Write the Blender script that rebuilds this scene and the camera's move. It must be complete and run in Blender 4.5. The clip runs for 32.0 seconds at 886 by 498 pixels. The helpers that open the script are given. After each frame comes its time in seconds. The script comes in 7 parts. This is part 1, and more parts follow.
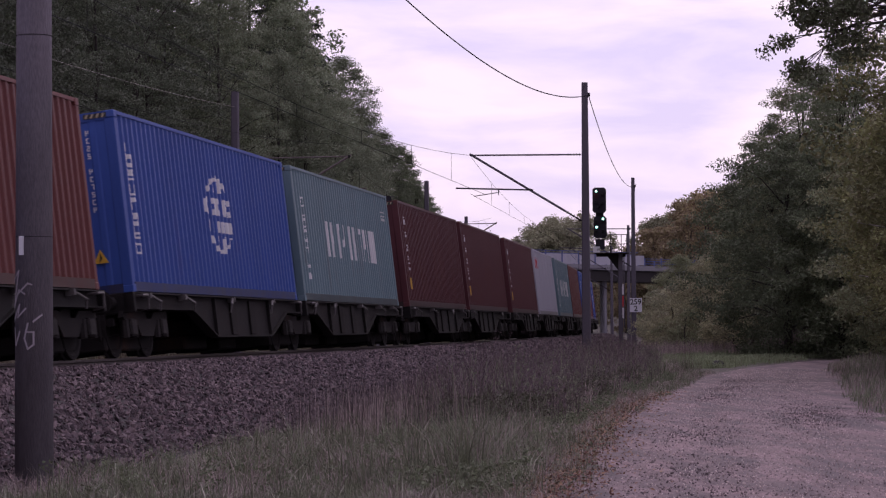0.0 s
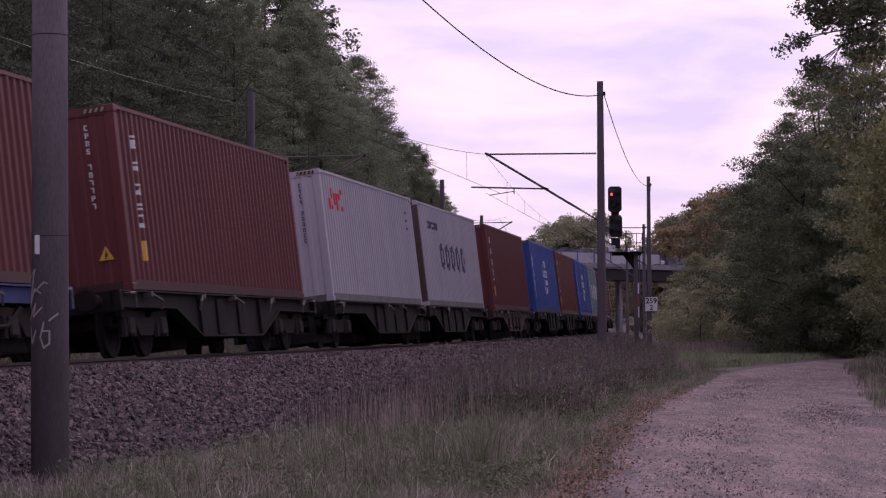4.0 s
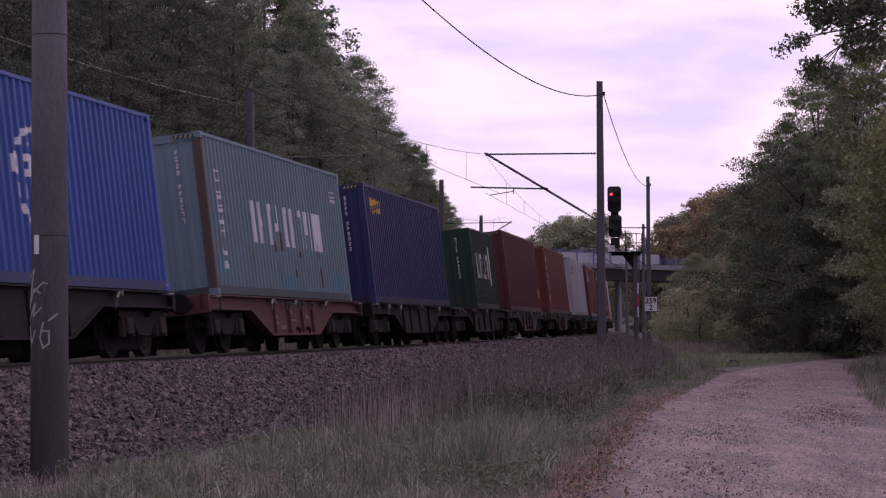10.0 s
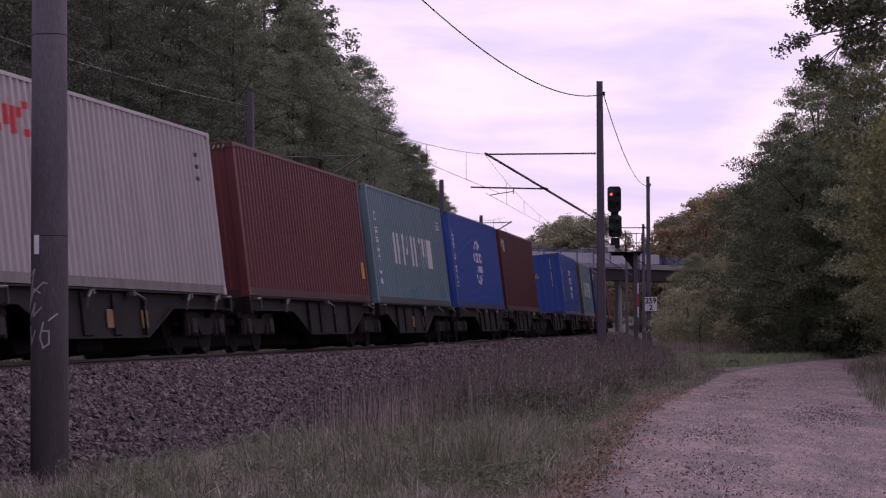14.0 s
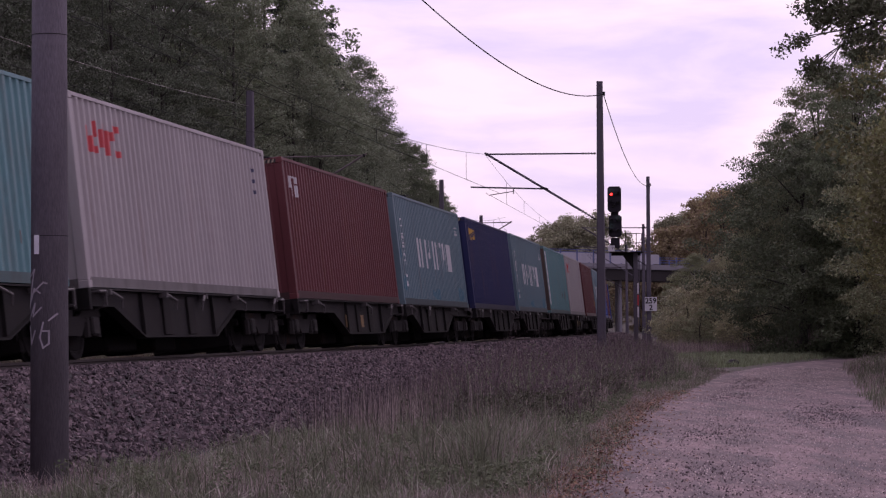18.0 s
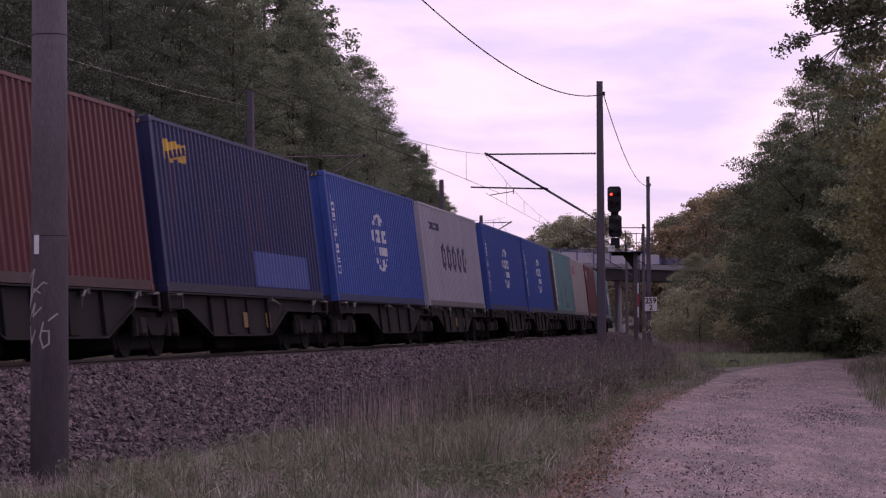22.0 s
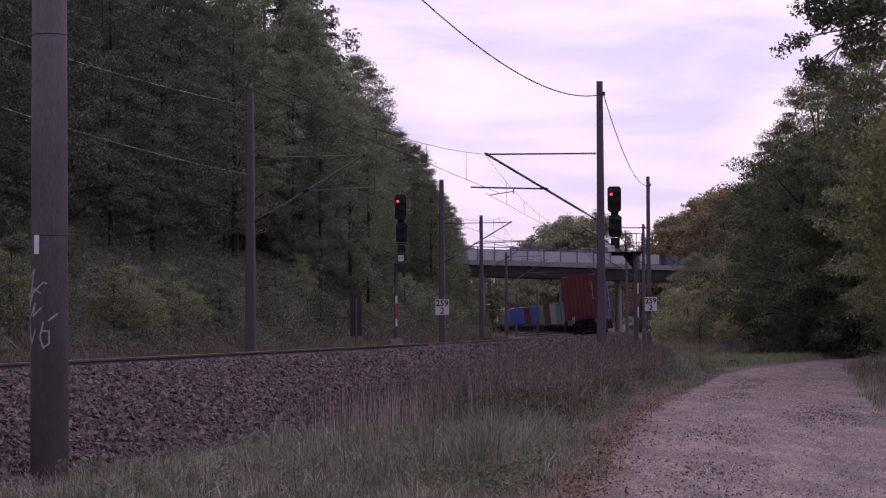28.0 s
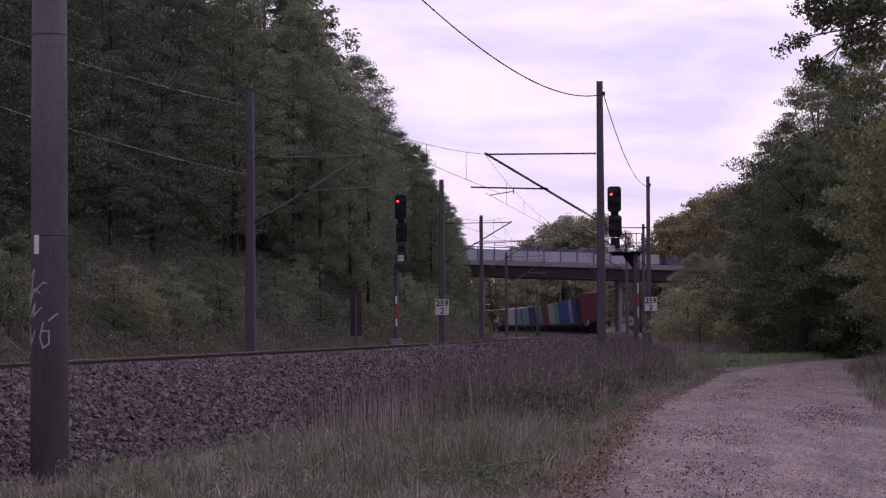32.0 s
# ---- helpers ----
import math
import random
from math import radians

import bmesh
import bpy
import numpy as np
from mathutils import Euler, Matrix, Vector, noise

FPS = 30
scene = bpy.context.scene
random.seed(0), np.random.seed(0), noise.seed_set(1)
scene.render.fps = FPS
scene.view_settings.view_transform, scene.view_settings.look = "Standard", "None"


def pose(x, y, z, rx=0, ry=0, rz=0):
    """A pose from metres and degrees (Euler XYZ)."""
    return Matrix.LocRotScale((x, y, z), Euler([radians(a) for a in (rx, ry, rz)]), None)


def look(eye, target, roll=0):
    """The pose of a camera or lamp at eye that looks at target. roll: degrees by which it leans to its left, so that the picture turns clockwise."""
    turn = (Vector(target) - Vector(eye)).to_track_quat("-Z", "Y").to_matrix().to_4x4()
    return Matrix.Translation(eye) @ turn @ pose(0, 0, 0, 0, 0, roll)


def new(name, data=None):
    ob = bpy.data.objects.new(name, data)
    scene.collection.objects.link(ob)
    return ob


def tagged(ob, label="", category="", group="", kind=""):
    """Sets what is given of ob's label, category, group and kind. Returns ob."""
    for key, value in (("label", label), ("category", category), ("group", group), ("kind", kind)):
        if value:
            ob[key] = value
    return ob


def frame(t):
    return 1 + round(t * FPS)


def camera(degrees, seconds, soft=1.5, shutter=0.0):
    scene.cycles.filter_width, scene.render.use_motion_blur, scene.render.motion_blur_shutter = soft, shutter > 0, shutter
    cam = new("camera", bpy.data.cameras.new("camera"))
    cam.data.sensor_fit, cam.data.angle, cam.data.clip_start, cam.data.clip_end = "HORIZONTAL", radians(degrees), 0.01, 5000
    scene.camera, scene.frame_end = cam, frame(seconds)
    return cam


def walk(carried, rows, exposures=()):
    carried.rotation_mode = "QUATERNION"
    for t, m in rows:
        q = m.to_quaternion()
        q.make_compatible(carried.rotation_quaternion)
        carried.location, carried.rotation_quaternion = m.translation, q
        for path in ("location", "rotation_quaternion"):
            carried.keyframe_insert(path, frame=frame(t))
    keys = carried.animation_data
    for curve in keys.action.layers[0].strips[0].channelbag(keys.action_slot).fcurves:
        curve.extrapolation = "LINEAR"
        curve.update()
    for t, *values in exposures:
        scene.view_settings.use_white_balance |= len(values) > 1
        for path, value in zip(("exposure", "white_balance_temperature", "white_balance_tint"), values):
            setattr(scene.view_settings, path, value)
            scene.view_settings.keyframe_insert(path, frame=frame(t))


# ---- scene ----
# A double-track railway in a wooded cutting: a container train runs away from the camera.
# x to the right of the view, y along it, z up; z = 0 is the running line's rail level.
SECONDS = 32.0
EYE = (0.0, 0.0, 0.53)
LENS = 21.18
FOCUS = 4193.0


def aim(dx, dy):
    """The camera's pose, turned aside a little from its final view."""
    yaw, lift = -dx / FOCUS, math.atan(139.04 / FOCUS) + dy / FOCUS
    way = Vector((math.sin(yaw) * math.cos(lift), math.cos(yaw) * math.cos(lift), math.sin(lift)))
    return look(EYE, Vector(EYE) + way * 100, -0.34)


cam = camera(LENS, SECONDS, soft=1.2, shutter=0.12)
walk(cam, [
    (0.0, aim(-26.5, 1.7)), (0.2, aim(-27.5, 1.5)), (0.3, aim(-25, 1.0)), (0.4, aim(-21, 0.4)), (0.5, aim(-19, 0.2)),
    (0.6, aim(-17, 0)), (0.7, aim(-13, 0)), (0.8, aim(-8, 0)), (0.9, aim(-4, 0)), (1.0, aim(-1, 0)), (1.15, aim(1, 0)),
    (3.5, aim(1, 0)), (5.5, aim(0, 0)), (9.0, aim(0, 0)), (32.0, aim(0, 0)),
], exposures=[(0.0, 0.0, 6500, 27), (3.5, 0.0, 6600, 31), (6.0, 0.0, 6700, 35), (11.0, 0.0, 6550, 31), (18.0, 0.0, 6600, 33), (23.0, 0.0, 6700, 35), (28.0, 0.0, 6500, 27), (32.0, 0.0, 6400, 25)])

# ---- world and sun: an even overcast evening sky ----
world = bpy.data.worlds.new("overcast_sky")
scene.world = world
world.use_nodes = True
wn, wl = world.node_tree.nodes, world.node_tree.links
wn.clear()
w_out = wn.new("ShaderNodeOutputWorld")
w_bg = wn.new("ShaderNodeBackground")
w_sky = wn.new("ShaderNodeTexSky")
w_sky.sky_type, w_sky.sun_disc = "NISHITA", False
w_sky.sun_elevation, w_sky.sun_rotation = radians(32), radians(10)
w_coord = wn.new("ShaderNodeTexCoord")
w_map = wn.new("ShaderNodeMapping")
w_map.inputs["Scale"].default_value = (5.5, 5.5, 21.0)
w_map.inputs["Rotation"].default_value = (0.0, radians(6), 0.0)
w_noise = wn.new("ShaderNodeTexNoise")
w_noise.inputs["Scale"].default_value = 2.0
w_noise.inputs["Detail"].default_value = 6.0
w_noise.inputs["Roughness"].default_value = 0.52
w_noise.inputs["Distortion"].default_value = 0.35
w_ramp = wn.new("ShaderNodeValToRGB")
w_ramp.color_ramp.elements[0].position, w_ramp.color_ramp.elements[0].color = 0.36, (0.70, 0.66, 0.93, 1)
w_ramp.color_ramp.elements[1].position, w_ramp.color_ramp.elements[1].color = 0.62, (1.0, 0.91, 1.0, 1)
w_dim = wn.new("ShaderNodeVectorMath")
w_dim.operation = "SCALE"
w_dim.inputs["Scale"].default_value = 0.10
w_mix = wn.new("ShaderNodeMix")
w_mix.data_type = "RGBA"
w_mix.inputs["Factor"].default_value = 0.9
w_bg.inputs["Strength"].default_value = 1.0
wl.new(w_coord.outputs["Generated"], w_map.inputs["Vector"])
wl.new(w_map.outputs["Vector"], w_noise.inputs["Vector"])
wl.new(w_noise.outputs["Fac"], w_ramp.inputs["Fac"])
wl.new(w_sky.outputs["Color"], w_dim.inputs[0])
wl.new(w_dim.outputs["Vector"], w_mix.inputs["A"])
wl.new(w_ramp.outputs["Color"], w_mix.inputs["B"])
# the clouds glow towards the sunset, ahead of the camera, and dim away from it
w_dot = wn.new("ShaderNodeVectorMath")
w_dot.operation = "DOT_PRODUCT"
w_dot.inputs[1].default_value = (0.10, 0.62, 0.78)
w_fade = wn.new("ShaderNodeMapRange")
w_fade.inputs["From Min"].default_value, w_fade.inputs["From Max"].default_value = -1.0, 1.0
w_fade.inputs["To Min"].default_value, w_fade.inputs["To Max"].default_value = 0.46, 1.06
w_glow = wn.new("ShaderNodeVectorMath")
w_glow.operation = "SCALE"
wl.new(w_coord.outputs["Generated"], w_dot.inputs[0])
wl.new(w_dot.outputs["Value"], w_fade.inputs["Value"])
wl.new(w_mix.outputs["Result"], w_glow.inputs[0])
wl.new(w_fade.outputs["Result"], w_glow.inputs["Scale"])
wl.new(w_glow.outputs["Vector"], w_bg.inputs["Color"])
wl.new(w_bg.outputs["Background"], w_out.inputs["Surface"])

sun = new("sun", bpy.data.lights.new("sun", "SUN"))
sun.data.energy, sun.data.angle, sun.data.color = 0.5, radians(30), (1.0, 0.95, 0.9)
sun.matrix_world = look((10, 60, 40), (0, 0, 0))

# ---- materials ----


def mat(name, base, rough=0.7, metal=0.0, spread=0.18, scale=1.5, fine=40.0, bump=0.15, dirt=None, dirt_amount=0.0, dirt_scale=0.7,
        stretch=(1, 1, 1), island=0.0, object_random=0.0, translucent=0.0, glow=0.0, sheen=0.5, grain=None, dirt_range=None):
    """A surface with two scales of variation, optional stains, relief, and leaf translucency."""
    m = bpy.data.materials.new(name)
    m.use_nodes = True
    n, l = m.node_tree.nodes, m.node_tree.links
    b = n["Principled BSDF"]
    out = n["Material Output"]
    b.inputs["Roughness"].default_value = rough
    b.inputs["Metallic"].default_value = metal
    b.inputs["Specular IOR Level"].default_value = sheen
    tc, mp = n.new("ShaderNodeTexCoord"), n.new("ShaderNodeMapping")
    mp.inputs["Scale"].default_value = stretch
    l.new(tc.outputs["Object"], mp.inputs["Vector"])
    big, small = n.new("ShaderNodeTexNoise"), n.new("ShaderNodeTexNoise")
    big.inputs["Scale"].default_value, big.inputs["Detail"].default_value = scale, 5
    small.inputs["Scale"].default_value, small.inputs["Detail"].default_value = fine, 3
    for t in (big, small):
        l.new(mp.outputs["Vector"], t.inputs["Vector"])

    def math_node(op, a, c):
        k = n.new("ShaderNodeMath")
        k.operation = op
        for i, v in enumerate((a, c)):
            if isinstance(v, (int, float)):
                k.inputs[i].default_value = v
            else:
                l.new(v, k.inputs[i])
        return k.outputs[0]

    value = math_node("MULTIPLY_ADD", big.outputs["Fac"], 2 * spread)
    value.node.inputs[2].default_value = 1 - spread
    grain = spread if grain is None else grain
    v2 = math_node("MULTIPLY_ADD", small.outputs["Fac"], grain)
    v2.node.inputs[2].default_value = 1 - grain / 2
    value = math_node("MULTIPLY", value, v2)
    hue = n.new("ShaderNodeHueSaturation")
    hue.inputs["Color"].default_value = (*base, 1)
    if island:
        g = n.new("ShaderNodeNewGeometry")
        v3 = math_node("MULTIPLY_ADD", g.outputs["Random Per Island"], 2 * island)
        v3.node.inputs[2].default_value = 1 - island
        value = math_node("MULTIPLY", value, v3)
        h = math_node("MULTIPLY_ADD", g.outputs["Random Per Island"], 0.06)
        h.node.inputs[2].default_value = 0.465
        l.new(h, hue.inputs["Hue"])
    if object_random:
        o = n.new("ShaderNodeObjectInfo")
        v4 = math_node("MULTIPLY_ADD", o.outputs["Random"], 2 * object_random)
        v4.node.inputs[2].default_value = 1 - object_random
        value = math_node("MULTIPLY", value, v4)
    l.new(value, hue.inputs["Value"])
    colour = hue.outputs["Color"]
    if dirt:
        d = n.new("ShaderNodeTexNoise")
        d.inputs["Scale"].default_value, d.inputs["Detail"].default_value, d.inputs["Roughness"].default_value = dirt_scale, 8, 0.65
        l.new(mp.outputs["Vector"], d.inputs["Vector"])
        r = n.new("ShaderNodeValToRGB")
        r.color_ramp.elements[0].position, r.color_ramp.elements[1].position = 0.62 - dirt_amount * 0.35, 0.74
        if dirt_range:
            r.color_ramp.elements[0].position, r.color_ramp.elements[1].position = dirt_range
        l.new(d.outputs["Fac"], r.inputs["Fac"])
        mx = n.new("ShaderNodeMix")
        mx.data_type = "RGBA"
        mx.inputs["B"].default_value = (*dirt, 1)
        l.new(math_node("MULTIPLY", r.outputs["Color"], min(1.0, dirt_amount * 1.6)), mx.inputs["Factor"])
        l.new(colour, mx.inputs["A"])
        colour = mx.outputs["Result"]
    l.new(colour, b.inputs["Base Color"])
    if bump:
        bp = n.new("ShaderNodeBump")
        bp.inputs["Strength"].default_value, bp.inputs["Distance"].default_value = bump, 0.02
        l.new(small.outputs["Fac"], bp.inputs["Height"])
        l.new(bp.outputs["Normal"], b.inputs["Normal"])
    if glow:
        b.inputs["Emission Color"].default_value = (*base, 1)
        b.inputs["Emission Strength"].default_value = glow
    if translucent:
        tr, ms = n.new("ShaderNodeBsdfTranslucent"), n.new("ShaderNodeMixShader")
        l.new(colour, tr.inputs["Color"])
        ms.inputs["Fac"].default_value = translucent
        l.new(b.outputs["BSDF"], ms.inputs[1])
        l.new(tr.outputs["BSDF"], ms.inputs[2])
        l.new(ms.outputs["Shader"], out.inputs["Surface"])
    return m


RUST = (0.13, 0.05, 0.025)
GRIME = (0.045, 0.038, 0.035)
UP = (1, 1, 0.25)


def paint(name, base, rust=0.25, dirt=RUST):
    return mat(name, base, rough=0.5, sheen=0.25, spread=0.2, scale=0.8, fine=18, bump=0.05, dirt=dirt, dirt_amount=rust, dirt_scale=1.6, stretch=UP, object_random=0.08)


M = {
    "red": paint("oxide_red_paint", (0.115, 0.031, 0.036)),
    "maroon": paint("maroon_paint", (0.086, 0.025, 0.031)),
    "orange": paint("faded_orange_red_paint", (0.126, 0.036, 0.033)),
    "blue": paint("bright_blue_paint", (0.034, 0.080, 0.300), 0.12),
    "navy": paint("navy_blue_paint", (0.021, 0.027, 0.092)),
    "teal": paint("pale_teal_paint", (0.115, 0.255, 0.270), 0.30),
    "grey_green": paint("grey_green_paint", (0.124, 0.195, 0.225), 0.2),
    "green": paint("dark_green_paint", (0.014, 0.038, 0.031)),
    "white": paint("off_white_paint", (0.36, 0.355, 0.41), 0.16),
    "beige": paint("pale_beige_paint", (0.37, 0.34, 0.34), 0.16),
    "mark_white": mat("white_marking", (0.60, 0.60, 0.62), 0.5, spread=0.1, bump=0),
    "mark_dark": mat("dark_navy_marking", (0.035, 0.035, 0.09), 0.5, spread=0.1, bump=0),
    "mark_red": mat("red_marking", (0.50, 0.04, 0.045), 0.5, spread=0.1, bump=0),
    "mark_yellow": mat("yellow_marking", (0.60, 0.36, 0.04), 0.5, spread=0.1, bump=0),
    "mark_black": mat("black_marking", (0.015, 0.015, 0.015), 0.5, spread=0.1, bump=0),
    "mark_pale": mat("faded_white_marking", (0.50, 0.49, 0.50), 0.6, spread=0.2, bump=0),
    "tail_red": mat("dirty_dark_red_reflector", (0.13, 0.02, 0.025), 0.5, spread=0.2, bump=0),
    "tail_white": mat("dirty_white_plate", (0.42, 0.38, 0.40), 0.6, spread=0.25, fine=50, bump=0),
    "mark_faded": mat("faded_stencil_paint", (0.19, 0.16, 0.16), 0.7, spread=0.4, scale=6, bump=0),
    "mark_cream": mat("dirty_cream_marking", (0.33, 0.28, 0.19), 0.6, spread=0.25, bump=0),
    "stake": mat("worn_pale_grey_steel", (0.082, 0.074, 0.076), 0.6, sheen=0.3, spread=0.3, dirt=GRIME, dirt_amount=0.3),
    "buffer_face": mat("greasy_blue_grey_buffer_face", (0.085, 0.095, 0.14), 0.5, spread=0.4, scale=5, dirt=GRIME, dirt_amount=0.3),
    "rust_streak": mat("rust_stain", (0.105, 0.055, 0.035), 0.85, spread=0.4, scale=4, bump=0, stretch=UP),
    "rusty_post": mat("rusty_brown_post", (0.075, 0.052, 0.044), 0.7, spread=0.3, scale=3, dirt=RUST, dirt_amount=0.4, dirt_scale=3.0, stretch=UP),
    "patch_teal": mat("fresh_blue_repair_paint", (0.060, 0.170, 0.230), 0.5, spread=0.3, scale=3),
    "weed_stick": mat("dark_dry_weed_sticks", (0.055, 0.044, 0.044), 0.9, spread=0.2, bump=0, island=0.4),
    "mark_blue": mat("blue_marking", (0.10, 0.12, 0.26), 0.5, spread=0.1, bump=0),
    "patch_blue": mat("lighter_blue_repair_paint", (0.045, 0.085, 0.27), 0.5, spread=0.15),
    "steel_dark": mat("grimy_dark_steel", (0.019, 0.017, 0.017), 0.8, sheen=0.1, spread=0.3, scale=2, dirt=RUST, dirt_amount=0.2),
    "steel_grey": mat("weathered_grey_wagon_paint", (0.0135, 0.0120, 0.0125), 0.75, sheen=0.15, spread=0.35, scale=2, dirt=(0.030, 0.022, 0.020), dirt_amount=0.35),
    "steel_pink": mat("faded_red_wagon_paint", (0.105, 0.046, 0.044), 0.75, sheen=0.2, spread=0.25, scale=2, dirt=GRIME, dirt_amount=0.4),
    "steel_blue": mat("blue_wagon_paint", (0.035, 0.050, 0.15), 0.6, sheen=0.2, spread=0.25, scale=2, dirt=GRIME, dirt_amount=0.35),
    "axle_grey": mat("grimy_grey_axle_box", (0.016, 0.014, 0.014), 0.75, sheen=0.2, spread=0.4, scale=5, dirt=GRIME, dirt_amount=0.4, dirt_scale=4),
    "ochre": mat("dirty_ochre_paint", (0.22, 0.13, 0.045), 0.7, spread=0.3, scale=4, dirt=GRIME, dirt_amount=0.4),
    "wheel": mat("dark_wheel_steel", (0.019, 0.017, 0.017), 0.8, sheen=0.1, spread=0.3),
    "bright": mat("worn_bare_steel", (0.45, 0.44, 0.43), 0.4, metal=0.8, spread=0.2),
    "rail": mat("rusty_rail_steel", (0.036, 0.025, 0.022), 0.6, metal=0.2, spread=0.25, fine=60),
    "rail_top": mat("polished_rail_head", (0.055, 0.045, 0.045), 0.6, metal=0.3, spread=0.1),
    "sleeper": mat("grey_concrete_sleeper", (0.25, 0.24, 0.23), 0.85, spread=0.2),
    "concrete": mat("weathered_mast_concrete", (0.178, 0.163, 0.188), 0.85, spread=0.3, scale=3.0, fine=70, bump=0.4, dirt=(0.075, 0.066, 0.070), dirt_amount=0.5, dirt_scale=2.2, stretch=(1, 1, 0.22), grain=0.9),
    "mast": mat("grey_painted_mast", (0.112, 0.102, 0.124), 0.8, sheen=0.2, spread=0.2, scale=1.0, fine=30, dirt=GRIME, dirt_amount=0.25, stretch=UP),
    "bracket_tube": mat("weathered_pale_bracket_tube", (0.17, 0.145, 0.14), 0.7, spread=0.25, bump=0),
    "pale_cable": mat("pale_bare_wire", (0.12, 0.115, 0.10), 0.6, spread=0.1, bump=0),
    "cable": mat("dark_cable", (0.035, 0.035, 0.037), 0.95, spread=0.1, bump=0, sheen=0.0),
    "black": mat("matt_black_signal_screen", (0.034, 0.032, 0.040), 0.9, sheen=0.1, spread=0.2),
    "board_back": mat("dull_grey_board_back", (0.060, 0.052, 0.060), 0.8, sheen=0.2, spread=0.25),
    "lamp_red": mat("lit_red_lamp", (1.0, 0.04, 0.03), 0.3, spread=0, bump=0, glow=6),
    "lamp_green": mat("lit_green_lamp", (0.40, 1.0, 0.80), 0.3, spread=0, bump=0, glow=3.0),
    "spray": mat("faded_pale_spray_paint", (0.34, 0.31, 0.34), 0.8, spread=0.3, fine=60),
    "lens_off": mat("unlit_lamp_lens", (0.03, 0.03, 0.03), 0.15, spread=0, bump=0),
    "sign": mat("white_enamel_sign", (0.68, 0.68, 0.72), 0.4, spread=0.08, bump=0.02),
    "ballast": mat("ballast_stone", (0.122, 0.094, 0.101), 0.85, sheen=0.3, spread=0.3, scale=0.6, fine=30, bump=0.6, island=0.75),
    # much darker than the stones: shade in the gaps, put into the colour
    "ballast_bed": mat("ballast_bed_gap_shade", (0.022, 0.018, 0.020), 0.95, spread=0.4, scale=2.0, fine=22, bump=1.0),
    "herb": mat("broad_leaved_herbs", (0.140, 0.165, 0.098), 0.65, spread=0.4, scale=1.0, fine=4, bump=0, island=0.45, translucent=0.25),
    "soil": mat("grassy_soil", (0.072, 0.066, 0.052), 0.95, spread=0.35, scale=0.5, fine=14, bump=0.8, dirt=(0.055, 0.046, 0.043), dirt_amount=0.5, dirt_scale=0.35),
    "road": mat("pinkish_gravel_road", (0.202, 0.144, 0.146), 0.95, spread=0.7, scale=2.4, fine=15, bump=1.0, dirt=(0.095, 0.076, 0.080), dirt_amount=0.85, dirt_scale=1.9, stretch=(1, 0.2, 1), grain=1.7, dirt_range=(0.42, 0.62)),
    "pebble": mat("road_pebble", (0.42, 0.35, 0.34), 0.95, spread=0.25, island=0.75),
    "bridge_concrete": mat("pale_bridge_concrete", (0.25, 0.245, 0.275), 0.85, spread=0.15, scale=0.5, fine=20, dirt=(0.12, 0.11, 0.11), dirt_amount=0.35, stretch=UP),
    "bridge_steel": mat("dark_bridge_girder", (0.024, 0.020, 0.022), 0.7, spread=0.2, scale=0.6),
    "parapet": mat("pale_parapet_panel", (0.46, 0.455, 0.52), 0.55, spread=0.14, scale=0.7, fine=15, dirt=(0.2, 0.2, 0.24), dirt_amount=0.3, stretch=UP, object_random=0.1),
    "blue_steel": mat("blue_grey_bridge_rail", (0.10, 0.13, 0.27), 0.5, spread=0.15),
    "bark": mat("dark_bark", (0.036, 0.030, 0.027), 0.9, spread=0.3, scale=3, fine=25, bump=0.7, stretch=UP),
    "birch_bark": mat("pale_birch_bark", (0.32, 0.30, 0.28), 0.85, spread=0.4, scale=4, fine=20, bump=0.3),
    "leaf_dark": mat("dark_green_leaves", (0.118, 0.143, 0.096), 0.65, spread=0.55, scale=0.75, fine=3, bump=0, island=0.32, object_random=0.28, translucent=0.25),
    "leaf_deep": mat("deep_shade_leaves", (0.092, 0.110, 0.076), 0.65, spread=0.55, scale=0.75, fine=3, bump=0, island=0.4, object_random=0.25, translucent=0.2),
    "leaf_mid": mat("mid_green_leaves", (0.148, 0.182, 0.106), 0.65, spread=0.42, scale=0.6, fine=3, bump=0, island=0.32, object_random=0.28, translucent=0.25),
    "meadow": mat("fresh_meadow_blades", (0.215, 0.260, 0.150), 0.7, spread=0.4, scale=0.6, fine=3, bump=0, island=0.4, translucent=0.3),
    "leaf_birch": mat("yellow_green_leaves", (0.200, 0.205, 0.092), 0.65, spread=0.42, scale=0.6, fine=3, bump=0, island=0.32, object_random=0.28, translucent=0.3),
    "leaf_autumn": mat("rusty_autumn_leaves", (0.255, 0.205, 0.115), 0.7, spread=0.32, scale=0.35, fine=3, bump=0, island=0.32, object_random=0.2, translucent=0.25),
    "leaf_oak": mat("oak_leaves", (0.095, 0.112, 0.060), 0.6, spread=0.2, scale=0.35, fine=3, bump=0, island=0.4, translucent=0.25),
    "leaf_shrub": mat("brownish_olive_shrub_leaves", (0.32, 0.31, 0.19), 0.75, spread=0.35, scale=0.3, fine=3, bump=0, island=0.35, object_random=0.2, translucent=0.25),
    # distance haze is mixed into this base colour
    "leaf_far": mat("haze_paled_olive_leaves", (0.265, 0.268, 0.175), 0.8, spread=0.25, scale=0.2, fine=2, bump=0, island=0.4, object_random=0.2, translucent=0.3),
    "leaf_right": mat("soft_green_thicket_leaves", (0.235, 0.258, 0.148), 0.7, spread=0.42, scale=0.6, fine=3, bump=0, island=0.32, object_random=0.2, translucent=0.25),
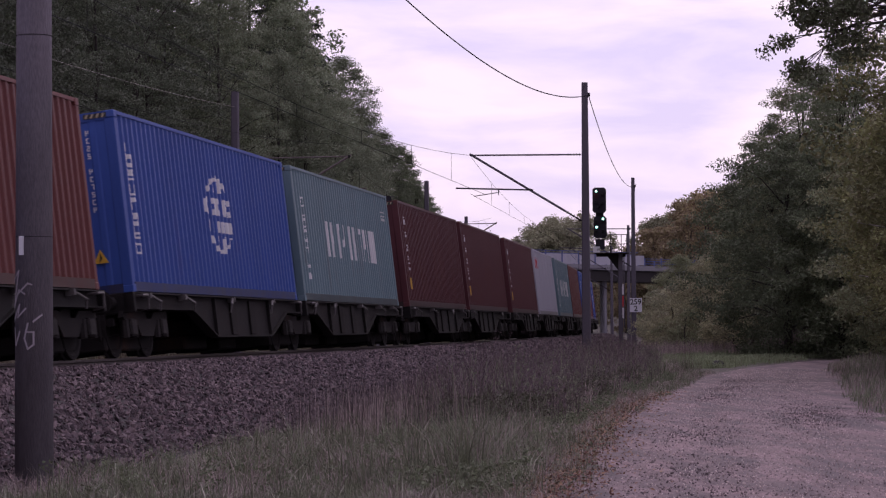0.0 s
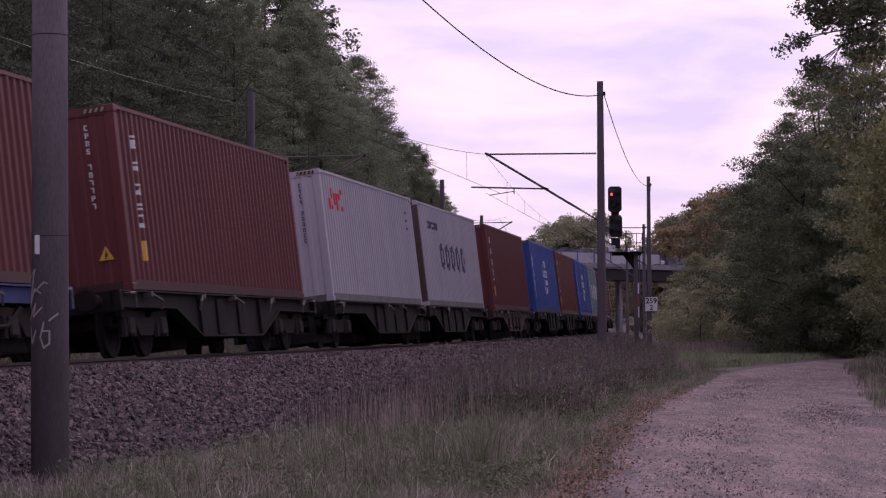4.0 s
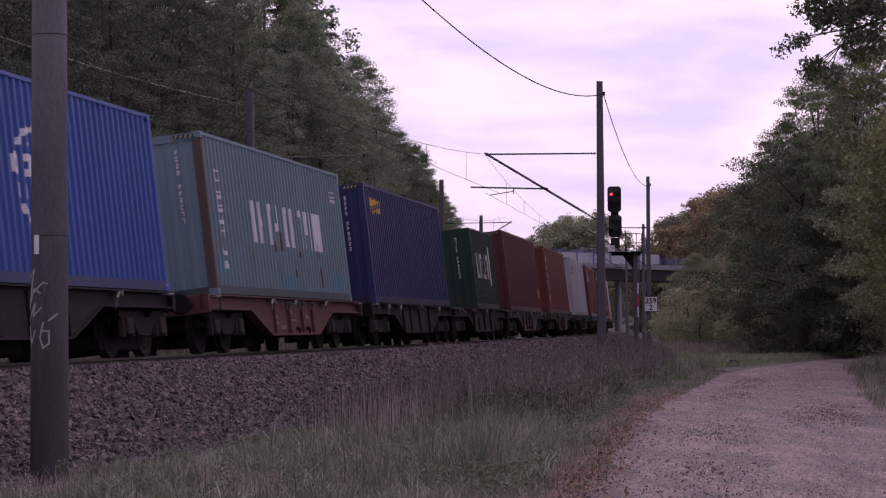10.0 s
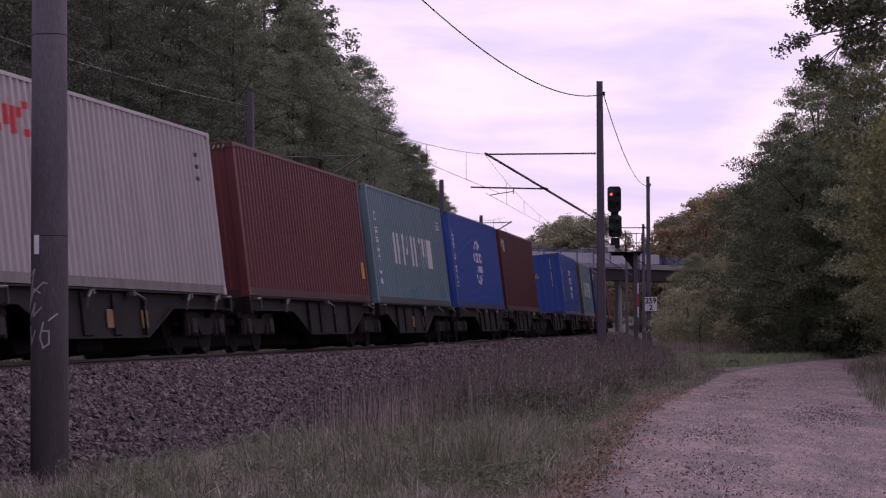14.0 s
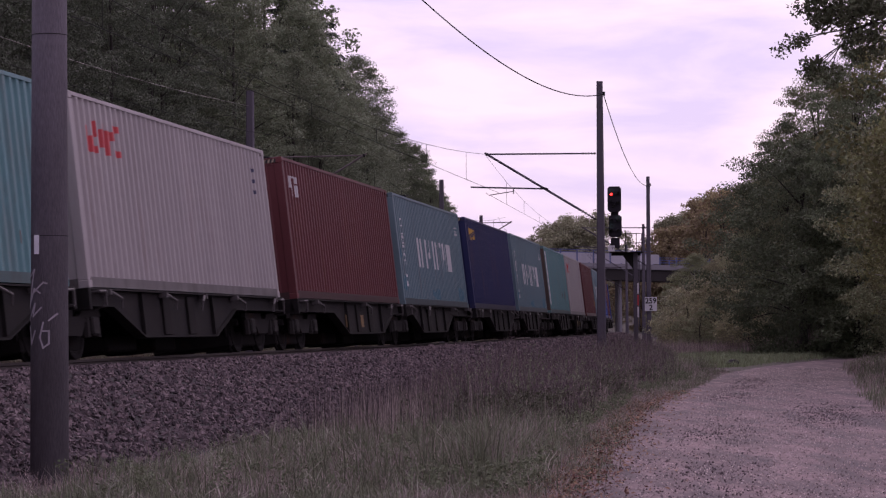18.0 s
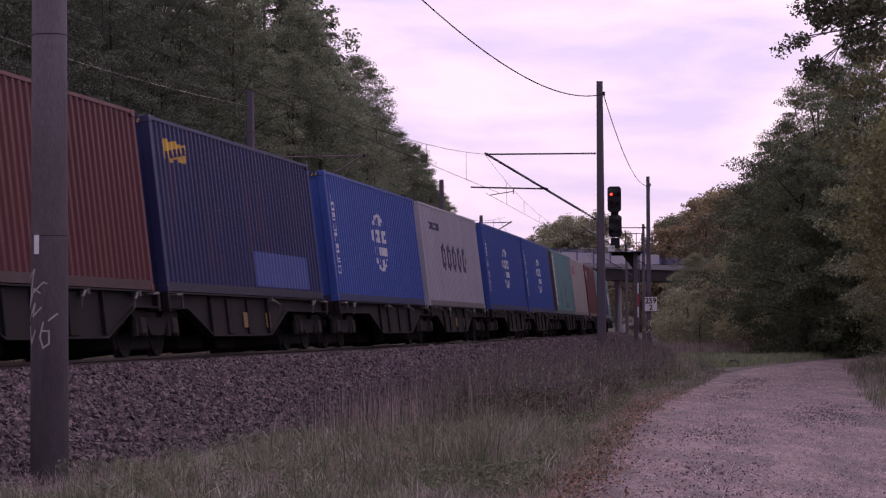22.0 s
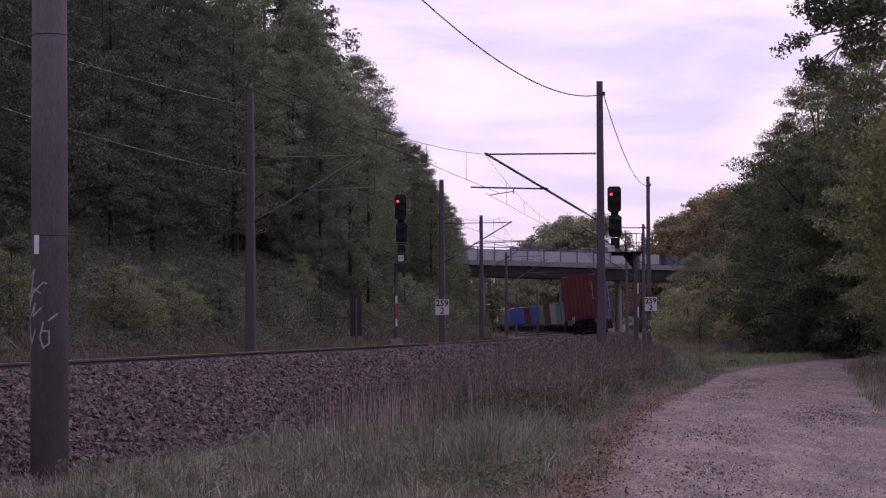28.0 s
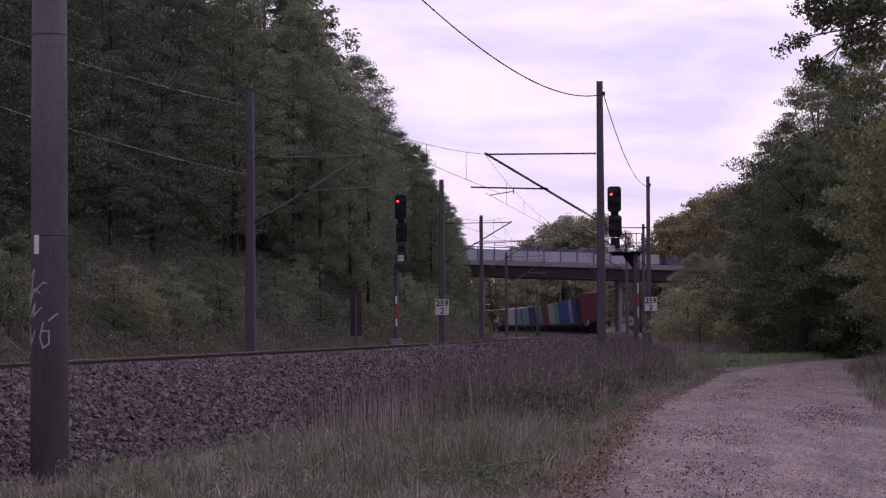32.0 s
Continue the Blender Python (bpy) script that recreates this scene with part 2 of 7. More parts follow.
    # green leaves lightened to imitate haze along the wood
    "leaf_haze": mat("haze_paled_green_leaves", (0.205, 0.240, 0.160), 0.75, spread=0.55, scale=0.75, fine=3, bump=0, island=0.3, object_random=0.25, translucent=0.25),
    "gravel": mat("dark_road_gravel", (0.125, 0.100, 0.106), 0.95, spread=0.25, island=0.5),
    "wagon_brown": mat("brownish_wagon_paint", (0.055, 0.036, 0.036), 0.75, sheen=0.15, spread=0.25, scale=2, dirt=GRIME, dirt_amount=0.35),
    "needle": mat("conifer_needles", (0.045, 0.064, 0.045), 0.7, spread=0.25, scale=0.5, fine=4, bump=0, island=0.4, translucent=0.1),
    "bramble": mat("bramble_leaves", (0.135, 0.155, 0.105), 0.7, spread=0.4, scale=0.3, fine=3, bump=0, island=0.3, translucent=0.2),
    "grass": mat("green_grass_blades", (0.150, 0.166, 0.108), 0.7, spread=0.5, scale=1.1, fine=4, bump=0, island=0.55, translucent=0.3),
    "dry_grass": mat("dry_grass_stems", (0.32, 0.255, 0.245), 0.8, spread=0.5, scale=1.3, fine=3, bump=0, island=0.5, translucent=0.2),
    "straw_brown": mat("withered_brown_grass", (0.150, 0.118, 0.088), 0.8, spread=0.5, scale=0.6, fine=3, bump=0, island=0.5, translucent=0.2),
    "blade_pale": mat("pale_broad_grass_blades", (0.34, 0.34, 0.27), 0.7, spread=0.3, bump=0, island=0.4, translucent=0.3),
    "weed_dark": mat("dark_olive_weed_leaves", (0.070, 0.074, 0.046), 0.75, spread=0.4, scale=1.0, fine=4, bump=0, island=0.5, translucent=0.2),
    "paper": mat("crumpled_white_paper", (0.70, 0.70, 0.74), 0.7, spread=0.2, bump=0.2),
    "weed": mat("brown_weed_stems", (0.112, 0.079, 0.088), 0.8, spread=0.3, scale=0.5, fine=3, bump=0, island=0.5, translucent=0.15),
    "boulder": mat("dark_boulder", (0.035, 0.032, 0.034), 0.9, spread=0.4, scale=6, fine=30, bump=0.6),
    "dead_wood": mat("bleached_dead_wood", (0.21, 0.18, 0.165), 0.9, spread=0.3, scale=5, fine=40, bump=0.3),
    "dead_leaf": mat("fallen_brown_leaves", (0.21, 0.115, 0.075), 0.85, spread=0.3, bump=0, island=0.5),
    "car_paint": mat("silver_car_paint", (0.45, 0.45, 0.48), 0.3, metal=0.4, spread=0.05, bump=0),
    "car_white": mat("white_car_paint", (0.75, 0.75, 0.78), 0.3, spread=0.04, bump=0),
    "glass_dark": mat("dark_window_glass", (0.02, 0.022, 0.025), 0.08, spread=0, bump=0),
    "rubber": mat("black_rubber", (0.02, 0.02, 0.02), 0.8, spread=0.1),
}

# the same paints, grimy from the track, on the containers' bottom rails
for _k, _c in (("red", (0.115, 0.031, 0.036)), ("maroon", (0.078, 0.019, 0.022)), ("orange", (0.130, 0.034, 0.024)), ("blue", (0.030, 0.058, 0.245)), ("navy", (0.020, 0.022, 0.080)), ("teal", (0.10, 0.21, 0.215)),
               ("grey_green", (0.105, 0.160, 0.180)), ("green", (0.014, 0.038, 0.031)), ("white", (0.37, 0.36, 0.385)), ("beige", (0.37, 0.34, 0.34))):
    M[_k + "_grimy"] = paint(_k + "_grimy_paint", tuple(0.42 * v + 0.009 for v in _c), 0.5, GRIME)

# ---- building helpers ----


def box(bm, x0, x1, y0, y1, z0, z1, bevel=0.0):
    v = [bm.verts.new(p) for p in ((x0, y0, z0), (x1, y0, z0), (x1, y1, z0), (x0, y1, z0), (x0, y0, z1), (x1, y0, z1), (x1, y1, z1), (x0, y1, z1))]
    fs = [bm.faces.new([v[i] for i in f]) for f in ((3, 2, 1, 0), (4, 5, 6, 7), (0, 1, 5, 4), (1, 2, 6, 5), (2, 3, 7, 6), (3, 0, 4, 7))]
    if bevel:
        es = list({e for f in fs for e in f.edges})
        bmesh.ops.bevel(bm, geom=es, offset=bevel, segments=1, affect="EDGES")
    return v


def tube(bm, a, b, r0, r1=None, sides=6, caps=True):
    a, b = Vector(a), Vector(b)
    r1 = r0 if r1 is None else r1
    q = (b - a).to_track_quat("Z", "Y")
    rings = []
    for p, r in ((a, r0), (b, r1)):
        rings.append([bm.verts.new(p + q @ Vector((r * math.cos(2 * math.pi * i / sides), r * math.sin(2 * math.pi * i / sides), 0))) for i in range(sides)])
    for i in range(sides):
        bm.faces.new((rings[0][i], rings[0][(i + 1) % sides], rings[1][(i + 1) % sides], rings[1][i]))
    if caps:
        bm.faces.new(rings[0][::-1])
        bm.faces.new(rings[1])


def prism(bm, outline, x0, x1, axis="x"):
    """Extrude an outline of (u, v) along an axis: x (u = y, v = z), y (u = x, v = z) or z (u = x, v = y)."""
    def put(u, v, w):
        return (w, u, v) if axis == "x" else (u, w, v) if axis == "y" else (u, v, w)
    a = [bm.verts.new(put(u, v, x0)) for u, v in outline]
    b = [bm.verts.new(put(u, v, x1)) for u, v in outline]
    n = len(outline)
    for i in range(n):
        bm.faces.new((a[i], a[(i + 1) % n], b[(i + 1) % n], b[i]))
    bm.faces.new(a[::-1])
    bm.faces.new(b)


def mesh_of(name, build, *args, **kw):
    """A mesh made by build(bm, ...)."""
    bm = bmesh.new()
    build(bm, *args, **kw)
    bmesh.ops.recalc_face_normals(bm, faces=bm.faces[:])
    me = bpy.data.meshes.new(name)
    bm.to_mesh(me)
    bm.free()
    return me


def raw_mesh(name, verts, faces):
    """A mesh from arrays of corners and of equal-sized faces."""
    me = bpy.data.meshes.new(name)
    verts, faces = np.asarray(verts, float), np.asarray(faces, int)
    k = faces.shape[1]
    me.vertices.add(len(verts))
    me.vertices.foreach_set("co", verts.ravel())
    me.loops.add(faces.size)
    me.loops.foreach_set("vertex_index", faces.ravel())
    me.polygons.add(len(faces))
    me.polygons.foreach_set("loop_start", np.arange(0, faces.size, k))
    me.update(calc_edges=True)
    me.polygons.foreach_set("use_smooth", np.zeros(len(faces), bool))
    return me


def put(name, me, material, parent=None, label="", at=None):
    """One mesh object, as a part of its parent, with a material of its own."""
    ob = new(name, me)
    if not me.materials:
        me.materials.append(material)
    ob.material_slots[0].link = "OBJECT"
    ob.material_slots[0].material = material
    if parent:
        ob.parent = parent
    if at is not None:
        ob.matrix_basis = at
    if label:
        ob["label"] = label
    return ob


def part(name, build, material, parent=None, label="", at=None):
    return put(name, mesh_of(name, build), material, parent, label, at)


def thing(name, at, label, category, group="", kind=""):
    ob = new(name)
    ob.matrix_basis = at
    ob.empty_display_size = 0.3
    return tagged(ob, label, category, group, kind)


def text_mesh(words, size, stacked=False, bold=0.0):
    """Letters of the built-in font, 3 mm thick, in the local x-y plane."""
    cu = bpy.data.curves.new("letters", "FONT")
    cu.body = "\n".join(words) if stacked else words
    cu.size, cu.extrude, cu.offset = size, 0.0015, size * bold
    cu.align_x = "CENTER"
    cu.align_y = "CENTER"
    cu.space_line = 0.95
    cu.resolution_u = 3
    ob = new("letters", cu)
    dg = bpy.context.evaluated_depsgraph_get()
    me = bpy.data.meshes.new_from_object(ob.evaluated_get(dg))
    bpy.data.objects.remove(ob)
    return me


# ---- the line: a left-hand curve, canted ----
PSI, BEND, BEND_GROWS, CANT, START_X = 0.179635, 0.00051036, 4.0e-7, 0.1156, -12.118
_s = np.arange(-620.0, 1200.0, 0.5)
_h = PSI - BEND * _s - BEND_GROWS * _s ** 2 / 2
_i0 = int(np.argmin(abs(_s)))
_x = np.concatenate(([0], np.cumsum((np.sin(_h[1:]) + np.sin(_h[:-1])) / 2 * 0.5)))
_y = np.concatenate(([0], np.cumsum((np.cos(_h[1:]) + np.cos(_h[:-1])) / 2 * 0.5)))
_x, _y = _x - _x[_i0] + START_X, _y - _y[_i0]


def line(s):
    """Centre of the running line and its heading at s metres."""
    return float(np.interp(s, _s, _x)), float(np.interp(s, _s, _y)), float(np.interp(s, _s, _h))


def beside(s, lat, z=0.0):
    """A level place lat metres to the right of the running line."""
    x, y, h = line(s)
    return Vector((x + lat * math.cos(h), y - lat * math.sin(h), z))


def canted(s, lat=0.0, z=0.0, drop=0.0):
    """A pose on the canted line: local y forward, x to the right."""
    x, y, h = line(s)
    return Matrix.Translation((x, y, drop)) @ Matrix.Rotation(-h, 4, "Z") @ Matrix.Rotation(-CANT, 4, "Y") @ Matrix.Translation((lat, 0, z))


def upright(s, lat, z):
    return Matrix.Translation(beside(s, lat, z)) @ Matrix.Rotation(-line(s)[2], 4, "Z")


def sweep(name, outline, s0, s1, step, lat=0.0, cant=True, drop=0.0):
    """A profile of (across, up) swept along the line, closed."""
    ss = np.arange(s0, s1 + step, step)
    verts, faces, n = [], [], len(outline)
    for s in ss:
        m = canted(s, lat, 0, drop) if cant else upright(s, lat, drop)
        verts += [m @ Vector((u, 0, v)) for u, v in outline]
    for i in range(len(ss) - 1):
        for j in range(n):
            k = (j + 1) % n
            faces.append((i * n + j, i * n + k, (i + 1) * n + k, (i + 1) * n + j))
    return raw_mesh(name, verts, faces)


# ---- ground, road and track ----
rng = np.random.default_rng(7)
ROAD = ((-40, 1.4), (0, 1.9), (10, 2.4), (20.5, 3.25), (30, 4.3), (39, 5.3), (50, 6.9), (60, 8.6), (72, 10.4), (84, 12.75), (92, 14.7), (100, 16.9), (106, 18.8), (113, 21.5), (125, 27.0))
ROAD_Z = -0.97


def road_x(y):
    return np.interp(y, [p[0] for p in ROAD], [p[1] for p in ROAD])


def road_half(y):
    """Half the width of the bare road: overgrown towards the bend."""
    return np.interp(y, [70, 100], [2.35, 1.5])


def off_road(x, y):
    """Metres from the road's middle, square to it."""
    slope = (road_x(y + 1.0) - road_x(y - 1.0)) / 2.0
    return abs(x - road_x(y)) / np.sqrt(1 + slope ** 2) * 2.35 / road_half(y)


def across(x, y):
    """Metres to the right of the running line, near enough."""
    xc = np.interp(y, _y, _x)
    return (x - xc) * np.cos(np.interp(y, _y, _h))


def ground_z(x, y):
    x, y = np.asarray(x, float), np.asarray(y, float)
    a = across(x, y)
    z = np.interp(a, [-400, -60, -30, -20, -17, -11.5, -10, -8.6, -7.6, 3.6, 5.0, 400], [7.5, 7.5, 6.0, 4.6, 3.6, -0.1, -0.45, -0.55, -0.95, -0.95, -0.93, -0.93])
    r = x - road_x(np.clip(y, -40, 100))
    far = np.clip((y - 60) / 60, 0, 1)
    bank = np.interp(r, [3.0, 5.5, 12, 30, 80], [0, 0.35, 1.4, 3.5, 6.0]) * np.where(a > 6, 1, 0)
    bank = np.where(y > 112, np.interp(a, [7, 12, 20, 40, 90], [0, 0.35, 2.5, 6.0, 8.0]), bank)
    z = z + bank * (0.35 + 0.65 * far) + 0.3 * far * np.where(a > 5, 1, 0) * np.clip((a - 5) / 3, 0, 1) * np.clip((abs(r) - 4.0) / 5, 0, 1)
    return z


def build_ground():
    xs = np.unique(np.concatenate([np.linspace(-1500, -80, 12), np.arange(-80, -30, 4), np.arange(-30, 34, 0.75), np.arange(34, 90, 4), np.linspace(90, 1500, 12)]))
    ys = np.unique(np.concatenate([np.linspace(-600, -30, 12), np.arange(-30, 16, 3), np.arange(16, 60, 0.75), np.arange(60, 140, 1.5), np.arange(140, 420, 5), np.linspace(420, 3500, 16)]))
    gx, gy = np.meshgrid(xs, ys)
    gz = ground_z(gx, gy)
    rough = np.where((off_road(gx, gy) < 2.6) & (gy < 112), 0.0, 0.05)
    gz = gz + rough * (rng.random(gz.shape) - 0.5)
    gz = np.where((off_road(gx, gy) < 2.2) & (gy < 108), np.minimum(gz, ROAD_Z - 0.05), gz)
    nx, ny = len(xs), len(ys)
    i = np.arange(ny - 1)[:, None] * nx + np.arange(nx - 1)[None]
    f = np.stack([i, i + 1, i + nx + 1, i + nx], -1).reshape(-1, 4)
    return raw_mesh("ground", np.stack([gx, gy, gz], -1).reshape(-1, 3), f)


ground = put("ground", build_ground(), M["soil"])
tagged(ground, "grassy soil of the cutting and the verge", "ground", kind="structure")


def build_road():
    ys = np.concatenate([np.arange(-40, 16, 2), np.arange(16, 106, 0.6)])
    us = np.linspace(-1, 1, 25)
    v = []
    for y in ys:
        c, d = float(road_x(y)), float(road_x(y + 0.5) - road_x(y - 0.5))
        q = 1 / math.hypot(1, d)
        half = float(road_half(y)) + 0.25 * noise.noise(Vector((y * 0.35, 3, 0)))
        for u in us:
            w = half * u + 0.12 * noise.noise(Vector((y * 1.3, u * 2, 5))) * abs(u)
            rut = -0.035 * (math.exp(-((w + 0.85) / 0.3) ** 2) + math.exp(-((w - 0.85) / 0.3) ** 2))
            v.append((c + w * q, y - w * d * q, ROAD_Z + 0.03 - 0.05 * abs(u) ** 3 + rut + 0.012 * noise.noise(Vector((w * 3, y * 3, 0)))))
    n = len(us)
    f = [(i * n + j, i * n + j + 1, (i + 1) * n + j + 1, (i + 1) * n + j) for i in range(len(ys) - 1) for j in range(n - 1)]
    me = raw_mesh("road", v, f)
    me.polygons.foreach_set("use_smooth", [True] * len(me.polygons))
    return me


road = put("road", build_road(), M["road"])
tagged(road, "pinkish unpaved gravel road with faint wheel ruts", "road", kind="structure")

# bed below the loose stones, painted dark for the shaded gaps
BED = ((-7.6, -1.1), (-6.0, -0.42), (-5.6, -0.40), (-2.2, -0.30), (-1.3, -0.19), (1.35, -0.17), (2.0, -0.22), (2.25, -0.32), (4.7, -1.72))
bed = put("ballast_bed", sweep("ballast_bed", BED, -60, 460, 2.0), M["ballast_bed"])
tagged(bed, "ballast bed carrying two tracks, coloured dark as shade between the stones", "ballast", kind="structure")


def stones(name, count, s_range, spot, size, material, seed):
    """Loose angular stones, each of its own shape and turn."""
    r = np.random.default_rng(seed)
    octa = np.array([(1, 0, 0), (0, 1, 0), (-1, 0, 0), (0, -1, 0), (0, 0, 1), (0, 0, -1)], float)
    faces = np.array([(0, 1, 4), (1, 2, 4), (2, 3, 4), (3, 0, 4), (1, 0, 5), (2, 1, 5), (3, 2, 5), (0, 3, 5)])
    ctr = spot(r, count)
    sz = r.uniform(*size, (count, 1, 1)) * r.uniform(0.6, 1.25, (count, 1, 3))
    a = r.uniform(0, 6.283, (count, 3))
    c, s = np.cos(a), np.sin(a)
    rx = np.zeros((count, 3, 3)); rx[:, 0, 0] = 1; rx[:, 1, 1] = c[:, 0]; rx[:, 1, 2] = -s[:, 0]; rx[:, 2, 1] = s[:, 0]; rx[:, 2, 2] = c[:, 0]
    rz = np.zeros((count, 3, 3)); rz[:, 2, 2] = 1; rz[:, 0, 0] = c[:, 1]; rz[:, 0, 1] = -s[:, 1]; rz[:, 1, 0] = s[:, 1]; rz[:, 1, 1] = c[:, 1]
    pts = (octa[None] + r.uniform(-0.35, 0.35, (count, 6, 3))) * sz
    pts = np.einsum("nij,nkj->nki", rz @ rx, pts) + ctr[:, None]
    f = faces[None] + 6 * np.arange(count)[:, None, None]
    return put(name, raw_mesh(name, pts.reshape(-1, 3), f.reshape(-1, 3)), material)


def on_bed(s, u):
    """A place on the near shoulder: u from 0 at the rail to 1 at the foot."""
    lat = np.interp(u, [0, 0.28, 0.36, 1], [0.85, 2.0, 2.25, 4.15])
    z = np.interp(lat, [b[0] for b in BED], [b[1] for b in BED])
    x, y, h = np.interp(s, _s, _x), np.interp(s, _s, _y), np.interp(s, _s, _h)
    l = lat * math.cos(CANT) - z * math.sin(CANT)
    zz = z * math.cos(CANT) + lat * math.sin(CANT)
    return np.stack([x + l * np.cos(h), y - l * np.sin(h), zz], -1)


def near_spot(r, n):
    s = 19 + 47 * r.random(n) ** 1.25
    p = on_bed(s, r.random(n))
    p[:, 2] += r.uniform(-0.01, 0.025, n)
    return p


def far_spot(r, n):
    s = 62 + 130 * r.random(n) ** 1.2
    p = on_bed(s, r.random(n) * 0.9)
    p[:, 2] += r.uniform(-0.01, 0.03, n)
    return p


tagged(stones("ballast_stones", 43000, None, near_spot, (0.016, 0.048), M["ballast"], 3), "loose angular brownish-grey ballast stones on the shoulder", "ballast", kind="stuff")
tagged(stones("ballast_stones", 16000, None, far_spot, (0.035, 0.075), M["ballast"], 4), "loose angular brownish-grey ballast stones farther along", "ballast", kind="stuff")


def road_spot(r, n):
    y = 17 + 65 * r.random(n) ** 1.6
    w = r.normal(0, 1.15, n).clip(-2.2, 2.2)
    return np.stack([road_x(y) + w, y, np.full(n, ROAD_Z + 0.034) - 0.05 * abs(w / 2.3) ** 3], -1)


tagged(stones("road_pebbles", 24000, None, road_spot, (0.003, 0.011), M["pebble"], 5), "small loose pebbles strewn over the gravel road", "pebbles", kind="stuff")

def gravel_spot(r, n):
    """Coarser dark gravel gathered in patches."""
    k = r.integers(0, 10, n)
    cy = np.array([37.5, 40.0, 43.0, 25.0, 22.5, 50.0, 33.0, 57.0, 39.0, 64.0])[k] + r.normal(0, 1.9, n)
    cw = np.array([0.9, 1.6, 1.9, -1.9, -1.6, -0.7, -1.0, -0.8, 2.0, -0.6])[k] + r.normal(0, 0.75, n)
    return np.stack([road_x(cy) + cw.clip(-2.3, 2.3), cy, np.full(n, ROAD_Z + 0.028) - 0.05 * abs(cw.clip(-2.3, 2.3) / 2.35) ** 3], -1)


tagged(stones("road_gravel", 7000, None, gravel_spot, (0.005, 0.016), M["gravel"], 6), "patches of coarse dark gravel on the road", "gravel", kind="stuff")

RAIL = ((-0.07, -0.172), (0.07, -0.172), (0.07, -0.160), (0.012, -0.140), (0.012, -0.048), (0.036, -0.036), (0.036, -0.004), (0.028, 0.0), (-0.028, 0.0), (-0.036, -0.004), (-0.036, -0.036), (-0.012, -0.048), (-0.012, -0.140), (-0.07, -0.160))
for side, lat, drop in (("near", 0.7535, 0.0), ("near", -0.7535, 0.0), ("far", -3.25, -0.06), ("far", -4.75, -0.06)):
    r_ob = put("rail", sweep("rail", [(u, v) for u, v in RAIL], -60, 460, 2.0, lat, True, drop), M["rail"])
    tagged(r_ob, "rust-brown steel rail on the ballast bed", "rail", "rails of the two tracks", "structure")
    put("rail_head", sweep("rail_head", ((-0.027, 0.001), (0.027, 0.001), (0.026, 0.003), (-0.026, 0.003)), -60, 460, 2.0, lat, True, drop), M["rail_top"], r_ob, "polished running surface")


def build_sleeper(bm):
    prism(bm, ((-0.14, -0.36), (0.14, -0.36), (0.11, -0.175), (-0.11, -0.175)), -1.3, 1.3, "x")


sleeper_me = mesh_of("sleeper", build_sleeper)
for k in range(150):
    o = put("sleeper", sleeper_me, M["sleeper"], bed)
    o.matrix_basis = canted(16 + 0.6 * k)

# ---- masts, cantilevers and wires ----


def tapered(bm, w0, w1, z0, z1, bevel=0.04, d=None):
    a = box(bm, -w0 / 2, w0 / 2, -w0 / 2, w0 / 2, z0, z1)
    for v in a[4:]:
        v.co.x *= w1 / w0
        v.co.y *= w1 / w0
    es = [e for e in bm.edges if abs(e.verts[0].co.z - e.verts[1].co.z) > 0.5]
    bmesh.ops.bevel(bm, geom=es, offset=bevel, segments=1, affect="EDGES")


def insulator(bm, a, b, r=0.055):
    a, b = Vector(a), Vector(b)
    tube(bm, a, b, r * 0.4, sides=6)
    for i in range(5):
        p = a.lerp(b, (i + 0.5) / 5)
        d = (b - a).normalized() * 0.018
        tube(bm, p - d, p + d, r, r * 0.7, sides=8)


def cantilever(mast, reach, z_top, z_low, side, thick=1.0, metal="mast"):
    """Bracket of one mast: top tube, strut, registration arm. side -1 reaches to the left."""
    tip = Vector((side * reach, 0, z_top + 0.03))
    root_t, root_l = Vector((side * 0.16, 0, z_top)), Vector((side * 0.16, 0, z_low))
    a = root_t.lerp(tip, 0.13)
    part("top_tube", lambda bm: tube(bm, a, tip, 0.034 * thick), M[metal], mast)
    part("insulator", lambda bm: insulator(bm, root_t, a), M["cable"], mast, "dark ribbed insulator")
    b = root_l.lerp(tip, 0.14)
    part("strut", lambda bm: tube(bm, b, tip + (tip - root_l) * 0.02, 0.050 * thick), M[metal], mast)
    part("insulator", lambda bm: insulator(bm, root_l, b, 0.07), M["cable"], mast, "dark ribbed insulator")
    part("clamp", lambda bm: box(bm, tip.x - 0.04, tip.x + 0.04, -0.04, 0.04, tip.z - 0.05, tip.z + 0.05, 0.01), M["cable"], mast, "dark wire clamp")
    mid = root_l.lerp(tip, 0.47)
    end = Vector((side * (reach + 0.62), 0, mid.z + 0.10))
    part("registration_tube", lambda bm: tube(bm, mid, end, 0.034 * thick), M[metal], mast)
    part("hook", lambda bm: tube(bm, mid + Vector((-side * 0.12, 0, -0.03)), mid + Vector((side * 0.1, 0, 0.04)), 0.055, sides=6), M["cable"], mast)
    arm = mid.lerp(end, 0.42)
    part("steady_arm", lambda bm: (tube(bm, arm, arm - Vector((0, 0, 0.22)), 0.018), tube(bm, arm - Vector((0, 0, 0.12)), arm + Vector((side * 0.95, 0, -0.26)), 0.018)), M[metal], mast)


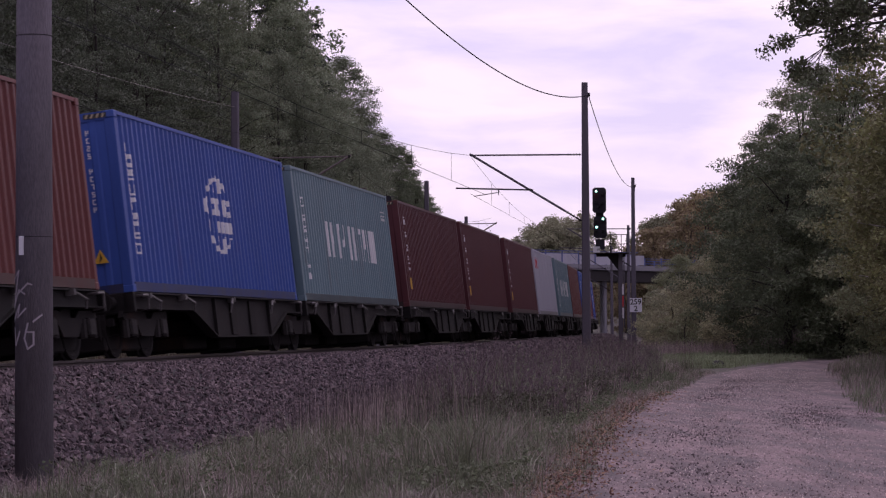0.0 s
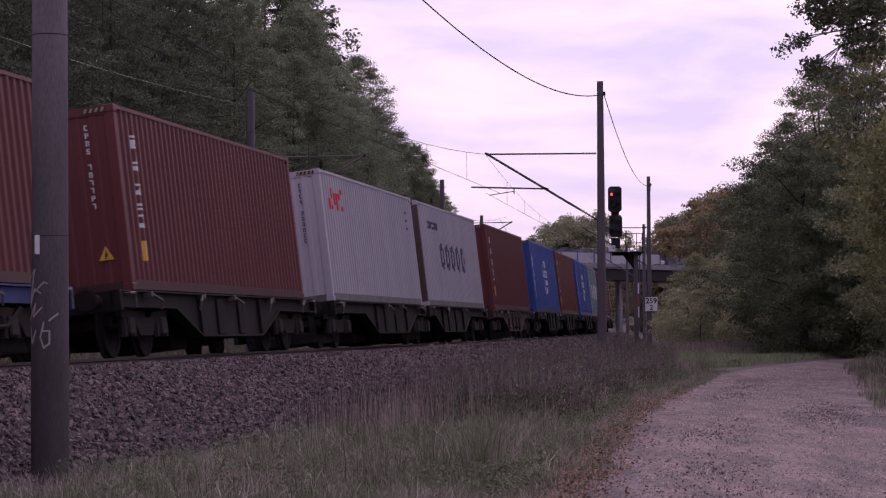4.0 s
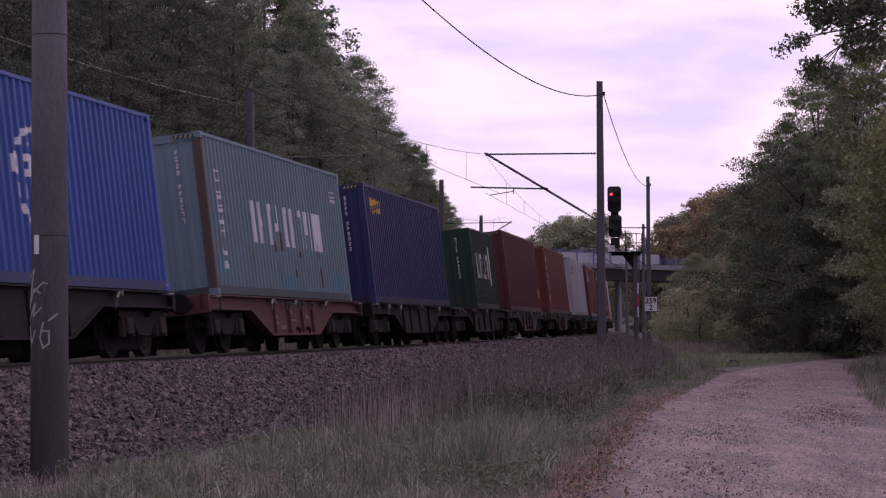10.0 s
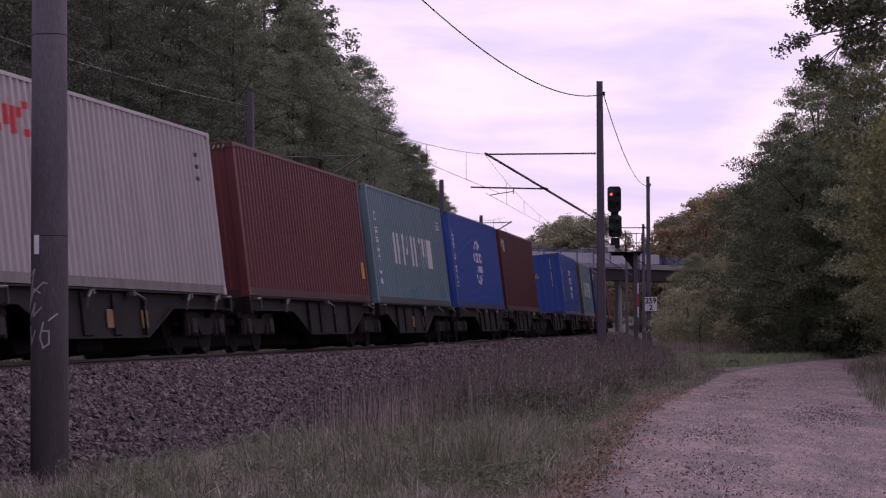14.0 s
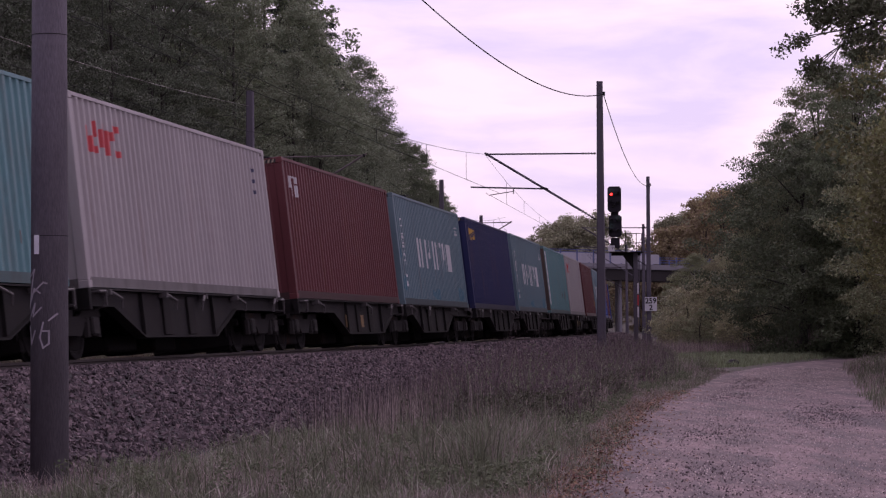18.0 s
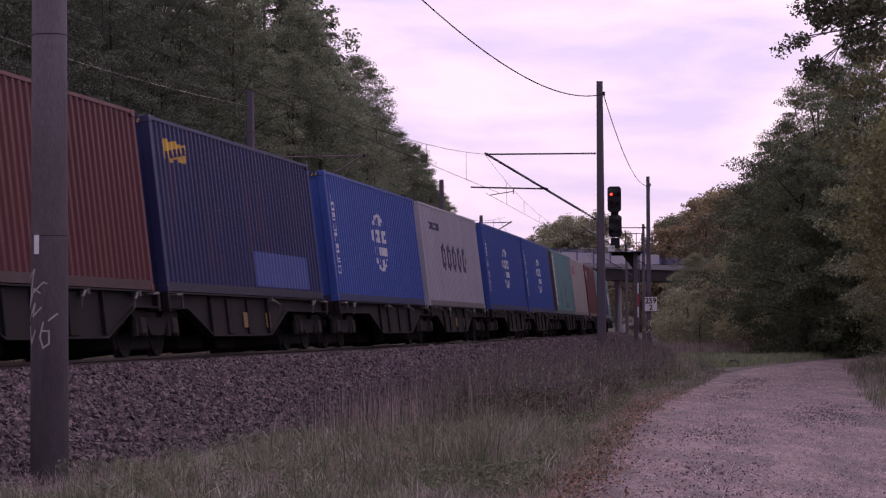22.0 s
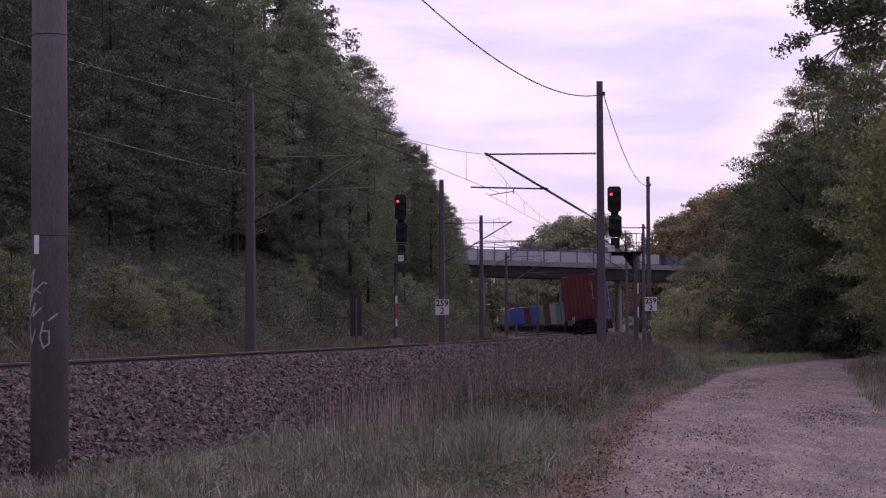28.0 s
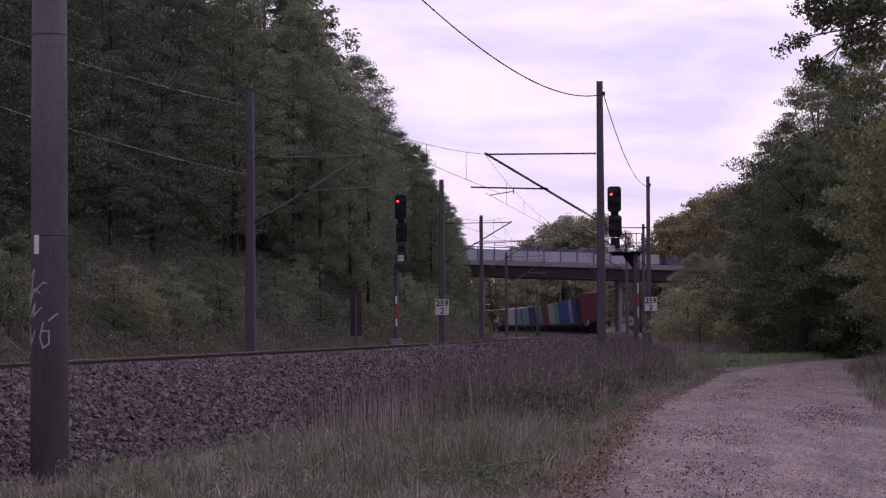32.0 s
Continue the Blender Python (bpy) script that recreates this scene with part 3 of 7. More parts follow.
def mast_at(name, pos, heading, height, foot, w0, w1, label, material, group="overhead line masts"):
    m = thing(name, Matrix.Translation(pos) @ Matrix.Rotation(-heading, 4, "Z"), label, "mast", group)
    if material is M["concrete"]:  # spun concrete: round
        sh = part("shaft", lambda bm: tube(bm, (0, 0, foot - pos[2]), (0, 0, height - pos[2]), w0 / 2, w1 / 2, 28), material, m)
        for p in sh.data.polygons:
            p.use_smooth = len(p.vertices) == 4
    else:
        part("shaft", lambda bm: tapered(bm, w0, w1, foot - pos[2], height - pos[2]), material, m)
    return m


RIGHT_MASTS = ((23.70, 4.327), (90.8, 4.0), (158.7, 4.0), (212.0, 4.0), (262.0, 4.0))
tops = []
for k, (s, lat) in enumerate(RIGHT_MASTS):
    p = beside(s, lat)
    z0 = float(ground_z(p.x, p.y)) - 0.3
    m = mast_at("catenary_mast", (p.x, p.y, 0), line(s)[2], (9.75, 9.78, 10.45, 9.6, 9.5)[k], z0, 0.372 if k == 0 else 0.35, 0.286 if k == 0 else 0.225,
                "tall tapered grey concrete overhead line mast" if k == 0 else "tall slender grey overhead line mast with bracket", M["concrete"] if k == 0 else M["mast"])
    tops.append(p + Vector((0.14, 0, (7.5, 9.30, 9.9, 9.3, 9.2)[k])))
    if k == 0:
        part("plate", lambda bm: box(bm, -0.088, -0.043, -0.186, -0.150, 1.25, 1.43), M["sign"], m, "small white number plate")
        for zb in (1.425, 3.35):
            wb = 0.1905 - 0.00382 * (zb + 1.25)
            part("band", lambda bm: tube(bm, (0, 0, zb - 0.0025), (0, 0, zb + 0.0025), wb, wb, 28), M["steel_grey"], m, "thin dark joint ring")
        for stroke in (((-0.16, 1.00), (-0.09, 1.10), (-0.15, 0.74), (-0.09, 0.92), (-0.03, 0.88)), ((-0.12, 0.86), (0.0, 0.98), (0.03, 0.97)), ((-0.15, 0.62), (-0.08, 0.78), (-0.10, 0.66), (-0.02, 0.74)),
                       ((0.0, 0.60), (-0.03, 0.46), (0.0, 0.36), (0.05, 0.40), (0.05, 0.52), (-0.01, 0.52)), ((0.05, 0.62), (0.11, 0.68)), ((-0.14, 0.56), (-0.12, 0.40), (-0.08, 0.52))):
            def scrawl(bm, stroke=stroke):
                for (x0, z0), (x1, z1) in zip(stroke[:-1], stroke[1:]):
                    d = Vector((x1 - x0, 0, z1 - z0)).normalized() * 0.008
                    c = Vector((-d.z, 0, d.x)) * 1.0
                    rows = []
                    for i in range(7):  # laid round the shaft
                        e = i / 6
                        x, z = x0 + (x1 - x0) * e + d.x * (2 * e - 1), z0 + (z1 - z0) * e + d.z * (2 * e - 1)
                        pair = []
                        for sx in (-1, 1):
                            px, pz = max(-0.175, min(0.175, (x + sx * c.x) * 1.1)), z + sx * c.z
                            rr = 0.1915 - 0.00382 * (pz + 1.25)
                            pair.append(bm.verts.new((px, -math.sqrt(max(rr * rr - px * px, 1e-6)), pz)))
                        rows.append(pair)
                    for a, b in zip(rows[:-1], rows[1:]):
                        bm.faces.new((a[0], a[1], b[1], b[0]))
            part("spray_stroke", scrawl, M["spray"], m, "faded pale spray paint stroke")
    if k:
        cantilever(m, 4.3, 7.06, 4.56, -1)
    part("bracket", lambda bm, k=k: box(bm, 0.1, 0.2, -0.03, 0.03, (7.42, 9.24, 9.84, 9.24, 9.14)[k], (7.57, 9.39, 9.99, 9.39, 9.29)[k]), M["cable"], m, "small dark wire bracket")

LEFT_MASTS = ((84.1, -8.0, 9.0, 6.6, 4.3), (141.1, -8.0, 9.3, 6.7, 4.4), (184.5, -8.9, 9.2, 7.2, 4.8), (238.0, -8.9, 8.0, 7.2, 4.8), (383.0, -7.0, 8.6, 7.0, 4.8))
for s, lat, top, zt, zl in LEFT_MASTS:
    p = beside(s, lat)
    z0 = float(ground_z(p.x, p.y)) - 0.3
    m = mast_at("catenary_mast", (p.x, p.y, 0), line(s)[2], top, z0, 0.36, 0.25, "slender grey overhead line mast with bracket arm", M["mast"])
    cantilever(m, 4.1, zt, zl, 1, 0.8, "bracket_tube")


def wire(name, pts, r, label, group="overhead wires", metal="cable"):
    """One continuous thin wire through the points."""
    verts, faces = [], []
    for i, p in enumerate(pts):
        d = (Vector(pts[min(i + 1, len(pts) - 1)]) - Vector(pts[max(i - 1, 0)])).to_track_quat("Z", "Y")
        verts += [tuple(Vector(p) + d @ Vector((r * c, r * s, 0))) for c, s in ((1, 0), (0, 1), (-1, 0), (0, -1))]
    for i in range(len(pts) - 1):
        faces += [(4 * i + j, 4 * i + (j + 1) % 4, 4 * i + 4 + (j + 1) % 4, 4 * i + 4 + j) for j in range(4)]
    return tagged(put(name, raw_mesh(name, verts, faces), M[metal]), label, "cable", group)


def sag(a, b, drop, n=16):
    return [Vector(a).lerp(Vector(b), i / n) - Vector((0, 0, 4 * drop * (i / n) * (1 - i / n))) for i in range(n + 1)]


first = beside(-40, 4.0) + Vector((0, 0, 9.6))
for a, b, d in zip([first] + tops[:-1], tops, (1.5, 1.5, 1.1, 1.0, 1.0)):
    wire("feeder_wire", sag(a, b, d, 48), 0.017, "thin dark feeder wire hung from mast tops")
# contact and carrying wires over both tracks
for lat0, stations in ((-0.1, [-40.0] + [m[0] for m in RIGHT_MASTS] + [330.0]), (-4.4, [20.0] + [m[0] for m in LEFT_MASTS] + [330.0])):
    for a, b in zip(stations[:-1], stations[1:]):
        zig = 0.25
        pa, pb = beside(a, lat0 - zig), beside(b, lat0 + zig)
        cat = sag(pa + Vector((0, 0, 7.06)), pb + Vector((0, 0, 7.06)), 1.15)
        wire("carrying_wire", cat, 0.007, "thin dark carrying wire of the overhead line")
        con = [Vector((p.x, p.y, 5.62)) for p in cat]
        wire("contact_wire", con, 0.008, "thin dark contact wire above the track")
        for i in (2, 4, 6, 8, 10, 12, 14):
            wire("dropper", [cat[i], con[i]], 0.006, "short thin vertical dropper wire", "droppers")
wire("feeder_wire", sag(beside(20, -8.0, 8.6), beside(84.1, -8.0, 8.45), 0.8), 0.009, "thin pale feeder wire along the wood", "overhead wires", "pale_cable")
wire("feeder_wire", sag(beside(20, -8.0, 7.9), beside(84.1, -8.0, 6.0), 0.8), 0.009, "thin pale feeder wire along the wood", "overhead wires", "pale_cable")

# ---- km signs ----


def km_sign(pos, heading, upper, lower):
    sg = thing("kilometre_sign", Matrix.Translation(pos) @ Matrix.Rotation(-heading, 4, "Z"), "white square kilometre sign with black figures on a mast", "sign", "kilometre signs")
    part("plate", lambda bm: box(bm, -0.40, 0.40, -0.02, 0.0, -0.46, 0.46, 0.004), M["sign"], sg)
    for words, z, size in ((upper, 0.20, 0.50), (lower, -0.24, 0.50)):
        put("figures", text_mesh(words, size, False, 0.022), M["mark_black"], sg, "black figures", Matrix.Translation((0, -0.024, z)) @ Matrix.Rotation(radians(90), 4, "X"))
    return sg


p = beside(158.7, 4.0, 2.0)
km_sign(p - Vector((-0.1, 0.24, 0)), 0.0, "259", "2")
p = beside(141.1, -8.0, 1.75)
km_sign(p - Vector((0, 0.24, 0)), 0.0, "259", "2")

far_sign = thing("kilometre_sign", Matrix.Translation(beside(383.0, -7.0, 1.75) - Vector((0, 0.24, 0))), "small white kilometre sign far along the line", "sign", "kilometre signs")
part("plate", lambda bm: box(bm, -0.40, 0.40, -0.02, 0.0, -0.46, 0.46), M["sign"], far_sign)
part("dark_bars", lambda bm: (box(bm, -0.28, 0.28, -0.026, -0.021, 0.10, 0.34), box(bm, -0.08, 0.08, -0.026, -0.021, -0.34, -0.10)), M["mark_dark"], far_sign)

# ---- signals ----


def signal_head(sig, x, z, reds, k=1.0, e=1.0):
    """Two black screens with hooded lamps, facing the camera; k scales the width, e the height."""
    def screen(bm, x0, z0, z1, w):
        c = 0.12 * e
        prism(bm, ((x0 - w, z0 + c), (x0 - w + c, z0), (x0 + w - c, z0), (x0 + w, z0 + c), (x0 + w, z1 - c), (x0 + w - c, z1), (x0 - w + c, z1), (x0 - w, z1 - c)), -0.06, 0.06, "y")
    part("main_screen", lambda bm: screen(bm, x, z + 1.95 * e, z + 3.45 * e, 0.40 * k), M["black"], sig, "black main signal screen")
    part("distant_screen", lambda bm: screen(bm, x + 0.04, z + 0.45 * e, z + 1.75 * e, 0.38 * k), M["black"], sig, "black distant signal screen")
    part("shunt_box", lambda bm: box(bm, x - 0.22 * k, x + 0.30 * k, -0.05, 0.12, z - 0.20, z + 0.40 * e, 0.01), M["black"], sig)
    part("back_box", lambda bm: box(bm, x - 0.2 * k, x + 0.25 * k, 0.06, 0.4, z + 0.5 * e, z + 3.3 * e, 0.02), M["steel_dark"], sig)
    lamps = ((-0.2, 3.05), (0.2, 3.05), (-0.2, 2.6), (0.18, 2.5), (-0.05, 2.3), (0.2, 1.45), (-0.2, 1.45), (-0.2, 0.85), (0.2, 0.85))
    for i, (u, w) in enumerate(lamps):
        q = Vector((x + u * k, -0.06, z + w * e))
        part("hood", lambda bm: tube(bm, q, q + Vector((0, -0.22, -0.02)), 0.11 * e, 0.10 * e, 10, False), M["black"], sig)
        part("lens", lambda bm: tube(bm, q, q + Vector((0, -0.03, 0)), 0.07 * e, 0.06 * e, 10), M["lamp_red"] if i in reds else M["lens_off"], sig)


p = beside(142.0, 4.3) + Vector((-0.88, 0, 0.17))
signal_r = thing("railway_signal", Matrix.Translation(p), "black colour-light signal on a post with a cantilevered platform", "signal", "railway signals")
SIG_Z = 4.75
part("post", lambda bm: (box(bm, -0.13, 0.13, -0.13, 0.13, -1.2, 4.7, 0.01), box(bm, 0.18, 0.24, -0.05, 0.05, 0.4, 4.6)), M["mast"], signal_r)
part("arm", lambda bm: (box(bm, -1.42, 0.3, -0.12, 0.12, 4.55, 4.72), prism(bm, ((-0.75, 4.55), (-0.1, 4.55), (-0.1, 3.7)), -0.06, 0.06, "y")), M["steel_dark"], signal_r, "dark cantilever arm")
part("platform", lambda bm: box(bm, -1.5, 0.45, -0.5, 0.6, 4.72, 4.77), M["steel_dark"], signal_r, "dark grating platform")
for x in (-0.55, 0.1, 0.42):
    part("rail_post", lambda bm: box(bm, x - 0.02, x + 0.02, 0.5, 0.54, 4.77, 5.9), M["steel_dark"], signal_r)
part("handrail", lambda bm: (box(bm, -0.6, 0.5, 0.5, 0.54, 5.86, 5.9), box(bm, -0.6, 0.5, 0.5, 0.54, 5.3, 5.34)), M["steel_dark"], signal_r)
part("name_plate", lambda bm: box(bm, -1.62, -1.22, -0.12, -0.1, 4.8, 5.15), M["sign"], signal_r, "white plate with black figures")
put("figures", text_mesh("977", 0.24), M["mark_black"], signal_r, "black figures", Matrix.Translation((-1.23, -0.124, 4.98)) @ Matrix.Rotation(radians(90), 4, "X"))
for k, (z, mt) in enumerate(((0.9, "sign"), (1.6, "mark_red"), (2.3, "sign"))):
    part("mast_plate", lambda bm: box(bm, 0.08, 0.17, -0.16, -0.14, z, z + 0.62), M[mt], signal_r, "white and red striped mast plate")
signal_head(signal_r, -1.22, SIG_Z + 0.45, ())

# lamps of the near signal turn their lit face to the line or away from it
FLIP_LAMPS = []
for u, w, lit, shows_first in ((-0.2, 3.22, "lamp_green", True), (-0.2, 2.98, "lamp_red", False), (0.2, 1.58, "lamp_green", True), (-0.18, 1.10, "lamp_green", True)):
    q = Vector((-1.22 + u, -0.17, SIG_Z + 0.45 + w))
    lamp = part("lamp", lambda bm: tube(bm, (0, -0.012, 0), (0, 0.012, 0), 0.075, sides=12), M["lens_off"], signal_r, "turning signal lamp", Matrix.Translation(q))
    part("lit_face", lambda bm: tube(bm, (0, -0.018, 0), (0, -0.0125, 0), 0.07, sides=12), M[lit], lamp, "lit green lens" if lit == "lamp_green" else "lit red lens")
    FLIP_LAMPS.append((lamp, q, shows_first))

p = beside(112.0, -6.9)
signal_l = thing("railway_signal", Matrix.Translation(p), "black colour-light signal on a thin post by the slope", "signal", "railway signals")
part("post", lambda bm: tube(bm, (0, 0, -0.9), (0, 0, 4.0), 0.10, 0.09, 10), M["mast"], signal_l)
part("foot", lambda bm: box(bm, -0.26, 0.26, -0.25, 0.25, -0.9, 0.02, 0.03), M["bridge_concrete"], signal_l, "pale concrete foot")
for z, tall, mt in ((0.60, 0.36, "sign"), (0.97, 0.70, "mark_red"), (1.68, 0.34, "sign")):
    part("mast_plate", lambda bm: box(bm, -0.045, 0.045, -0.14, -0.11, z, z + tall), M[mt], signal_l, "white and red striped mast plate")
signal_head(signal_l, 0.22, 4.11, (0,), 0.68, 0.78)
for b in ((0.60, 0.63, -0.3, -0.27, 3.57, 4.55), (-0.08, -0.05, -0.3, -0.27, 3.57, 4.55), (-0.64, -0.61, -0.3, -0.27, 3.57, 4.55), (-0.64, 0.63, -0.3, -0.27, 4.52, 4.55), (-0.64, 0.63, -0.3, -0.27, 4.02, 4.05), (-0.64, -0.61, 0.27, 0.3, 3.57, 4.55), (-0.64, -0.61, -0.3, 0.3, 4.52, 4.55)):
    part("cage_rail", lambda bm: box(bm, *b), M["bracket_tube"], signal_l, "grey cage railing")
part("cage_floor", lambda bm: box(bm, -0.64, 0.63, -0.35, 0.35, 3.53, 3.57), M["mast"], signal_l, "grey grating floor")
part("name_plate", lambda bm: box(bm, 0.10, 0.37, -0.36, -0.34, 3.66, 3.94), M["sign"], signal_l, "white plate with black figures")
put("figures", text_mesh("577", 0.15, False, 0.02), M["mark_black"], signal_l, "black figures", Matrix.Translation((0.235, -0.364, 3.80)) @ Matrix.Rotation(radians(90), 4, "X"))
part("rail", lambda bm: (box(bm, 0.56, 0.585, 0.1, 0.13, 3.57, 6.75), box(bm, 0.2, 0.585, 0.1, 0.13, 6.75, 6.78)), M["mast"], signal_l, "thin grey guard rail")

p = beside(100.0, -6.9)
board = thing("track_board", Matrix.Translation(p), "dark board seen from behind on a thin post", "sign")
part("post", lambda bm: tube(bm, (0, 0, -0.9), (0, 0, 1.8), 0.045, sides=8), M["mast"], board)
part("panel", lambda bm: (box(bm, -0.24, -0.008, 0.05, 0.07, 0.20, 2.06, 0.004), box(bm, 0.008, 0.24, 0.05, 0.07, 0.20, 2.06, 0.004)), M["board_back"], board, "dark back of a board")

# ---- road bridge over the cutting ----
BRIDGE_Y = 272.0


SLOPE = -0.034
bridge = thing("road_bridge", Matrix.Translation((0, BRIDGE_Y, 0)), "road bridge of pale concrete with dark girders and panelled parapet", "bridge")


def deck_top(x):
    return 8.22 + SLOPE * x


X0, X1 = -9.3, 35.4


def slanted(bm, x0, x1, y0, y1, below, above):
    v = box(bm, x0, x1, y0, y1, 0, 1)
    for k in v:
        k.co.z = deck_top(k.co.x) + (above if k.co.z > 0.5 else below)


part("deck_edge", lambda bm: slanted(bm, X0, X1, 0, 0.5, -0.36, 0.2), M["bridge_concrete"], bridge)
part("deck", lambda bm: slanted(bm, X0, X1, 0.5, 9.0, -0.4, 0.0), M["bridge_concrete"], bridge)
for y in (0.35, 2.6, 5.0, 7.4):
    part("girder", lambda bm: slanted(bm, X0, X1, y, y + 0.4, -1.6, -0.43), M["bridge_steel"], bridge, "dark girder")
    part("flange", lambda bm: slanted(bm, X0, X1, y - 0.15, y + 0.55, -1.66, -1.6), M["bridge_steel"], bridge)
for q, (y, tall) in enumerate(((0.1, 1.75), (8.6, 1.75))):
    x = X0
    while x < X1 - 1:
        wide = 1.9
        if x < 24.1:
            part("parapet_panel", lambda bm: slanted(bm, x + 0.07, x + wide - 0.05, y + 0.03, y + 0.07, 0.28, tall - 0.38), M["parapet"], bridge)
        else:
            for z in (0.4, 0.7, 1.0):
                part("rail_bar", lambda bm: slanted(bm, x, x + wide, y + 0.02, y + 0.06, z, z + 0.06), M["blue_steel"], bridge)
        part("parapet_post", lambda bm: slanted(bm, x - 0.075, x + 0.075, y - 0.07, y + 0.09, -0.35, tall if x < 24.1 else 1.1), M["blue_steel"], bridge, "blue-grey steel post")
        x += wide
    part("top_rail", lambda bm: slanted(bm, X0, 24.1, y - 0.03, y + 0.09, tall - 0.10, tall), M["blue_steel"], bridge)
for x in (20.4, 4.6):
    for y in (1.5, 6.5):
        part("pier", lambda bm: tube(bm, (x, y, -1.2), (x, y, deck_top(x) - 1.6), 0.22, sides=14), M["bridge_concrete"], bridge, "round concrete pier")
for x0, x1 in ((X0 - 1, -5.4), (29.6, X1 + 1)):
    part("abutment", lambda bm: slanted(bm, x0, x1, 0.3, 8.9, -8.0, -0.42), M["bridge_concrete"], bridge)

# slender masts beyond the bridge
for px, py, top in ((13.1, 330.0, 5.8), (16.3, 330.0, 6.4), (10.6, 345.0, 5.2), (22.0, 325.0, 7.0)):
    mast_at("catenary_mast", (px, py, 0), 0.3, top, -1.2, 0.32, 0.24, "slender grey overhead line mast beyond the bridge", M["mast"])

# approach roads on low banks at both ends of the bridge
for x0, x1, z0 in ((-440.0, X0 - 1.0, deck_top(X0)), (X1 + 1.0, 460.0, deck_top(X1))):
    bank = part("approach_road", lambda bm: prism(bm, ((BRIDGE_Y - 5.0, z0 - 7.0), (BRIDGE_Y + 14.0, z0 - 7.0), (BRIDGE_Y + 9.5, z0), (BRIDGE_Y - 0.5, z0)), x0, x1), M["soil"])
    tagged(bank, "grassy embankment carrying the road to the bridge", "embankment", kind="structure")


def car(label, paint_name):
    """A small estate car, facing +x."""
    c = thing("car", Matrix(), label, "car", "cars on the bridge")
    body = ((-2.1, 0.35), (-2.12, 0.75), (-1.95, 0.92), (-0.9, 0.98), (1.0, 0.98), (1.9, 0.82), (2.1, 0.65), (2.1, 0.35))
    cabin = ((-2.0, 0.95), (-1.75, 1.42), (-1.3, 1.5), (0.15, 1.48), (0.95, 0.97))
    part("body", lambda bm: prism(bm, body, -0.85, 0.85, "y"), M[paint_name], c)
    part("roof", lambda bm: prism(bm, ((-1.78, 1.43), (-1.3, 1.52), (0.2, 1.50), (0.2, 1.44)), -0.70, 0.70, "y"), M[paint_name], c)
    part("cabin", lambda bm: prism(bm, cabin, -0.72, 0.72, "y"), M["glass_dark"], c, "dark car windows")
    for x in (-1.3, -0.35):
        part("pillar", lambda bm: box(bm, x - 0.05, x + 0.05, -0.735, 0.735, 0.96, 1.46), M[paint_name], c)
    for x in (-1.3, 1.3):
        for y in (-0.78, 0.78):
            part("wheel", lambda bm: tube(bm, (x, y - 0.1, 0.32), (x, y + 0.1, 0.32), 0.32, sides=14), M["rubber"], c)
    return c


CARS = [(car("white estate car crossing the bridge", "car_white"), 16.9, 3.5), (car("silver car crossing the bridge", "car_paint"), 26.4, 5.5), (car("white car crossing the bridge", "car_white"), 25.9, 17.1)]

# ---- trees and undergrowth ----


def leaf_cloud(r, centres, radii, per, size, flat=0.7, up=0.9):
    """Leaves: four-cornered, bent out of plane, scattered round clump centres."""
    n = len(centres) * per
    c = np.repeat(centres, per, 0)
    rad = np.repeat(radii, per)[:, None]
    d = r.normal(0, 1, (n, 3))
    d /= np.linalg.norm(d, axis=1)[:, None]
    d *= (r.random((n, 1)) ** 0.45) * rad
    d[:, 2] *= flat
    p = c + d
    nrm = r.normal(0, 1, (n, 3)) + d / rad * 0.8
    nrm[:, 2] += up
    nrm /= np.linalg.norm(nrm, axis=1)[:, None]
    t = np.cross(nrm, r.normal(0, 1, (n, 3)))
    t /= np.linalg.norm(t, axis=1)[:, None]
    b = np.cross(nrm, t)
    sz = r.uniform(size * 0.6, size * 1.35, (n, 1))
    v = np.stack([p - t * sz, p - b * sz * 0.55 + nrm * sz * 0.12, p + t * sz, p + b * sz * 0.55 + nrm * sz * 0.12], 1)
    return v.reshape(-1, 3), np.arange(4 * n).reshape(-1, 4)


def wood(r, height, girth, pts, wide, lean=0.3):
    """Trunk of tapered lengths and limbs out to some of the clumps."""
    def build(bm):
        p, n = Vector((0, 0, -0.4)), 7
        axis = []
        for i in range(n):
            q = Vector((r.normal(0, lean * 0.3) * i / n, r.normal(0, lean * 0.3) * i / n, height * (i + 1) / n))
            tube(bm, p, q, girth * (1 - i / n) + 0.03, girth * (1 - (i + 1) / n) + 0.025, 7, False)
            axis.append((p, q))
            p = q
        for c in pts[:: max(1, len(pts) // 26)]:
            z = min(max(c[2] * 0.72, 0.8), height * 0.97)
            i = min(n - 1, int(z / height * n))
            a = axis[i][0].lerp(axis[i][1], 0.5)
            b = Vector(c)
            m = a.lerp(b, 0.55) + Vector((0, 0, 0.25))
            tube(bm, a, m, girth * 0.22, girth * 0.12, 5, False)
            tube(bm, m, b, girth * 0.12, 0.012, 4, False)
    return build


TREES = {}


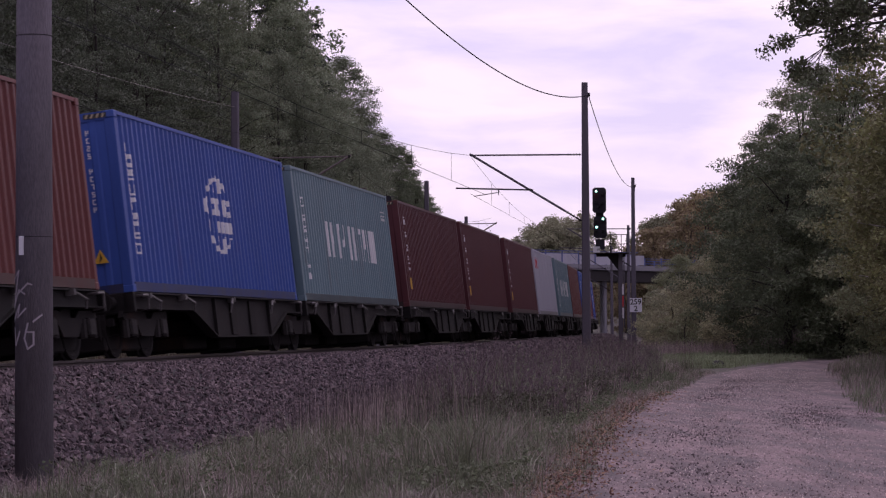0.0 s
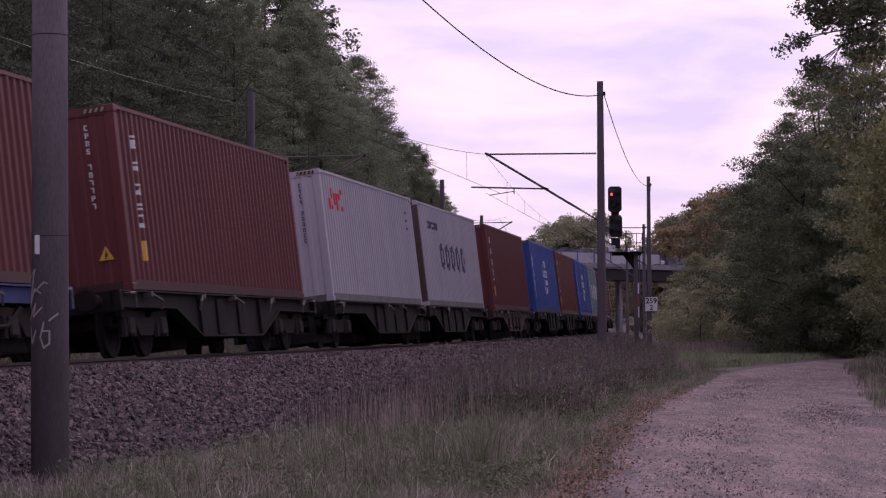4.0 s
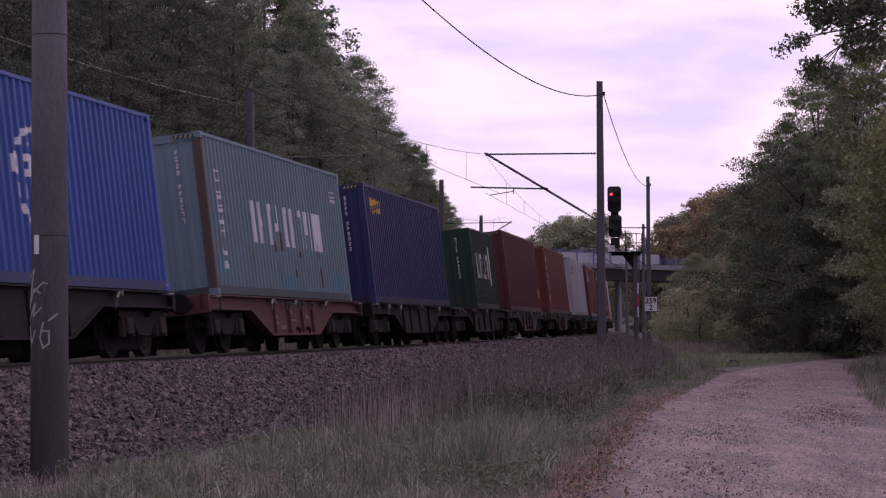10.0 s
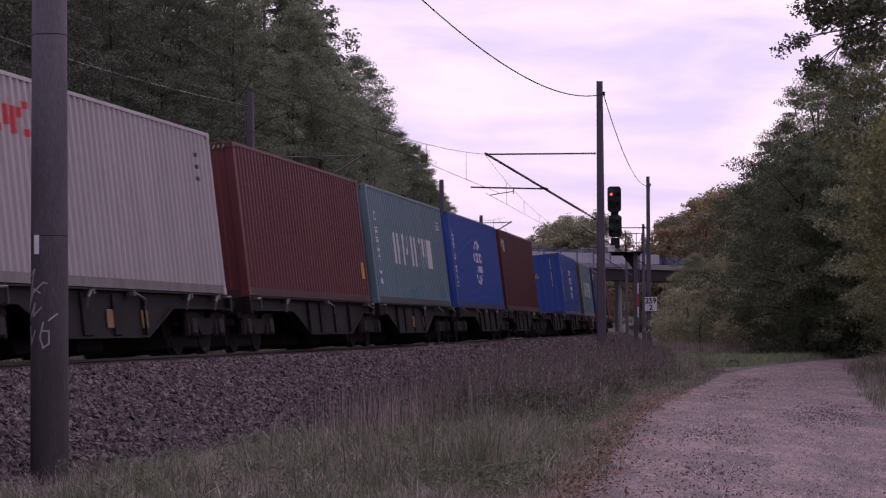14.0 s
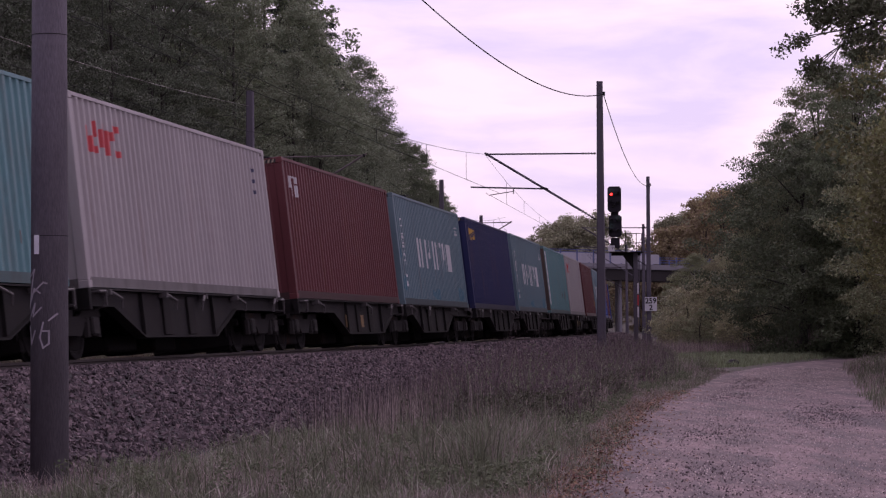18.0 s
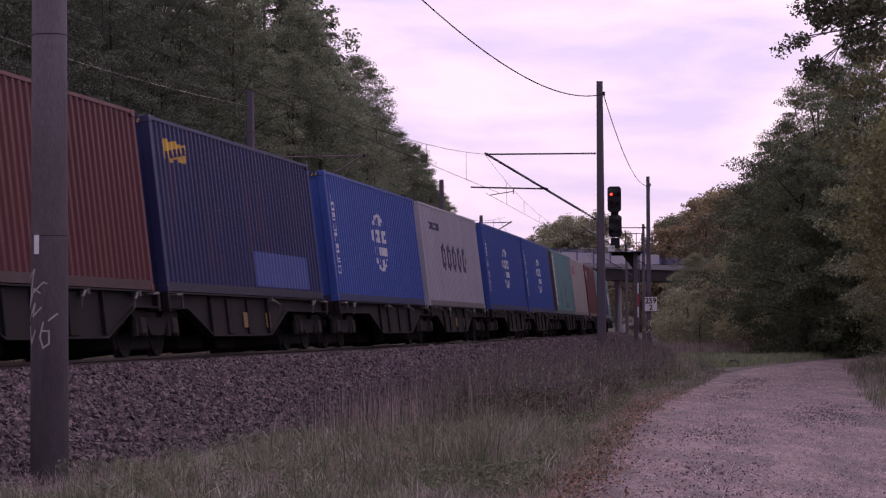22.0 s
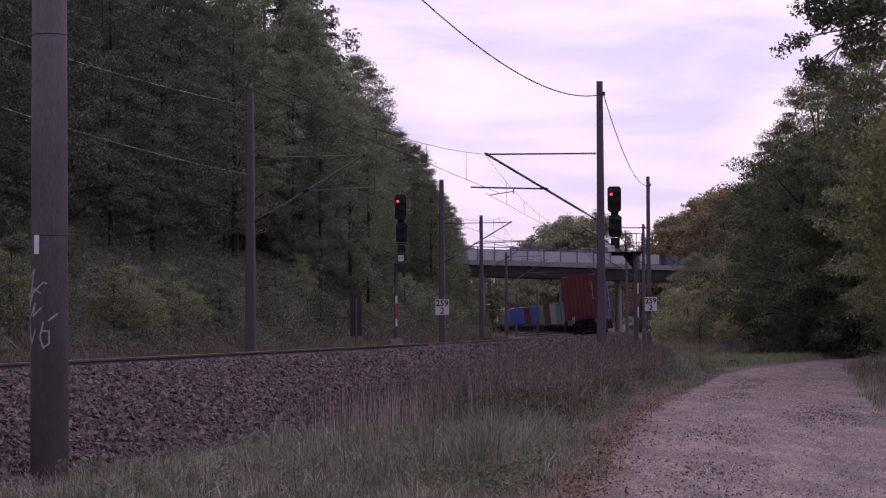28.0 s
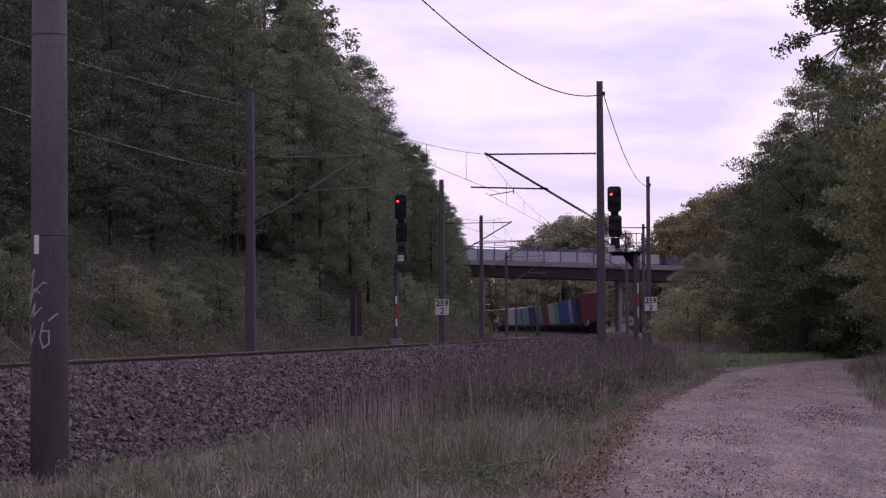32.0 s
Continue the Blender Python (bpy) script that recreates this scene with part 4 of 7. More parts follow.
def bough_points(r, boughs, h0, h1, wide, belly, droop):
    """Flat leafy sprays set along boughs that rise from the trunk and bow down outwards, tier above tier."""
    ph, k = r.uniform(0, 6.28, 4), np.arange(2, 6)
    cs, rd = [], []
    for i in range(boughs):
        t = (i + r.random()) / boughs
        a = i * 2.39996 + r.normal(0, 0.25)
        prof = (1 - abs((t - belly) / (1 - belly if t > belly else belly)) ** 2.2) ** 0.6
        prof = max(prof, 0.6 if t < belly else 0.0)
        reach = max(0.35, wide * prof * (1 + 0.13 * np.sum(np.sin(k * a + ph + 4 * t))) * r.uniform(0.82, 1.12))
        z0 = h0 + (h1 - h0) * t - 0.25 * (1 - t)
        rise = r.uniform(0.05, 0.28) + 0.5 * t ** 3
        n = 3 if reach < 1.2 else 6
        for j in range(n):
            q = 0.26 + 0.74 * (j + 0.6 * r.random() + 0.4) / n
            b = a + r.normal(0, 0.20)
            cs.append((math.cos(b) * reach * q, math.sin(b) * reach * q, z0 + reach * (rise * q - (rise + droop) * q * q) + r.normal(0, 0.10)))
            rd.append(r.uniform(0.50, 0.92) * (0.75 + 0.25 * reach / wide))
    return np.array(cs), np.array(rd)


def crown_points(r, n, h0, h1, wide, belly):
    """Clump centres near the skin of an uneven rounded crown."""
    ph, k = r.uniform(0, 6.28, 5), np.arange(2, 7)
    out = []
    while len(out) < n:
        t, a = r.random(), r.uniform(0, 6.283)
        prof = (1 - abs((t - belly) / (1 - belly if t > belly else belly)) ** 2.2) ** 0.6
        prof = max(prof, 0.55 if t < belly else 0.0)
        edge = wide * prof * (1 + 0.16 * np.sum(np.sin(k * a + ph + 5 * t)) / 2)
        q = r.random() ** 0.4
        out.append((math.cos(a) * edge * q, math.sin(a) * edge * q, h0 + (h1 - h0) * t + r.normal(0, 0.2)))
    return np.array(out)


def tree_kind(key, seed, height, h0, wide, clumps, per, size, leaf, bark, label, rad=(0.45, 0.9), girth=0.2, flat=0.5, belly=0.4):
    """A tree with a rounded crown of clumps."""
    r = np.random.default_rng(seed)
    pts = crown_points(r, clumps, h0, height, wide, belly)
    v, f = leaf_cloud(r, pts, r.uniform(*rad, len(pts)), per, size, flat)
    TREES[key] = (mesh_of("trunk", wood(r, height * 0.9, girth, pts, wide)), raw_mesh("crown", v, f), leaf, bark, label)


def tiered_kind(key, seed, height, h0, wide, boughs, per, size, leaf, bark, label, droop=0.28, girth=0.2, flat=0.30, belly=0.4):
    """A tree whose foliage hangs in tiers along its boughs."""
    r = np.random.default_rng(seed)
    pts, rad = bough_points(r, boughs, h0, height, wide, belly, droop)
    v, f = leaf_cloud(r, pts, rad, per, size, flat, 0.8)
    TREES[key] = (mesh_of("trunk", wood(r, height * 0.9, girth, pts, wide)), raw_mesh("crown", v, f), leaf, bark, label)


def conifer_kind(key, seed, height, wide, label):
    """A spruce: whorls of bowed boughs, each a frond of side twigs with narrow needle blades."""
    r = np.random.default_rng(seed)
    stems, v = [], []
    z = height * 0.10
    while z < height - 0.25:
        w = wide * (1 - z / height) ** 0.72 + 0.25
        for j in range(8):
            a, reach = r.uniform(0, 6.283), w * r.uniform(0.75, 1.15)
            out, side = Vector((math.cos(a), math.sin(a), 0)), Vector((-math.sin(a), math.cos(a), 0))
            line_ = [out * (reach * q) + Vector((0, 0, z + reach * (0.10 * q - 0.50 * q * q + 0.24 * q ** 4))) for q in np.linspace(0, 1, 7)]
            stems.append(line_)
            for q in np.arange(0.16, 1.0, 0.055):
                i = min(5, int(q * 6))
                p = line_[i].lerp(line_[i + 1], q * 6 - i)
                way = (line_[i + 1] - line_[i]).normalized()
                for sg in (-1, 1, 0):
                    twig = reach * (0.34 - 0.20 * q) * r.uniform(0.6, 1.25) + 0.12
                    d = (way * (0.75 if sg else 0.4) + side * (sg * r.uniform(0.6, 1.0)) + Vector((0, 0, r.uniform(-0.75, -0.1)))).normalized()
                    for e in range(4):
                        c = p + d * (twig * (e + 0.5) / 4) + Vector((0, 0, -0.10 * twig * (e / 3) ** 2))
                        lean = Vector(r.normal(0, 1, 3))
                        n1 = d.cross(lean).normalized() * (0.050 - 0.008 * e)
                        h = d * (twig * 0.17)
                        v += [tuple(c - h), tuple(c + n1), tuple(c + h * 1.3), tuple(c - n1)]
        z += 0.55

    def timber(bm):
        tube(bm, (0, 0, -0.4), (0, 0, height), 0.22, 0.02, 8, False)
        for pts in stems[::2]:
            for a, b, g in zip(pts[:-1], pts[1:], range(6)):
                tube(bm, a, b, 0.030 - 0.004 * g, 0.026 - 0.004 * g, 3, False)
    TREES[key] = (mesh_of("trunk", timber), raw_mesh("crown", v, np.arange(len(v)).reshape(-1, 4)), "needle", "bark", label)


tiered_kind("tier_a", 11, 17.0, 1.5, 3.9, 62, 150, 0.058, "leaf_dark", "bark", "tall dense tree with dark green foliage in drooping tiers", girth=0.12)
tiered_kind("tier_b", 12, 16.0, 1.3, 3.6, 60, 150, 0.056, "leaf_mid", "bark", "tall tree with green foliage in drooping tiers", girth=0.12, belly=0.35)
tree_kind("tall_a", 31, 17.0, 2.0, 3.7, 330, 160, 0.062, "leaf_dark", "bark", "tall dense broadleaf tree with dark green foliage", flat=0.42)
tree_kind("tall_b", 32, 16.0, 1.8, 3.4, 320, 160, 0.060, "leaf_mid", "bark", "tall broadleaf tree with green foliage", belly=0.35, flat=0.42)
tree_kind("tall_c", 13, 15.0, 2.0, 3.0, 320, 130, 0.052, "leaf_birch", "bark", "slim birch with yellowing green foliage", (0.35, 0.7), 0.13, 0.8, 0.45)
tree_kind("back", 20, 17.0, 0.3, 4.4, 170, 70, 0.13, "leaf_dark", "bark", "tall dark tree deep in the wood", (0.55, 1.0), flat=0.6)
tree_kind("round_a", 14, 9.5, 0.1, 4.3, 360, 160, 0.062, "leaf_mid", "bark", "dense rounded tree leafy down to the ground", belly=0.38)
tree_kind("round_b", 15, 8.5, 0.1, 3.8, 330, 160, 0.062, "leaf_dark", "bark", "dense rounded dark green tree leafy down to the ground")
tree_kind("autumn", 16, 9.0, 0.2, 3.7, 210, 90, 0.092, "leaf_autumn", "bark", "rounded tree with rusty autumn foliage", (0.5, 0.95))
tree_kind("bush", 17, 3.2, 0.05, 2.1, 100, 100, 0.056, "leaf_mid", "bark", "low spreading green bush", (0.3, 0.55), 0.05)
tree_kind("yellow", 18, 9.0, 0.4, 3.4, 320, 150, 0.056, "leaf_birch", "birch_bark", "tree with yellowing foliage", (0.4, 0.75), 0.14)
tree_kind("far_a", 24, 11.0, 0.2, 4.4, 150, 90, 0.14, "leaf_far", "bark", "rounded green tree in the distance", (0.55, 1.0), flat=0.65)
tree_kind("far_b", 25, 10.0, 0.2, 4.0, 140, 90, 0.14, "leaf_autumn", "bark", "rounded rust-tinged tree in the distance", (0.55, 1.0), flat=0.65)
tree_kind("far_c", 26, 11.0, 0.2, 4.2, 150, 90, 0.14, "leaf_far", "bark", "rounded olive tree in the distance", (0.55, 1.0), flat=0.65)
conifer_kind("fir", 19, 19.5, 3.9, "tall dark conifer with drooping branches")


def plant(key, x, y, scale=1.0, turn=0.0, leaf=None, z=None, group="trees of the wood"):
    trunk, crown, lf, bark, label = TREES[key]
    z = float(ground_z(x, y)) - 0.1 if z is None else z
    t = thing("conifer" if key == "fir" else "bush" if key == "bush" else "tree", Matrix.Translation((x, y, z)) @ Matrix.Rotation(turn, 4, "Z"), label, "bush" if key == "bush" else "tree", group)
    sc = Matrix.Scale(scale, 4)
    put("trunk", trunk, M[bark], t, at=sc)
    put("crown", crown, M[leaf or lf], t, at=sc)
    return t


trng = random.Random(21)
# wood on the left slope, four rows deep
for row, (lat, step, keys, base) in enumerate(((-17.6, 6.9, ("tall_a", "tall_b", "tall_b", "tall_c"), 0.90), (-23.5, 7.5, ("tall_a", "back", "back", "back"), 1.02), (-29.5, 8.5, ("back",), 1.05), (-37.0, 9.0, ("back",), 1.05))):
    s = 46 + row * 2
    while s < 296:
        p = beside(s + trng.uniform(-2, 2), lat + trng.uniform(-1.5, 1.5) - (0.9 if s > 150 else 1.1 if s > 92 else 0))
        if 266 < p.y < 288:
            s += 4
            continue
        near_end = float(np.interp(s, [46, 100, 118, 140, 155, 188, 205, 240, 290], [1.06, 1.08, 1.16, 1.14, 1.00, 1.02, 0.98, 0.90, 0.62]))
        # leaf colours get paler along the line: haze painted into the foliage
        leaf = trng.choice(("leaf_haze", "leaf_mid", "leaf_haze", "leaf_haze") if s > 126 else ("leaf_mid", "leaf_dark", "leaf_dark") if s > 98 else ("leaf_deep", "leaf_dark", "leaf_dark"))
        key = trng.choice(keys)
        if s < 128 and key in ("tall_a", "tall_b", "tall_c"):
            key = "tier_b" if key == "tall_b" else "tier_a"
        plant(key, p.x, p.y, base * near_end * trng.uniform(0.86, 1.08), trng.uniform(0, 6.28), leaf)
        s += step * trng.uniform(0.8, 1.2)
plant("tall_a", -11.4, 151.0, 1.32, 2.0, "leaf_mid")
plant("back", -13.4, 176.0, 1.4, 1.0, "leaf_mid")
plant("back", -11.0, 184.0, 1.3, 2.6, "leaf_mid")
plant("fir", -9.7, 156.0, 1.25, 0.4)
# these birches wear the leaf colour with painted haze
for x, y, sc in ((-7.4, 143.0, 0.88), (-5.8, 148.0, 0.88), (-4.8, 152.0, 0.83), (-8.9, 141.0, 0.90)):
    plant("tall_c", x, y, sc, y, "leaf_haze")
for s, lat, sc in ((222, -15.5, 0.72), (234, -15.2, 0.70), (245, -15.0, 0.64), (255, -15.2, 0.58), (262, -16.0, 0.52), (262, -13.6, 0.30)):
    p = beside(s, lat)
    plant("tall_b", p.x, p.y, sc, s)
# bushes at the foot of the wood
s = 50
while s < 262:
    p = beside(s, trng.uniform(-17.0, -11.8))
    plant("bush", p.x, p.y, trng.uniform(0.32, 0.75), trng.uniform(0, 6.28), trng.choice(("leaf_mid", "bramble", "leaf_right", "leaf_haze")), group="bushes on the slope")
    s += trng.uniform(1.5, 3.2)
# right-hand thicket
for key, x, y, sc, leaf in (("round_a", 17.0, 112, 1.07, "leaf_mid"), ("tall_b", 18.9, 108, 0.89, "leaf_mid"), ("tall_b", 18.8, 118, 0.86, "leaf_right"), ("tall_a", 17.6, 121, 0.68, "leaf_mid"), ("tall_b", 17.2, 125, 0.62, "leaf_right"), ("yellow", 16.5, 68, 1.34, None), ("round_b", 20.4, 108, 1.18, "leaf_mid"), ("round_a", 24.5, 106, 1.4, "leaf_mid"), ("round_b", 16.4, 130, 0.62, "leaf_shrub"), ("round_a", 19.4, 126, 1.05, "leaf_mid"), ("yellow", 16.6, 142, 0.60, "leaf_shrub"),
                            ("round_b", 20.2, 150, 0.80, "leaf_right"), ("autumn", 18.2, 160, 0.52, "leaf_shrub"), ("yellow", 20.6, 170, 0.62, "leaf_right"), ("autumn", 20.4, 186, 0.55, None), ("round_a", 24.8, 178, 0.95, "leaf_far"), ("yellow", 22.6, 206, 0.60, "leaf_right"), ("round_b", 26.4, 215, 0.9, "leaf_far"),
                            ("bush", 13.6, 132, 0.9, "leaf_shrub"), ("bush", 14.6, 142, 1.0, "leaf_far"), ("bush", 15.6, 152, 1.1, "leaf_shrub"), ("bush", 13.2, 122, 0.7, "leaf_right"), ("bush", 14.4, 126, 1.05, "leaf_shrub"), ("bush", 15.2, 118, 0.9, "leaf_shrub"), ("bush", 17.6, 175, 1.2, "leaf_far"), ("bush", 19.6, 198, 1.3, "leaf_right"),
                            ("tall_b", 27.0, 118, 0.85, None), ("tall_a", 31.0, 112, 0.95, None), ("round_b", 21.6, 134, 1.3, "leaf_mid"), ("tall_b", 25.0, 140, 0.9, None), ("yellow", 16.8, 76, 1.08, None), ("yellow", 19.6, 84, 1.25, None), ("round_a", 19.8, 94, 1.05, "leaf_right"), ("round_b", 24.0, 92, 1.3, None), ("yellow", 15.0, 62, 0.85, None), ("yellow", 16.4, 66, 1.5, None), ("yellow", 19.3, 182, 0.76, "leaf_right"), ("autumn", 17.7, 172, 0.5, "leaf_far")):
    plant(key, x, y, sc, trng.uniform(0, 6.28), leaf, group="trees of the right-hand thicket")
# far wood behind the bridge, its olive leaves paled in colour to imitate haze
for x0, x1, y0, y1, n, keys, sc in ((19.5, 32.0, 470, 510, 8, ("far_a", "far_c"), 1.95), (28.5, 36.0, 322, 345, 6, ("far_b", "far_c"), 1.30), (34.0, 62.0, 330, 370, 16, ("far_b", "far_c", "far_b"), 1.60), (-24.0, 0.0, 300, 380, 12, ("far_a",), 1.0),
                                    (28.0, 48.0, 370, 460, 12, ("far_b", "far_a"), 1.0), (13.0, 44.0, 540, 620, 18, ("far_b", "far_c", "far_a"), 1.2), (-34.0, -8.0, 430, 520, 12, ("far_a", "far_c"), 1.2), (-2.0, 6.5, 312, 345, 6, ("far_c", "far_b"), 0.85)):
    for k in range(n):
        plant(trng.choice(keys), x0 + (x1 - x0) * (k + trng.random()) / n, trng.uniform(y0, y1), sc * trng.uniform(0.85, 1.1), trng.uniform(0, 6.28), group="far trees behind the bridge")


def scatter(name, n, spot, blade, material, seed, label, category, bend=(0.05, 0.85)):
    """Blades: narrow bent leaves, three corners on a stem of two lengths."""
    r = np.random.default_rng(seed)
    x, y, tall = spot(r, n)
    z = ground_z(x, y) - 0.03
    a, lean = r.uniform(0, 6.283, n), r.uniform(*bend, n)
    wdt = r.uniform(*blade, n)
    dx, dy = np.cos(a), np.sin(a)
    px, py = -dy * wdt, dx * wdt
    base, mid, tip = (np.stack([x + dx * lean * tall * q ** 2, y + dy * lean * tall * q ** 2, z + tall * q * (1 - 0.25 * lean * q)], -1) for q in (0, 0.55, 1))
    off = np.stack([px, py, np.zeros(n)], -1)
    v = np.stack([base - off, base + off, mid + off * 0.8, mid - off * 0.8, tip + off * 0.12, tip - off * 0.12], 1)
    f = np.array([(0, 1, 2, 3), (3, 2, 4, 5)])[None] + 6 * np.arange(n)[:, None, None]
    return tagged(put(name, raw_mesh(name, v.reshape(-1, 3), f.reshape(-1, 4)), M[material]), label, category, kind="stuff")


def patchy(x, y, f=0.6):
    return np.array([noise.noise(Vector((a * f, b * f, 2.0))) for a, b in zip(x, y)])


def tufted(spot, per, spread):
    """Gather blades into tufts of about per, spread metres wide."""
    def many(r, n):
        x, y, t = spot(r, n // per + 1)
        x, y, t = (np.repeat(v, per)[:n] for v in (x, y, t))
        return x + r.normal(0, spread, n), y + r.normal(0, spread, n), t * r.uniform(0.45, 1.1, n)
    return many


def verge(r, n):
    y = 17 + 60 * r.random(n) ** 1.6
    left = np.interp(y, _y, _x) + 3.6 / np.cos(np.interp(y, _y, _h))
    right = road_x(y) - 2.2 + r.normal(0, 0.15, n)
    x = left + (right - left) * r.random(n)
    return x, y, r.uniform(0.05, 0.22, n) * (1 + 0.8 * patchy(x, y))


def verge_tall(r, n):
    """Taller dry tufts towards the middle of the verge."""
    y = 21 + 60 * r.random(n) ** 1.2
    left = np.interp(y, _y, _x) + 4.4 / np.cos(np.interp(y, _y, _h))
    right = road_x(y) - 2.7
    x = left + (right - left) * (0.25 + 0.72 * r.random(n) ** 0.8)
    tall = r.uniform(0.15, 0.55, n) * (1 + 1.3 * patchy(x, y, 0.9)) * np.interp(x, [-4, -1, 1], [0.45, 0.9, 1.2])
    return x, y, np.maximum(tall, 0.08)


def weeds(r, n):
    y = 33 + 58 * r.random(n)
    left = np.maximum(np.interp(y, _y, _x) + 3.4 / np.cos(np.interp(y, _y, _h)), -0.7 + 0.02 * (y - 33))
    right = np.minimum(road_x(y) - 2.9, 0.096 * y)
    u = r.random(n)
    x = left + (right - left) * u
    tall = (0.55 + 0.75 * np.sin(np.clip(u, 0, 1) * 2.6)) * r.uniform(0.55, 1.05, n) * (1 + 0.5 * patchy(x, y, 0.8))
    return x, y, np.clip(tall, 0.15, 1.45)


def field(r, n):
    y = 84 + 70 * r.random(n) ** 1.7
    x = 7 + 22 * r.random(n)
    x = np.where((off_road(x, y) < 2.5) & (y < 113), road_x(y) - 4.5, x)
    return x, y, r.uniform(0.1, 0.4, n)


def right_verge(r, n):
    y = 40 + 72 * r.random(n)
    u = r.random(n) ** 0.8
    x = road_x(y) + road_half(y) - 0.45 + 4.5 * u + 0.3 * patchy(y, y * 0, 0.9)
    return x, y, r.uniform(0.10, 0.36, n) + 0.6 * u * r.random(n) + 0.22 * np.clip((y - 60) / 40, 0, 1) * r.random(n)


def slope_grass(r, n):
    s, lat = 45 + 190 * r.random(n) ** 1.3, r.uniform(-12.5, -8.6, n)
    x, y, h = np.interp(s, _s, _x), np.interp(s, _s, _y), np.interp(s, _s, _h)
    return x + lat * np.cos(h), y - lat * np.sin(h), r.uniform(0.1, 0.5, n)


def patch_of(spot, sign):
    """Keep mostly those on one side of a slow unevenness of the sward."""
    def some(r, n):
        x, y, t = spot(r, 3 * n)
        keep = np.flatnonzero(sign * patchy(x, y * 0.45, 0.85) + r.normal(0, 0.10, 3 * n) > 0)
        k = keep[np.arange(n) % len(keep)]
        return x[k], y[k], t[k]
    return some


scatter("grass", 80000, tufted(patch_of(verge, -1), 14, 0.05), (0.0020, 0.0045), "grass", 31, "short green verge grass beside the road", "grass", (0.15, 1.1))
scatter("dry_grass", 70000, tufted(patch_of(verge, 1), 9, 0.07), (0.0016, 0.0036), "dry_grass", 38, "short straw-coloured grass in the verge", "grass", (0.2, 1.2))
scatter("dry_grass", 16000, tufted(verge_tall, 12, 0.06), (0.0018, 0.0035), "dry_grass", 32, "pale dry grass tufts on the verge", "grass")
scatter("grass", 22000, tufted(patch_of(verge_tall, -1), 18, 0.07), (0.003, 0.0065), "grass", 39, "tall green grass tufts on the verge", "grass")
scatter("weeds", 20000, tufted(weeds, 5, 0.12), (0.003, 0.006), "weed", 33, "tall brown withered weeds beside the track", "weeds")
scatter("weeds", 7000, tufted(weeds, 7, 0.10), (0.003, 0.0075), "grass", 34, "tall green weeds beside the track", "weeds")
scatter("grass", 60000, tufted(field, 10, 0.15), (0.006, 0.014), "meadow", 35, "green meadow grass beyond the road bend", "grass")
scatter("grass", 14000, tufted(right_verge, 8, 0.12), (0.003, 0.008), "dry_grass", 36, "rough mixed grass along the road edge", "grass")
scatter("grass", 24000, tufted(right_verge, 12, 0.12), (0.003, 0.009), "grass", 40, "rough green grass along the road edge", "grass")
scatter("grass", 30000, tufted(slope_grass, 10, 0.12), (0.006, 0.014), "grass", 37, "rough grass at the foot of the slope", "grass")


def slope_dry(r, n):
    """Uneven withered grass between the brambles and the far track."""
    s, lat = 45 + 170 * r.random(n) ** 1.2, -8.8 - 4.5 * r.random(n) ** 1.4
    x, y, h = np.interp(s, _s, _x), np.interp(s, _s, _y), np.interp(s, _s, _h)
    x, y = x + lat * np.cos(h), y - lat * np.sin(h)
    return x, y, np.maximum(0.10, r.uniform(0.2, 0.75, n) * (1 + 1.3 * patchy(x, y, 0.35)))


scatter("dry_grass", 30000, tufted(slope_dry, 12, 0.16), (0.005, 0.012), "straw_brown", 61, "withered brown grass at the foot of the slope", "grass", (0.2, 1.2))


def bend_grass(r, n):
    """Where the road swings out of sight: the meadow's edge before and behind the bend."""
    y = 96 + 22 * r.random(n)
    x = np.where(r.random(n) < 0.5, road_x(y) - 2.6 - 6 * r.random(n), 8 + 18 * r.random(n))
    x = np.where((off_road(x, y) < 2.4) & (y < 113), road_x(y) - 3.5, x)
    return x, y, r.uniform(0.12, 0.38, n)


def low_verge(r, n):
    y = 18.5 + 12 * r.random(n)
    left = np.interp(y, _y, _x) + 4.6 / np.cos(np.interp(y, _y, _h))
    return left + (road_x(y) - 2.4 - left) * r.random(n) ** 0.7, y, r.uniform(0.16, 0.5, n)


def sticks(r, n):
    y = 30 + 22 * r.random(n)
    u = r.normal(0.45, 0.2, n).clip(0.05, 0.92)
    left = np.interp(y, _y, _x) + 4.2 / np.cos(np.interp(y, _y, _h))
    return left + (road_x(y) - 2.8 - left) * u, y, r.uniform(0.35, 0.95, n)


scatter("grass", 34000, tufted(bend_grass, 10, 0.15), (0.006, 0.014), "meadow", 43, "green meadow grass at the road bend", "grass")
def pale_stems(r, n):
    y = 30 + 14 * r.random(n)
    left = np.interp(y, _y, _x) + 4.6 / np.cos(np.interp(y, _y, _h))
    return left + (road_x(y) - 2.8 - left) * r.normal(0.38, 0.16, n).clip(0.05, 0.85), y, r.uniform(0.45, 0.9, n)


scatter("dry_stems", 3600, tufted(pale_stems, 4, 0.10), (0.0022, 0.0042), "dry_grass", 62, "upright pale dry stems among the weeds", "weeds", (0.0, 0.18))


def thicket_edge(r, n):
    y = 112 + 12 * r.random(n)
    x = 10.5 + 16 * r.random(n)
    return x, y, r.uniform(0.35, 1.0, n)


scatter("dry_grass", 16000, tufted(thicket_edge, 10, 0.2), (0.006, 0.013), "dry_grass", 47, "tall brownish grass before the thicket", "grass", (0.05, 0.5))
def road_edge(r, n):
    y = 17.5 + 60 * r.random(n) ** 1.3
    return road_x(y) - 2.5 + r.normal(0, 0.2, n), y, r.uniform(0.05, 0.22, n)


